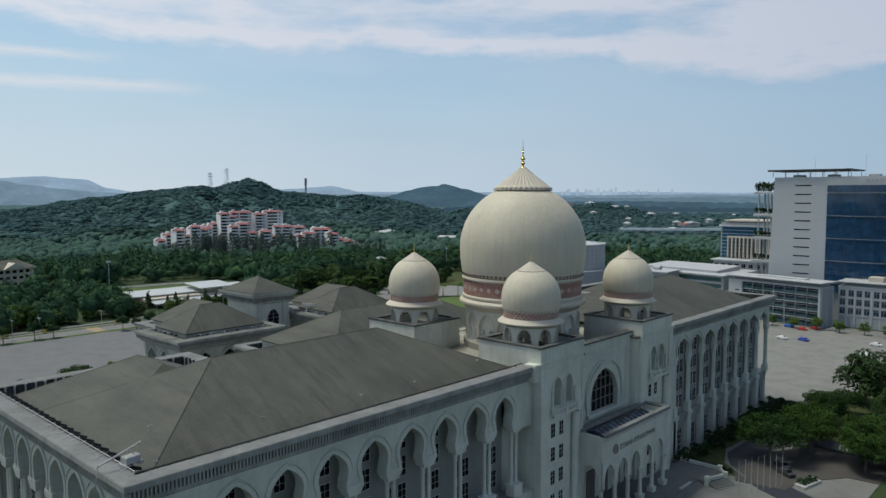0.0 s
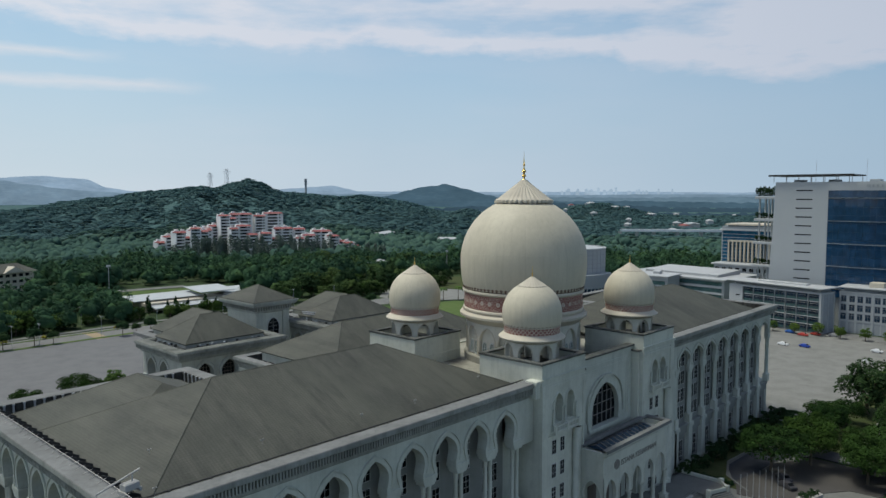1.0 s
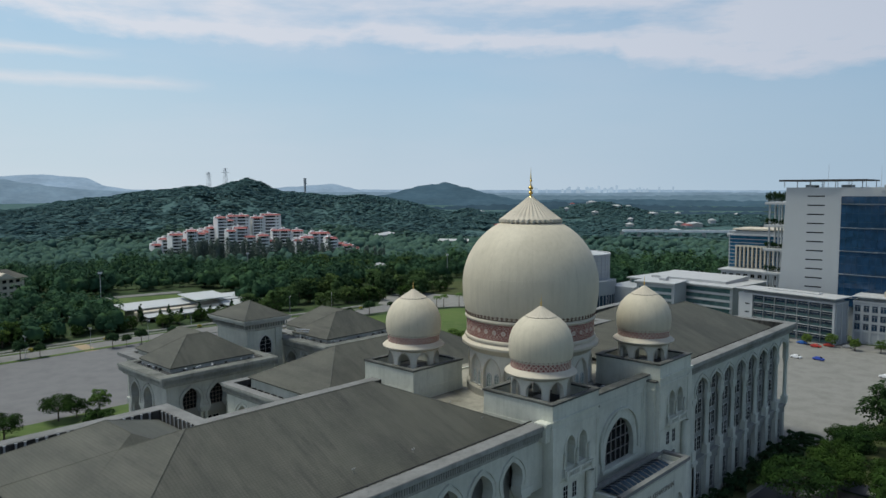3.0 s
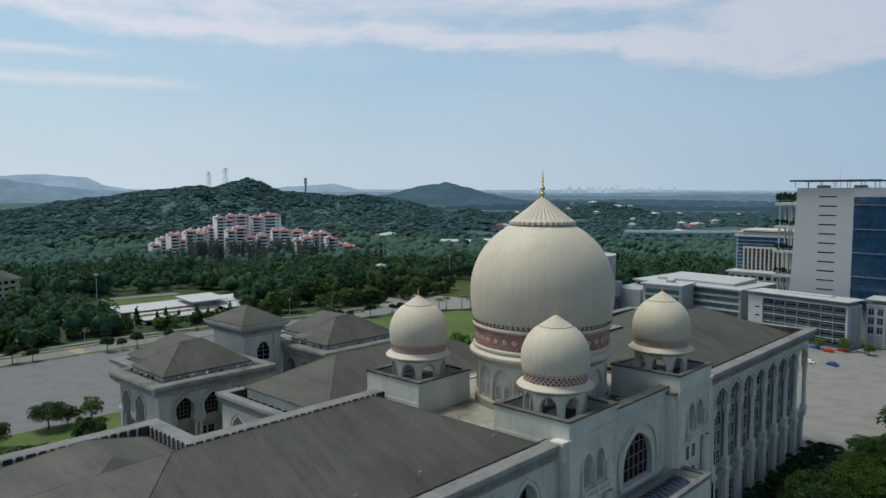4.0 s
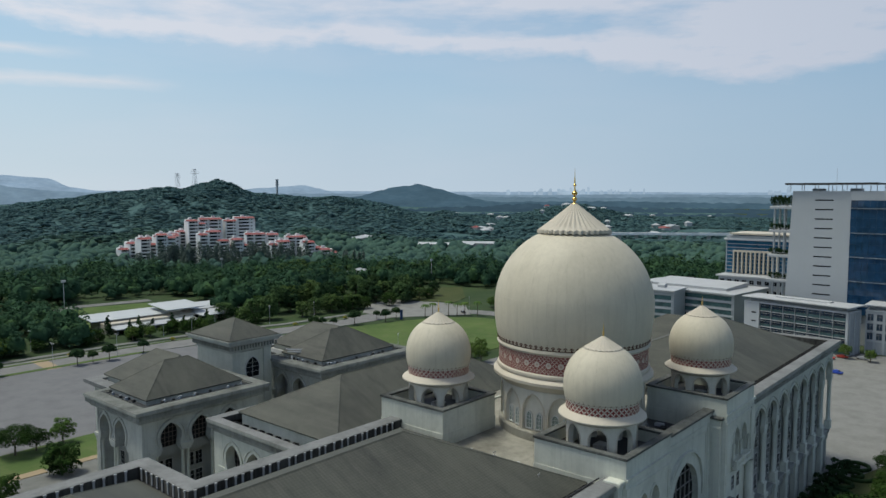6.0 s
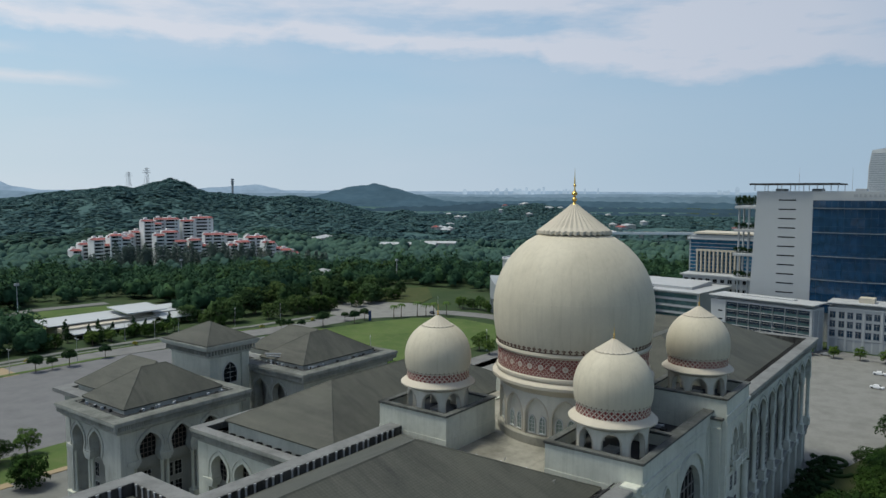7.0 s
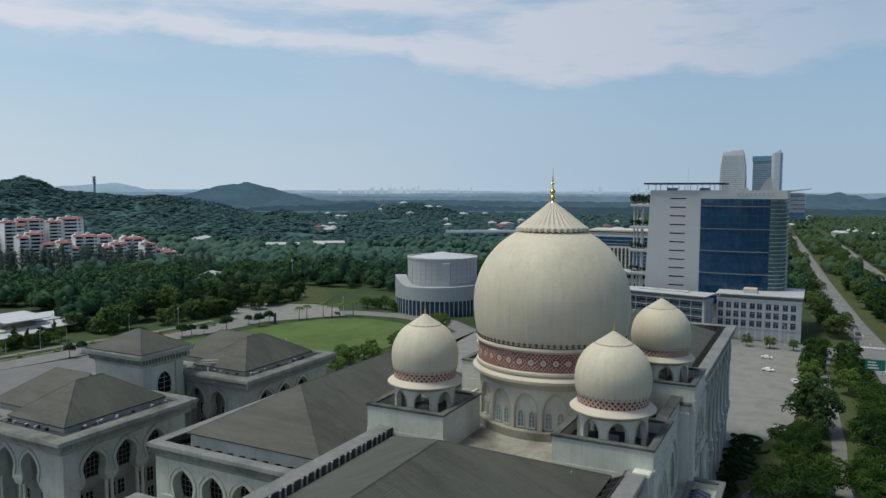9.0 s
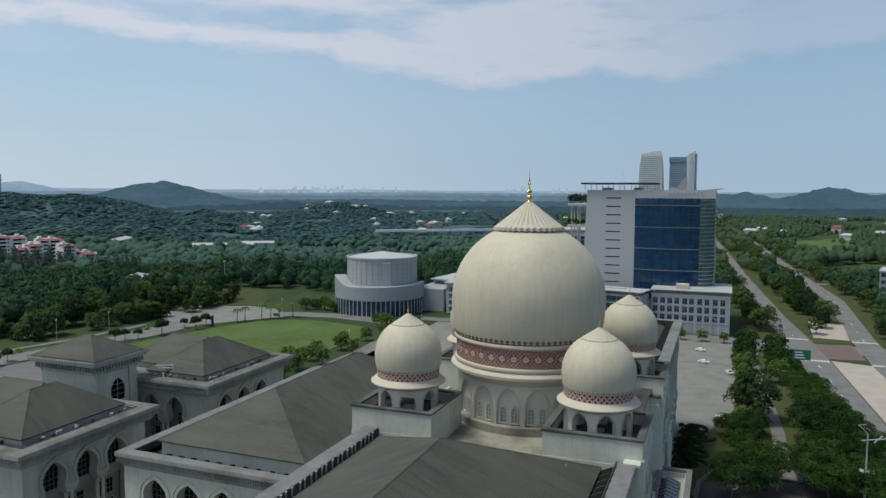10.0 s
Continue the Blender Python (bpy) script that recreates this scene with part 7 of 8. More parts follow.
def low_office():
    """Five-storey office: white gable, deep glazed bays between fins, recessed attic and wide roof slab."""
    t = thing("low_office", "five-storey white office with green glass bays and a flat roof", "building", pose(241.5, 49.5, 0, 0, 0, -11.5))
    L, D, H = 46.4, 12.0, 18.3
    part("wall", Mesh().box(0.9, D, -L, 0, 0, H), GREYCLAD, t)
    part("gable", Mesh().box(-0.2, D, -7.0, 0.25, 3.0, H), WHITE, t, "plain white end bay")
    part("gable", Mesh().box(-0.2, 1.2, -L, -L + 1.0, 0, H), WHITE, t)
    part("cornice", Mesh().box(-0.3, D, -L - 0.1, 0.3, H, H + 0.75, 0.06), WHITE, t)
    part("attic", Mesh().box(2.2, D - 1, -L + 1.5, -1.5, H + 0.7, H + 2.5), GREYCLAD, t, "recessed grey attic storey")
    part("roof_slab", Mesh().box(-1.6, D + 1, -L - 1.2, 1.0, H + 2.5, H + 2.9, 0.1), LIGHTROOF, t)
    part("roof_slab", Mesh().box(5, D - 3, -L + 10, -12, H + 2.9, H + 3.5, 0.15), LIGHTROOF, t)
    for k in range(3):
        part("pier", Mesh().box(-0.3, 0.3, -0.35, 0.0, 0, H), WHITE, t, m=pose(0.9 + (D - 1.8) * k / 2, -L, 0))
    for k in range(3):
        part("slit", Mesh().box(-0.28, -0.15, -5.6, -3.4, 0, 0.6), PANE, t, m=pose(0, 0, 5.5 + 4.0 * k))
    bays, bw = 7, (L - 8.0) / 7
    for i in range(bays + 1):
        part("fin", Mesh().box(0.1, 0.9, -0.1, 0.1, 0, H), GREYCLAD, t, m=pose(0, -7.0 - bw * i, 0))
    for k in range(5):
        z = 0.6 + 3.6 * k
        part("ledge", Mesh().box(-0.45, 0.9, -L + 1.0, -7.0, z + 3.38, z + 3.5), WHITE, t)
        part("sunshade", Mesh().box(-0.5, -0.1, -L + 1.0, -7.0, z + 2.5, z + 2.56), GREYCLAD, t)
        for i in range(bays):
            y0 = -7.0 - bw * i
            part("pane", once("lo_pane", lambda: Mesh().box(0.78, 0.92, -bw + 0.2, -0.2, 1.25, 3.3).data("pane", SKYGL)), None, t, m=pose(0, y0, z))
            part("spandrel", once("lo_span", lambda: Mesh().box(0.45, 0.92, -bw + 0.16, -0.16, 0.0, 1.2).data("spandrel", GREENGL)), None, t, m=pose(0, y0, z))
            for q in (1, 2):
                part("mullion", once("lo_mul", lambda: Mesh().box(0.6, 0.8, -0.05, 0.05, 1.2, 3.3).data("mullion", DARK)), None, t, m=pose(0, y0 - bw * q / 3, z))
    return t


low_office()


def grid_office():
    """White office: windows in pairs between broad piers, a recessed top storey under a wide roof."""
    t = thing("grid_office", "white four-storey office with paired blue windows and a flat roof", "building", pose(246, 0, 0))
    L, D, H = 36.3, 34.0, 18.6
    part("wall", Mesh().box(0, D, -L, 0, 0, H), WHITE, t)
    part("cornice", Mesh().box(-0.35, D, -L - 0.3, 0.3, H, H + 0.6, 0.05), WHITE, t)
    part("setback", Mesh().box(2.4, D, -L + 1, -1, H + 0.6, H + 2.3), GREYCLAD, t, "recessed grey top storey")
    part("roof_slab", Mesh().box(-0.8, D, -L - 0.8, 0.8, H + 2.3, H + 2.8, 0.1), LIGHTROOF, t)
    part("roof_unit", Mesh().box(4, 10, -17, -11, H + 2.8, H + 5.0, 0.1), CREAM_TRIM, t)
    glaze = once("go_pane", lambda: Mesh().box(-0.06, 0.1, -1.1, 1.1, -1.4, 1.4).data("pane", SKYGL))
    rim = once("go_rim", lambda: Mesh().box(-0.2, 0.0, -1.25, 1.25, -1.55, -1.4).box(-0.2, 0.0, -1.25, 1.25, 1.4, 1.55).box(-0.14, 0.0, -0.05, 0.05, -1.4, 1.4).box(-0.14, 0.0, -1.1, 1.1, 0.55, 0.63).data("frame", GREYCLAD))
    gate = once("go_gate", lambda: Mesh().box(-0.05, 0.12, -1.25, 1.25, 0.2, 5.2).data("opening", GREYCLAD))
    for y in (-1.66, -5.15, -8.52, -11.81, -15.59, -18.68, -22.55, -25.85, -29.61, -33.0):
        for z in (7.7, 11.8, 15.9):
            pane = part("window", glaze, None, t, m=pose(0, y, z))
            part("frame", rim, None, pane)
        part("opening", gate, None, t, m=pose(0, y, 0))
    for y in (-0.2, -6.9, -13.7, -20.6, -27.7, -34.6):
        part("pier", Mesh().box(-0.35, 0.0, y - 0.35, y + 0.35, 0, H), WHITE, t)
    for z in (5.6, 9.75, 13.85):
        part("ledge", Mesh().box(-0.22, 0.0, -L, 0, z - 0.15, z + 0.15), WHITE, t)


grid_office()


def rear_offices():
    """Low wide offices farther behind the street."""
    for x, y, L, D, H, turn, lab in ((283, 132, 66, 40, 15.5, -6, "wide low office with a pale roof and green windows"), (258, 114, 22, 18, 17.0, 4, "white office with curved banded balconies")):
        t = thing("low_office", lab, "building", pose(x, y, 0, 0, 0, turn))
        part("wall", Mesh().box(0, D, -L, 0, 0, H), WHITE, t)
        part("roof_slab", Mesh().box(-1.6, D + 1, -L - 1, 1, H, H + 0.8, 0.1), LIGHTROOF, t)
        part("roof_lantern", Mesh().add([(8, -L + 8, H + 0.8), (D - 6, -L + 8, H + 0.8), (D - 6, -10, H + 0.8), (8, -10, H + 0.8), (8, -L + 8, H + 2.2), (D - 6, -L + 8, H + 3.4), (D - 6, -10, H + 3.4), (8, -10, H + 2.2)],
                                        [(0, 1, 5, 4), (1, 2, 6, 5), (2, 3, 7, 6), (3, 0, 4, 7), (4, 5, 6, 7)]), LIGHTROOF, t)
        for k in range(4):
            part("window_band", Mesh().box(-0.15, 0.1, -L + 1.5, -1.5, 1.4 + 3.7 * k, 3.6 + 3.7 * k), GREENGL, t)
            part("ledge", Mesh().box(-0.7, 0.0, -L + 0.8, -0.8, 3.9 + 3.7 * k, 4.3 + 3.7 * k), WHITE, t)


rear_offices()


def boulevard_office():
    """Grey six-storey office beyond the boulevard."""
    t = thing("boulevard_office", "grey six-storey office with rows of blue windows beyond the boulevard", "building", pose(346, -116, 0, 0, 0, -14))
    L, D, H = 40.0, 24.0, 24.5
    part("wall", Mesh().box(0, D, -L, 0, 0, H), GREYCLAD, t)
    part("roof_slab", Mesh().box(-0.8, D + 0.8, -L - 0.8, 0.8, H, H + 0.7, 0.1), LIGHTROOF, t)
    cells(t, pose(0, 0, 0, 0, 0, -90), L, H, 12, 6, 2.2, 2.2, SKYGL, z0=1.0, frame=WHITE)
    for i in range(13):
        part("pilaster", Mesh().box(-0.35, 0.0, -0.25, 0.25, 0, H), LIGHTROOF, t, m=pose(0, -L * i / 12, 0))


boulevard_office()


def round_hall():
    """Grey drum hall on a spreading curved base with a tall glazed foot."""
    t = thing("round_hall", "round grey metal-clad hall with a pale conical roof", "building", pose(255, 153, 0))
    part("drum", Mesh().lathe([(20.2, 15), (20.2, 30.6), (20.6, 30.8), (20.6, 31.8), (19.6, 31.8), (19.6, 31.0)], seg=72), LIGHTROOF, t)
    part("roof", Mesh().lathe([(19.7, 31.1), (0.05, 34.4)], seg=72), WHITE, t, "pale shallow conical roof")
    for k in range(5):
        part("panel_joint", Mesh().lathe([(20.24, 17.5 + 2.6 * k), (20.32, 17.6 + 2.6 * k), (20.24, 17.75 + 2.6 * k)], seg=72), GREYCLAD, t)
    for i in range(36):
        part("panel_joint", once("hall_joint", lambda: Mesh().box(20.15, 20.34, -0.12, 0.12, 16, 30.5).data("panel_joint", GREYCLAD)), None, t, m=pose(0, 0, 0, 0, 0, 10 * i))
    part("blade", Mesh().box(20.2, 21.2, -2.1, 2.1, 13, 29.4, 0.2), WHITE, t, m=pose(0, 0, 0, 0, 0, 213))
    # base: arc wall whose rim falls towards the south
    vs, fs = [], []
    n = 30
    for i in range(n + 1):
        a = radians(118 + 170 * i / n)
        r = 27.5 - 3.0 * i / n
        zt = 21.0 - 5.5 * ease(i / 8.0) + 1.5 * (i / n)
        for rr, z in ((r, 8.6), (r, zt), (r - 6.5, zt), (r - 6.5, 8.6)):
            vs.append((rr * math.cos(a), rr * math.sin(a), z))
        if i:
            o = 4 * i
            fs += [(o - 4 + q, o + q, o + (q + 1) % 4, o - 4 + (q + 1) % 4) for q in range(4)]
    m = Mesh().add(vs, fs + [(0, 1, 2, 3), tuple(range(4 * n, 4 * n + 4))])
    m.smooth = True
    part("base_wall", m, GREYCLAD, t, "grey metal cladding")
    for i in range(28):
        a = 120 + 168 * i / 28
        r = 27.2 - 3.0 * (i + 0.5) / 28
        part("pane", once("hall_pane", lambda: Mesh().box(-0.1, 0.0, -1.2, 1.2, 0.3, 8.6).data("pane", SKYGL)), None, t, m=pose(0, 0, 0, 0, 0, a + 3) @ pose(r, 0, 0))
        part("mullion", once("hall_mull", lambda: Mesh().box(-0.3, 0.25, -0.18, 0.18, 0, 8.6).data("mullion", WHITE)), None, t, m=pose(0, 0, 0, 0, 0, a) @ pose(r, 0, 0))
    part("annex", Mesh().box(6, 34, -36, -18, 0, 13.0, 0.2), GREYCLAD, t)


round_hall()


def grandstand():
    """Long low sports hall with three white oversailing roofs."""
    t = thing("grandstand", "long low sports pavilion with white sheet roofs", "building", pose(88, 300, 0, 0, 0, -2))
    part("wall", Mesh().box(-38, 38, -9, 9, 0, 4.6), CREAM_TRIM, t)
    for x0, x1, z, y0, y1 in ((-42, -2, 6.2, -3, 15), (-6, 16, 8.6, -9, 13), (12, 46, 6.2, -3, 14), (-36, 8, 3.3, -17, -5), (10, 26, 4.6, -16, -4)):
        part("roof", Mesh().add([(x0, y0, z - 0.9), (x1, y0, z - 0.9), (x1, y1, z + 0.3), (x0, y1, z + 0.3), (x0, y0, z - 0.5), (x1, y0, z - 0.5), (x1, y1, z + 0.7), (x0, y1, z + 0.7)],
                                [(3, 2, 1, 0), (4, 5, 6, 7), (0, 1, 5, 4), (1, 2, 6, 5), (2, 3, 7, 6), (3, 0, 4, 7)]), WHITE, t, "white sheet roof")
    for i in range(15):
        part("window", Mesh().box(-1.6, 1.6, -0.08, 0.05, 1.2, 3.6), PANE, t, m=pose(-34 + 4.9 * i, -9.0, 0))
        part("post", Mesh().lathe([(0.14, 0), (0.14, 3.0)], cx=-35 + 3.2 * i, cy=-16.4, seg=6), WHITE, t)


grandstand()
patch("ground", [(42, 304), (53, 304), (58, 322), (92, 345), (130, 348), (116, 372), (80, 384), (56, 376), (45, 345)], 0.12, GRASS, "bright green playing field")
strip("pavement", [(54, 380), (78, 391), (120, 384)], 10, 0.10, ASPHALT, "pale path by the playing field")


def apartment(x, y, w, h):
    """A white apartment block with balconies and a red gabled roof, facing the palace."""
    turn = math.degrees(math.atan2(y + 70, x + 120)) + 90 + 12 + 9 * math.sin(x * 1.7)
    d = 14.0
    g = land(x, y)
    t = thing("apartment_block", "white apartment block with balconies and red tiled roofs", "building", pose(x, y, g - 0.5, 0, 0, turn - 180), "apartment blocks")
    h = h - g - 2.5
    rng = random.Random(int(x * 31 + y))
    cuts = [(-0.5, -0.12, rng.choice((-5.5, -2.8, 0.0)), 0.0), (-0.12, 0.5, 0.0, -1.6)] if w > 18 else [(-0.5, 0.06, 0.0, -1.2), (0.06, 0.5, rng.choice((-3.0, -5.8)), 0.0)]
    for u0, u1, dz, dy in cuts:
        x0, x1, top = u0 * w, u1 * w, h + dz
        m = (x0 + x1) / 2
        seg = part("wing", Mesh().box(x0, x1, dy, d, 0, top).box(x0 - 0.15, x0 + 0.5, dy - 0.7, dy + 0.5, 0, top - 1.0).box(x1 - 0.5, x1 + 0.15, dy - 0.7, dy + 0.5, 0, top - 1.0), APT, t)
        part("roof", Mesh().add([(x0 - 0.4, dy - 1.2, top - 0.3), (x1 + 0.4, dy - 1.2, top - 0.3), (x1 + 0.4, d * 0.62, top - 0.3), (x0 - 0.4, d * 0.62, top - 0.3), (x0 + 0.4, d * 0.30, top + 1.3), (x1 - 0.4, d * 0.30, top + 1.3)],
                                [(0, 1, 5, 4), (2, 3, 4, 5), (1, 2, 5), (3, 0, 4), (3, 2, 1, 0)]), REDTILE, seg, "red tiled roof")
        part("parapet", Mesh().box(x0 + 0.4, x1 - 0.4, d * 0.66, d - 0.4, top, top + 1.3, 0.1).box(m - 1.5, m + 1.5, d * 0.62, d * 0.9, top + 1.3, top + 3.0, 0.1), APT, seg)
        n = max(3, int(top / 3.1))
        for k in range(n):
            z = top * k / n
            part("opening", Mesh().box(m - 0.40 * (x1 - x0), m + 0.18 * (x1 - x0), dy - 0.1, dy + 0.05, z + 1.0, z + 2.6), PANE, seg)
            part("balcony", Mesh().box(m - 0.42 * (x1 - x0), m + 0.20 * (x1 - x0), dy - 1.7, dy, z - 0.05, z + 0.75), APT, seg)
            part("window", Mesh().box(-0.8, 0.8, -0.12, 0.05, z + 1.2, z + 2.4), PANE, seg, m=pose(m + 0.32 * (x1 - x0), dy, 0))


for x, y, w, h in ((248, 621, 17, 27), (249, 597, 22, 30), (267, 604, 21, 33.5), (275, 588, 17, 44.5), (294, 594, 22, 45.5), (275, 564, 20, 34.5), (285, 550, 17, 26), (296, 543, 17, 27), (323, 586, 30, 46), (316, 548, 19, 31), (335, 553, 19, 29.5),
                   (323, 518, 19, 24.5), (345, 520, 19, 28), (341, 490, 18, 24.5), (349, 476, 16, 17.5), (223, 618, 20, 23.5), (230, 598, 16, 28.5), (239, 582, 17, 32.5)):
    apartment(x, y, w, h)


def villa():
    t = thing("school_building", "cream three-storey house with a grey hipped roof among trees", "building", pose(12, 412, 0, 0, 0, 12))
    part("wall", Mesh().box(-26, 22, 0, 16, 0, 15.5), CREAM_TRIM, t)
    part("roof", Mesh().add([(-28, -2, 15.5), (24, -2, 15.5), (24, 18, 15.5), (-28, 18, 15.5), (-20, 8, 20.5), (16, 8, 20.5)], [(0, 1, 5, 4), (1, 2, 5), (2, 3, 4, 5), (3, 0, 4), (3, 2, 1, 0)]), ROOF, t)
    part("gable", Mesh().add([(2, -3, 15.4), (16, -3, 15.4), (9, -3, 19.2), (2, 6, 15.4), (16, 6, 15.4), (9, 6, 19.2)], [(0, 1, 2), (0, 2, 5, 3), (1, 4, 5, 2)]), CREAM_TRIM, t)
    for k in range(4):
        for i in range(11):
            part("window", once("villa_w", lambda: Mesh().box(-1.2, 1.2, -0.1, 0.05, 0, 1.8).data("window", PANE)), None, t, m=pose(-23 + 4.1 * i, 0, 1.2 + 3.8 * k))


villa()

# low sheds in the woods, flyover, distant towers
for x, y, w, d, h in ((290, 372, 22, 12, 6), (520, 620, 60, 16, 7), (860, 690, 30, 20, 8), (1160, 480, 46, 20, 8)):
    t = thing("shed", "low white shed with a pale flat roof among the woods", "building", pose(x, y, land(x, y), 0, 0, 30), "sheds")
    part("wall", Mesh().box(-w / 2, w / 2, -d / 2, d / 2, 0, h), CONC, t)
    part("roof", Mesh().add([(-w / 2 - 1, -d / 2 - 1, h), (w / 2 + 1, -d / 2 - 1, h), (w / 2 + 1, d / 2 + 1, h), (-w / 2 - 1, d / 2 + 1, h), (-w / 2 - 1, 0, h + 2), (w / 2 + 1, 0, h + 2)], [(0, 1, 5, 4), (1, 2, 5), (2, 3, 4, 5), (3, 0, 4)]), LIGHTROOF, t)


def far_towers():
    t = thing("sail_tower", "pale ribbed office tower with one curved edge on the skyline", "skyscraper", pose(1567, 123, 0))
    edge = [(-26, 0), (-26, 60), (-25.5, 95), (-24, 125), (-20.5, 150), (-17, 158), (10, 154), (21, 152), (26, 120), (27, 60), (27, 0)]
    part("shaft", Mesh().add([(-10, y, z) for y, z in edge] + [(22, y, z) for y, z in edge], [tuple(range(11)), tuple(range(21, 10, -1))] + [(i, i + 11, i + 12, i + 1) for i in range(10)]), APT, t)
    for k in range(24):
        z = 44 + 4.4 * k
        part("ledge", Mesh().box(-10.6, -9.9, -24.5 + max(0, z - 95) * 0.09, 25 - max(0, z - 110) * 0.10, z, z + 0.7), GREYCLAD, t)
    part("curved_rib", Mesh().add([(-11.5, -2 - 22 * math.sin(radians(90 - 3.6 * k)) + dy, 60 + 98 * math.sin(radians(3.6 * k))) for k in range(25) for dy in (0, 2.2)], [(2 * k, 2 * k + 1, 2 * k + 3, 2 * k + 2) for k in range(24)]), APT, t)
    t = thing("twin_tower", "tall glass tower with white fin walls on the skyline", "skyscraper", pose(1572, 52, 0))
    part("shaft", Mesh().box(-10, 20, -6, 32, 0, 140).box(-11, 20, -6, 33, 138, 144), TOWERGL, t)
    part("crown", Mesh().box(-11.5, 20, -8, 33, 133, 143), TOWERGL, t)
    part("fin_wall", Mesh().add([(-14, -21, 0), (18, -21, 0), (18, -6, 0), (-14, -6, 0), (-14, -21, 157), (18, -21, 157), (18, -4, 147), (-14, -4, 147)], [(4, 5, 6, 7), (0, 1, 5, 4), (1, 2, 6, 5), (2, 3, 7, 6), (3, 0, 4, 7)]), APT, t)
    part("side_shaft", Mesh().box(-13.5, 18, -25, -21.2, 0, 150), TOWERGL, t)
    for k in range(30):
        part("ledge", Mesh().box(-14.3, -13.9, -20.5, -10.0, 50 + 3.4 * k, 50.5 + 3.4 * k), TOWERGL, t)
    part("curved_front", Mesh().add([(-16, 22 - 28 * (k / 10), 58) for k in range(11)] + [(-16, 22 - 28 * (k / 10), 58 + 42 * math.sin(radians(9 * k))) for k in range(11)], [(k, k + 1, k + 12, k + 11) for k in range(10)]), LIGHTROOF, t)
    for k in range(18):
        part("ledge", Mesh().box(-10.5, -10, -6, 32, 62 + 4.0 * k, 63.3 + 4.0 * k), LIGHTROOF, t)
    t = thing("winged_hall", "pale hall with an upswept roof on the skyline", "building", pose(1640, 14, 0))
    for k in range(9):
        part("storey", Mesh().box(-10, 20, -30 - 0.3 * k, 14 + 0.3 * k, 62.0 - 4.6 * k, 66.0 - 4.6 * k), TOWERGL if k % 2 else LIGHTROOF, t)
        part("ledge", Mesh().box(-12, 20, -34 + 0.3 * k, 17 - 0.3 * k, 61.4 - 4.6 * k, 62.0 - 4.6 * k), APT, t)
    part("base", Mesh().box(-9, 20, -31, 15, 0, 24), TOWERGL, t)
    part("roof", Mesh().add([(-14, -44, 76), (24, -44, 76), (24, 20, 69), (-14, 20, 69), (-14, -44, 74.5), (24, -44, 74.5), (24, 20, 65), (-14, 20, 65)], [(0, 1, 2, 3), (7, 6, 5, 4), (0, 4, 5, 1), (1, 5, 6, 2), (2, 6, 7, 3), (3, 7, 4, 0)]), LIGHTROOF, t)


far_towers()


def lattice_mast(x, y, z0, h, w, name, label, arms=()):
    t = thing(name, label, "mast", pose(x, y, z0))
    m = Mesh()
    for sx, sy in ((-1, -1), (1, -1), (1, 1), (-1, 1)):
        bar(m, (sx * w, sy * w, 0), (sx * w * 0.35, sy * w * 0.35, h), 0.3)
    n = 7
    for k in range(n):
        a, b = w * (1 - 0.65 * k / n), w * (1 - 0.65 * (k + 1) / n)
        za, zb = h * k / n, h * (k + 1) / n
        bar(m, (-a, -a, za), (b, -b, zb), 0.18)
        bar(m, (a, -a, za), (-b, -b, zb), 0.18)
    part("lattice", m, METAL, t)
    for z, r in arms:
        part("arm", bar(Mesh(), (-r * 0.7, r * 0.7, z), (r * 0.7, -r * 0.7, z), 0.35), METAL, t)


lattice_mast(744, 1388, 84, 36, 4, "pylon", "steel lattice power pylon on the wooded ridge", ((26, 9), (30, 8), (34, 6)))
lattice_mast(713, 1406, 80, 31, 4, "pylon", "steel lattice power pylon on the wooded ridge", ((22, 8), (26, 7), (29, 5)))
t = thing("antenna_mast", "square antenna mast on the wooded ridge", "mast", pose(891, 1292, 58))
part("shaft", Mesh().box(-1.6, 1.6, -1.6, 1.6, 0, 40), GREYCLAD, t)
for k in range(3):
    part("antenna_ring", Mesh().lathe([(3.4, 27 + 5 * k), (3.4, 30 + 5 * k), (1, 30 + 5 * k)], seg=10), GREYCLAD, t)


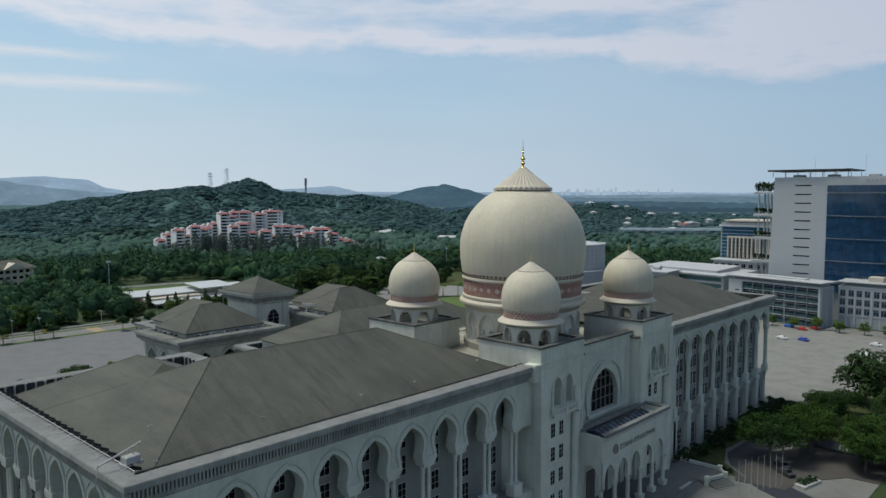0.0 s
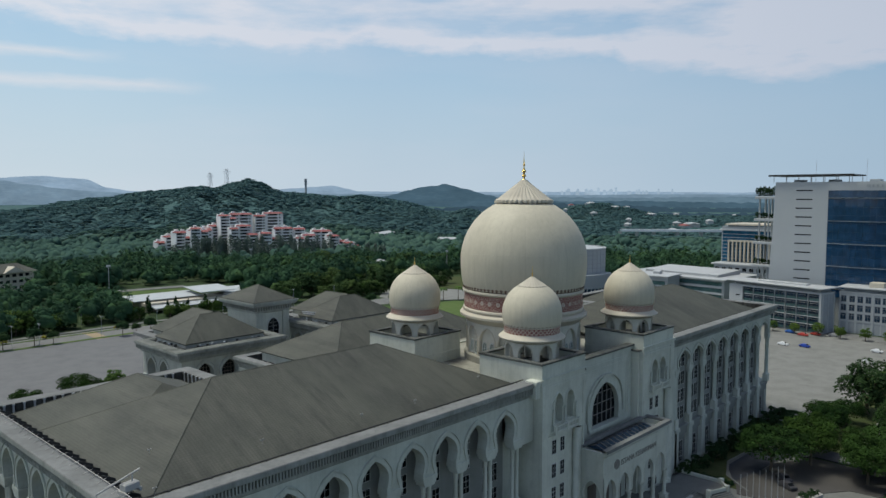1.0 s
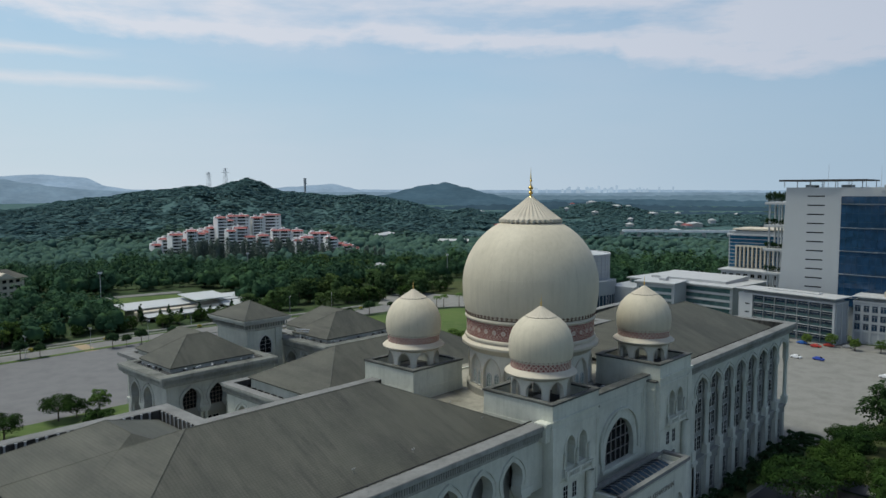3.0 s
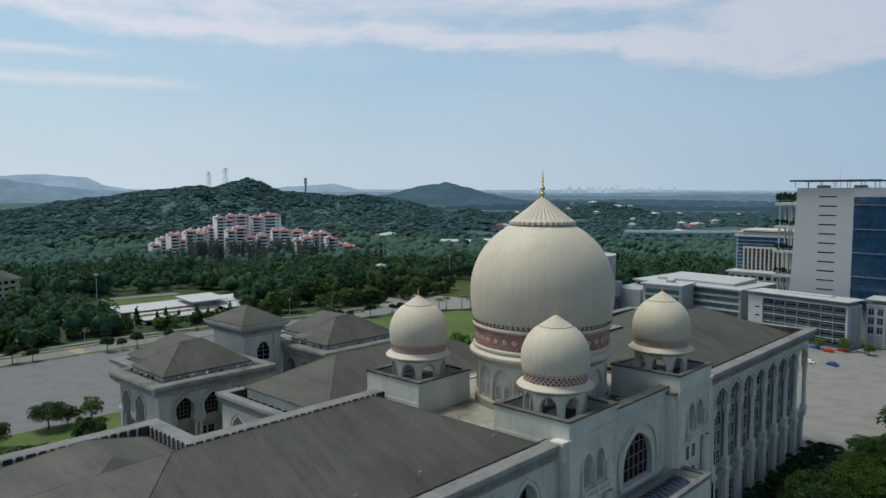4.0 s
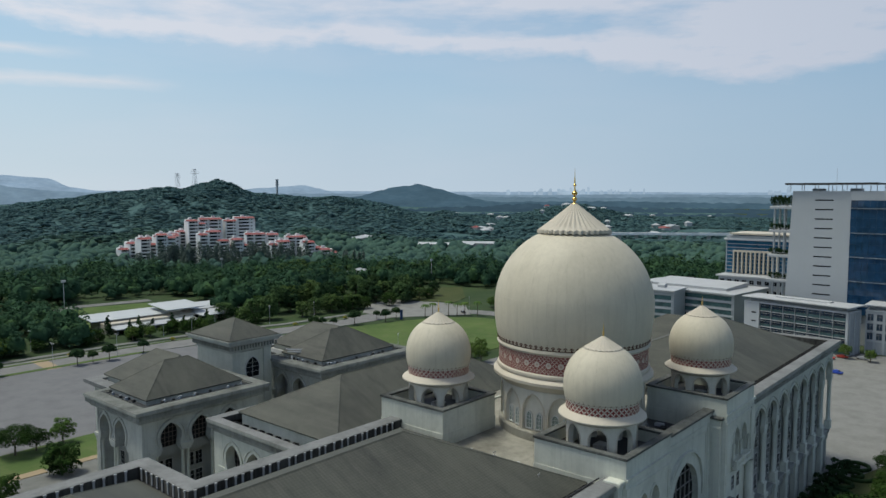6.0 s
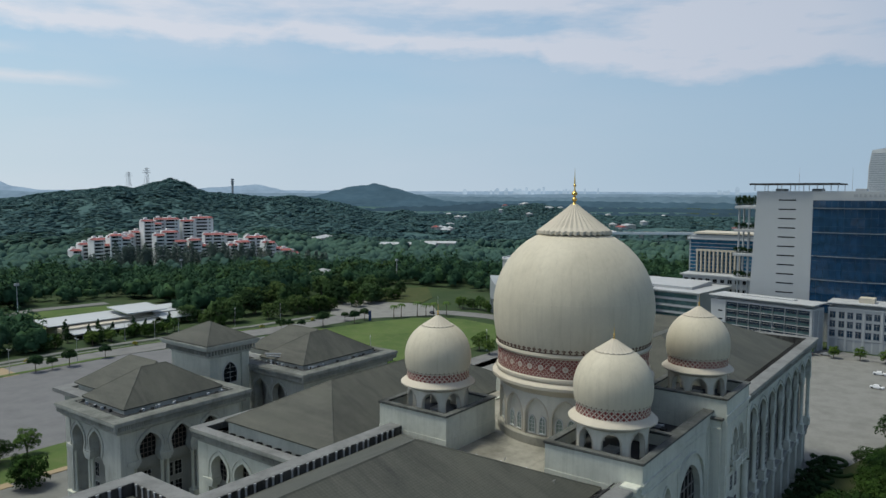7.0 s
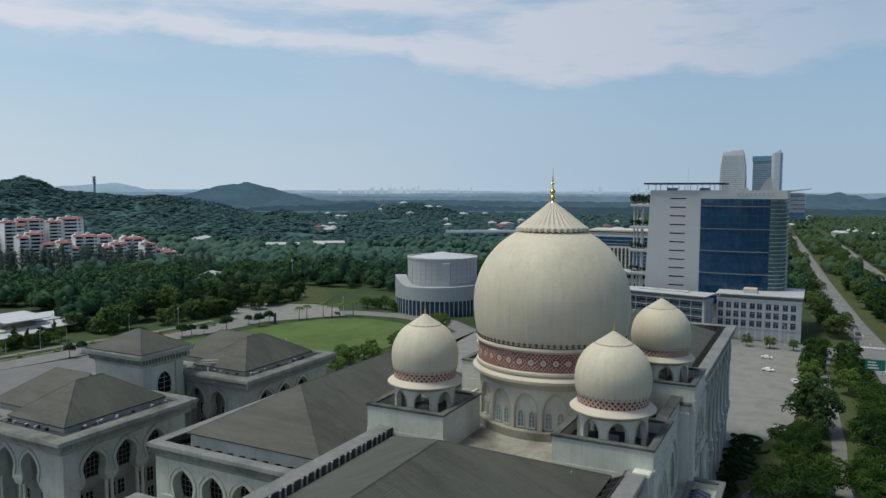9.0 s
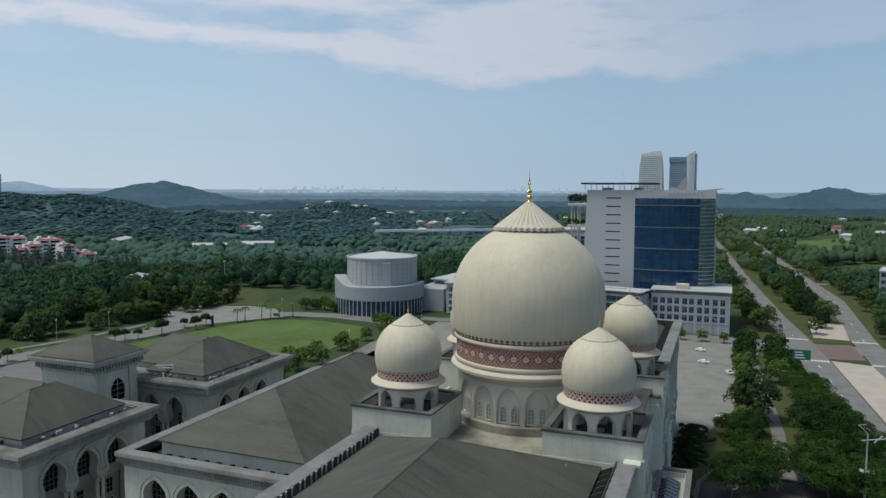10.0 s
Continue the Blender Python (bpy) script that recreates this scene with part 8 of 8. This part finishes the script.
# ---- cars, lamps, signs ----
def car_meshes():
    body = Mesh()
    sec = [(-2.15, 0.35, 0.72), (-2.1, 0.3, 0.86), (-1.3, 0.25, 0.95), (-0.7, 0.25, 1.42), (0.9, 0.25, 1.45), (1.65, 0.25, 0.98), (2.1, 0.3, 0.9), (2.18, 0.35, 0.7)]
    vs, fs = [], []
    for x, lo, hi in sec:
        wd = 0.86
        inset = 0.18 if hi > 1.2 else 0.05
        vs += [(x, -wd, lo), (x, -wd, min(hi, 0.88)), (x, -wd + inset, hi), (x, wd - inset, hi), (x, wd, min(hi, 0.88)), (x, wd, lo)]
    for i in range(len(sec) - 1):
        o = 6 * i
        fs += [(o + q, o + 6 + q, o + 6 + (q + 1) % 6, o + (q + 1) % 6) for q in range(6)]
    fs += [(0, 1, 2, 3, 4, 5), tuple(range(6 * len(sec) - 1, 6 * len(sec) - 7, -1))]
    body.add(vs, fs)
    gl = Mesh().add([(-1.15, -0.74, 1.0), (-0.68, -0.69, 1.40), (0.88, -0.69, 1.42), (1.45, -0.74, 1.02)], [(0, 1, 2, 3)]).add([(-1.15, 0.74, 1.0), (-0.68, 0.69, 1.40), (0.88, 0.69, 1.42), (1.45, 0.74, 1.02)], [(0, 1, 2, 3)])
    gl.add([(-1.28, -0.66, 0.98), (-1.28, 0.66, 0.98), (-0.72, 0.6, 1.43), (-0.72, -0.6, 1.43)], [(0, 1, 2, 3)]).add([(1.6, -0.66, 1.02), (1.6, 0.66, 1.02), (0.93, 0.6, 1.46), (0.93, -0.6, 1.46)], [(0, 1, 2, 3)])
    wheel = Mesh().lathe([(0.1, -0.1), (0.31, -0.1), (0.32, 0.0), (0.31, 0.1), (0.1, 0.1)], seg=12)
    return body, gl.data("windows", PANE), wheel.data("wheel", DARK)


car_body, car_glass, car_wheel = car_meshes()


def car(x, y, turn, colour, label):
    mat = once(("car", colour), lambda: painted("car_paint", colour, tuple(v * 0.8 for v in colour), 0.2, 0.3))
    t = thing("car", label, "car", pose(x, y, 0.08, 0, 0, turn), "cars")
    part("body", once(("carbody", colour), lambda: car_body.data("body", mat)), None, t)
    part("window_glass", car_glass, None, t)
    for sx in (-1.35, 1.35):
        for sy in (-0.8, 0.8):
            part("wheel", car_wheel, None, t, m=pose(sx, sy, 0.32, 90, 0, 0))


for x, y, a, c, lab in ((183.7, -26.3, 80, (0.75, 0.76, 0.78), "white car parked on the open lot"), (206.7, -24.5, 85, (0.70, 0.71, 0.72), "white car parked at the lot's far side"), (168.7, -35.9, 20, (0.6, 0.6, 0.6), "pale car parked below the trees"), (108.1, -33.6, 35, (0.7, 0.7, 0.7), "white car parked beside the garden"),
                        (198.0, 0.5, 75, (0.03, 0.07, 0.35), "blue car parked on the open lot"), (196.0, 8.5, 80, (0.72, 0.73, 0.74), "white car parked on the open lot"), (227.1, 15.5, 88, (0.04, 0.14, 0.45), "bright blue car parked along the street"), (223.6, 8.8, 88, (0.45, 0.05, 0.04), "red car parked along the street"),
                        (229.0, 5.0, 88, (0.45, 0.06, 0.04), "red car parked along the street"), (231.0, -2.0, 88, (0.25, 0.26, 0.27), "grey car parked along the street"), (282.0, -61.0, 6, (0.06, 0.07, 0.10), "dark car driving on the boulevard"), (350.0, -58.5, 5, (0.10, 0.10, 0.12), "dark car driving on the boulevard"),
                        (38.9, -43.5, 60, (0.05, 0.05, 0.055), "dark car parked under the trees"), (43.0, -41.5, 50, (0.06, 0.06, 0.07), "dark car parked under the trees"), (213, 198, 60, (0.05, 0.05, 0.06), "dark car on the road by the lawn"), (257.6, 33.0, 88, (0.5, 0.5, 0.52), "grey car beside the office")):
    car(x, y, a, c, lab)



def street_lamp(x, y, turn, h=9.0, double=True, group="street lamps"):
    t = thing("street_lamp", "slim grey street lamp on a tall pole", "lamp", pose(x, y, land(x, y), 0, 0, turn), group)
    part("pole", once(("lp", h), lambda: Mesh().lathe([(0.14, 0), (0.14, 0.8), (0.09, 1.0), (0.06, h)], seg=8).data("pole", METAL)), None, t)
    for s in ((-1, 1) if double else (1,)):
        part("arm", once(("la", h, s), lambda: bar(Mesh(), (0, 0, h - 0.1), (1.3 * s, 0, h + 0.35), 0.05).data("arm", METAL)), None, t)
        part("lamp_head", once(("lh", h, s), lambda: Mesh().box(1.2 * s - 0.45, 1.2 * s + 0.45, -0.16, 0.16, h + 0.26, h + 0.44, 0.05).data("lamp_head", LIGHTROOF)), None, t)


for i in range(3):
    street_lamp(-20 + 26 * i, 242.0, 90)
for i in range(6):
    street_lamp(-150 + 24 * i, 244.0, 90)
for x, y in ((11, 279), (66, 266), (91, 261), (120, 255), (145, 249), (77, 259), (189, 330), (224, 150), (216, 196), (236, 120), (110, 150), (150, 118), (236, 60), (234, 20), (238, -30)):
    street_lamp(x, y, 40, 9.0)
for i in range(14):
    street_lamp(250 + 42 * i, -58 + 2.4 * i, 100, 10.0, True, "boulevard lamps")
for x, y, h in ((49, 338, 22), (189, 409, 20), (300, 300, 18)):
    t = thing("flood_mast", "tall grey floodlight mast by the playing field", "lamp", pose(x, y, 0))
    part("pole", Mesh().lathe([(0.3, 0), (0.14, h)], seg=8), METAL, t)
    part("lamp_head", Mesh().box(-1.2, 1.2, -0.3, 0.3, h, h + 1.2, 0.1), METAL, t)
# floodlight mast with a loaded crossbar by the boulevard
t = thing("flood_mast", "grey boulevard lamp mast with crossed arms and a bank of lights", "lamp", pose(56, -63.7, 0))
part("pole", Mesh().lathe([(0.28, 0), (0.2, 7.0), (0.14, 16.0)], seg=10), METAL, t)
part("arm", bar(bar(Mesh(), (-1.0, 1.3, 14.6), (2.4, -4.6, 14.6), 0.13), (-1.3, -1.0, 14.4), (3.0, -3.4, 14.9), 0.1), METAL, t)
part("arm", bar(bar(bar(Mesh(), (0, 0, 15.9), (-0.4, 1.2, 17.3), 0.07), (-0.4, 1.2, 17.3), (0.0, 2.0, 17.7), 0.07), (0.0, 2.0, 17.7), (0.8, 0.2, 17.8), 0.06), METAL, t)
bank = part("lamp_bank", Mesh().box(-1.0, 1.0, -1.9, 1.3, 7.1, 7.4, 0.1), GREYCLAD, t)
for i in range(4):
    for j in range(2):
        part("lamp", Mesh().box(-0.36, 0.36, -0.33, 0.33, 7.4, 7.52, 0.04), WHITE, bank, m=pose(-0.5 + 1.0 * j, -1.45 + 0.8 * i, 0))
# green direction sign
SIGN = painted("green_sign", (0.01, 0.16, 0.11), (0.01, 0.10, 0.07), 0.3, 0.5)
t = thing("road_sign", "green direction board on posts beside the boulevard", "sign", pose(181, -61.8, 0, 0, 0, -82))
part("board", Mesh().box(-3.2, 3.2, -0.1, 0.1, 5.0, 9.0), SIGN, t)
for s in (-2.4, 2.4):
    part("post", Mesh().lathe([(0.14, 0), (0.14, 9.0)], cx=s, cy=0.2, seg=8), METAL, t)
for k in range(3):
    part("text_bar", Mesh().box(-2.4, 1.2 - 0.5 * k, -0.13, -0.1, 5.7 + 1.05 * k, 6.15 + 1.05 * k), LINE, t)
RED = painted("red_kerb_paint", (0.33, 0.05, 0.045), (0.22, 0.04, 0.035), 0.5, 0.8)
strip("kerb", [(150, -64.2), (165, -63.2), (186, -61.8)], 1.8, 0.22, RED, "red painted kerb strip beside the boulevard")
t = thing("banner_post", "narrow dark blue banner post on the lawn's edge", "sign", pose(174, 210, 0))
part("board", Mesh().box(-0.9, 0.9, -0.15, 0.15, 0.3, 5.6), once("bannermat", lambda: painted("banner_blue", (0.02, 0.05, 0.14), (0.03, 0.06, 0.16), 0.3, 0.5)), t)


def palm(x, y, h):
    t = thing("palm_tree", "slender palm with a drooping green crown", "palm", pose(x, y, 0), "palms by the junction")
    part("trunk", Mesh().lathe([(0.28, 0), (0.18, h * 0.5), (0.15, h)], seg=7), TRUNK, t)
    for i in range(11):
        a = 2 * math.pi * i / 11 + x
        m = Mesh()
        pts = [(0.0, 0.0, h)] + [(r * math.cos(a), r * math.sin(a), h + 0.9 * math.sin(r * 1.1) - 0.14 * r * r) for r in (0.8, 1.6, 2.4, 3.0)]
        sx, sy = -math.sin(a), math.cos(a)
        ws = (0.06, 0.42, 0.5, 0.36, 0.05)
        vs = []
        for (px, py, pz), wd in zip(pts, ws):
            vs += [(px - sx * wd, py - sy * wd, pz - 0.2 * wd), (px, py, pz), (px + sx * wd, py + sy * wd, pz - 0.2 * wd)]
        fs = []
        for q in range(4):
            fs += [(3 * q, 3 * q + 1, 3 * q + 4, 3 * q + 3), (3 * q + 1, 3 * q + 2, 3 * q + 5, 3 * q + 4)]
        part("frond", m.add(vs, fs), LEAF_LIGHT, t)


for i, (x, y) in enumerate(((189, 206), (193, 204), (201, 199), (205, 196), (207, 192), (211, 186))):
    palm(x, y, 6.5 + 0.6 * (i % 3))
# scrolled hedge garden at the foot of the east wing
for k in range(5):
    cx, cy = 66 + 7.4 * k, -26.4 - 1.3 * (k % 2)
    path = []
    for i in range(19):
        a = radians(-30 + 27 * i) * (1 if k % 2 else -1) + k
        r = 0.7 + 0.19 * i
        path.append((cx + r * math.cos(a), cy + r * math.sin(a)))
    h = Mesh().sweep(path, [(-0.40, 0.0), (-0.44, 0.6), (-0.22, 0.85), (0.22, 0.85), (0.44, 0.6), (0.40, 0.0)])
    solid("hedge", h, LEAF_DARK, "dark clipped scroll hedge on the lawn", "hedge", group="scroll hedges")
# flagpoles before the entrance
for i in range(8):
    t = thing("flagpole", "thin white flagpole before the entrance", "flagpole", pose(21 + 1.6 * i, -40.0 - 0.7 * i, 0), "flagpoles")
    part("pole", once("flagpole", lambda: Mesh().lathe([(0.07, 0), (0.05, 5), (0.03, 7.5)], seg=6).data("pole", METAL)), None, t)
terrace = thing("terrace", "pale stone terrace with low parapets beside the entrance steps", "terrace", pose(0, 0, 0))
part("deck", Mesh().prism([(21.2, -23.4), (29.6, -23.4), (29.8, -32.6), (26.6, -35.2), (21.2, -33.2)], 0, 1.0), PAVE, terrace)
for (x0, y0), (x1, y1) in (((29.4, -23.6), (29.6, -32.6)), ((29.6, -32.6), (26.6, -35.0)), ((26.6, -35.0), (21.3, -33.1))):
    part("parapet", Mesh().box(0, math.hypot(x1 - x0, y1 - y0), -0.2, 0.2, 1.0, 1.75, 0.05), WALL, terrace, m=pose(x0, y0, 0, 0, 0, math.degrees(math.atan2(y1 - y0, x1 - x0))))
for x, y in ((29.6, -32.6), (26.6, -35.0), (21.6, -33.2)):
    part("pedestal", Mesh().box(-0.45, 0.45, -0.45, 0.45, 0, 2.1, 0.06), WALL, terrace, m=pose(x, y, 0))
for k in range(5):
    part("step", Mesh().box(0, 5.6, -0.5 * (k + 1), -0.5 * k, 0, 1.0 - 0.18 * (k + 1)), PAVE, terrace, m=pose(21.4, -33.6, 0, 0, 0, -19))
for i in range(6):
    tree("shrub", 31.2 + 0.15 * i, -26.2 - 1.5 * i, 0.55, "low shrubs round the terrace")
for x, y in ((35.2, -48.0), (36.9, -48.7), (38.6, -49.1)):
    tree("shrub", x, y, 0.6, "low shrubs beside the drive")
solid("planter", Mesh().prism([(33.8, -46.9), (40.6, -48.4), (39.6, -50.6), (33.2, -49.2)], 0, 0.55), CONC, "low concrete planter edge beside the drive", "planter")
solid("planter", Mesh().box(13.8, 19, -31, -28, 0, 1.1, 0.1), CONC, "low concrete planter beside the entrance steps", "planter")

# open country to the south-east: fields, bare earth, scattered white buildings in the plain
patch("ground", [(560, -190), (700, -150), (860, -160), (840, -250), (600, -270)], 0.12, GRASS, "pale green open field beyond the boulevard")
patch("ground", [(709, -98), (995, -125), (1110, -212), (734, -162)], 0.14, GRASS, "wide green field on the plain")
patch("ground", [(1360, -262), (1740, -300), (1660, -352), (1360, -300)], 0.3, PINKPAVE, "bare pinkish earthworks")
patch("ground", [(330, -180), (420, -150), (460, -190), (360, -230)], 0.12, GRASS, "green field beyond the boulevard")
strip("road", [(480, -94), (520, -180), (640, -330)], 9, 0.06, ASPHALT, "grey side road across the fields")
far_rng = random.Random(9)
for i in range(44):
    az, d = far_rng.choice((-6, 3, 14, 25, 31, 36)) + far_rng.gauss(0, 2.6), far_rng.uniform(1150, 2050)
    x, y = EYE[0] + d * math.cos(radians(az)), EYE[1] + d * math.sin(radians(az))
    w, dp, h = far_rng.uniform(9, 26), far_rng.uniform(8, 14), far_rng.uniform(6, 9.5)
    t = thing("far_house", "low pale building in the wooded plain", "building", pose(x, y, land(x, y), 0, 0, far_rng.uniform(0, 90)), "far houses")
    part("wall", Mesh().box(-w / 2, w / 2, -dp / 2, dp / 2, 0, h), CONC if i % 3 else WHITE, t)
    part("roof", Mesh().add([(-w / 2 - 1, -dp / 2 - 1, h), (w / 2 + 1, -dp / 2 - 1, h), (w / 2 + 1, dp / 2 + 1, h), (-w / 2 - 1, dp / 2 + 1, h), (-w / 2 + 3, 0, h + 3), (w / 2 - 3, 0, h + 3)], [(0, 1, 5, 4), (1, 2, 5), (2, 3, 4, 5), (3, 0, 4)]), REDTILE if i % 7 == 0 else LIGHTROOF, t)

# pale towers of a far city on the horizon, haze painted into their glow
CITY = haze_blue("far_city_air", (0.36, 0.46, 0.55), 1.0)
city_rng = random.Random(21)
for i in range(34):
    az = city_rng.choice((26.5, 27.6, 30.0, 31.5, 32.4, 34.0, 16.0, 12.5)) + city_rng.gauss(0, 0.7)
    w, h = city_rng.uniform(10, 26), city_rng.uniform(72, 88) if i % 5 else city_rng.uniform(86, 98)
    x, y = EYE[0] + 4600 * math.cos(radians(az)), EYE[1] + 4600 * math.sin(radians(az))
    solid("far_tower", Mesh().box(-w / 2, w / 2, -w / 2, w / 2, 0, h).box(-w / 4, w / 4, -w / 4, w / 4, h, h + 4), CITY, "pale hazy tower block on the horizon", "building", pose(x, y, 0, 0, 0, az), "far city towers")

# small low white buildings among the trees beyond the junction
for x, y, w, turn in ((268, 360, 18, 30), (276, 352, 10, 30)):
    t = thing("low_shed", "low white shed with a flat sheet roof among trees", "building", pose(x, y, 0, 0, 0, turn), "sheds among trees")
    part("wall", Mesh().box(-w / 2, w / 2, -5, 5, 0, 4.6), CREAM_TRIM, t)
    part("roof", Mesh().box(-w / 2 - 1, w / 2 + 1, -6.5, 6, 4.6, 5.2, 0.1), WHITE, t)
# small yellow-green shrubs on the road's central strip
YELLOW = foliage("yellow_leaf_shrub", (0.16, 0.17, 0.03), (0.26, 0.25, 0.05))
yellow_crown = quads_mesh("crown", leaf_cloud(np.random.default_rng(90), [((0, 0, 0.9), 1.1), ((0.7, 0.2, 0.7), 0.8), ((-0.6, -0.3, 0.7), 0.8)], 90, 0.25, 0.8), YELLOW)
strip("ground", [(-200, 254.5), (30, 254.5), (63, 252), (78, 249.5), (91, 248), (125, 239.5), (157, 234.5)], 1.8, 0.2, GRASS, "narrow planted strip in the road")
for x, y in ((-30, 254.5), (-14, 254.5), (18, 254.5), (36, 254), (50, 253), (63, 252), (78, 249.5), (94, 247.3), (125, 239.5), (155, 234.8), (-52, 254.5), (-70, 254.5)):
    t = thing("shrub", "small round yellow-green shrub on the road's strip", "shrub", pose(x, y, 0.15, 0, 0, x * 7), "yellow shrubs along the road")
    part("crown", yellow_crown, None, t)

# long pale-roofed sheds and an elevated road in the middle distance
for x, y, w, turn in ((512, 466, 62, -62), (548, 452, 40, -58)):
    t = thing("long_shed", "long low shed with a pale sheet roof in the woods", "building", pose(x, y, 0, 0, 0, turn), "sheds in the woods")
    part("wall", Mesh().box(-w / 2, w / 2, -7, 7, 0, 11.5), CONC, t)
    part("roof", Mesh().add([(-w / 2 - 1, -8.5, 11.3), (w / 2 + 1, -8.5, 11.3), (w / 2 + 1, 8.5, 11.3), (-w / 2 - 1, 8.5, 11.3), (-w / 2 - 1, 0, 13.2), (w / 2 + 1, 0, 13.2)], [(0, 1, 5, 4), (2, 3, 4, 5), (1, 2, 5), (3, 0, 4), (3, 2, 1, 0)]), LIGHTROOF, t)
way = thing("elevated_road", "pale concrete elevated road above the trees", "bridge", pose(0, 0, 0))
line = [(824, 440), (850, 400), (885, 345), (925, 290), (985, 215)]
part("deck", Mesh().sweep(line, [(6, 9.0), (6, 12.2), (5.6, 12.2), (5.6, 11.0), (-5.6, 11.0), (-5.6, 12.2), (-6, 12.2), (-6, 9.0), (6, 9.0)]), APT, way)
for i in range(9):
    f = i / 8.0 * (len(line) - 1.001)
    k = int(f)
    x = line[k][0] + (line[k + 1][0] - line[k][0]) * (f - k)
    y = line[k][1] + (line[k + 1][1] - line[k][1]) * (f - k)
    part("pillar", Mesh().box(-1.2, 1.2, -2.5, 2.5, 0, 9.0), CONC, way, m=pose(x, y, 0, 0, 0, 35))
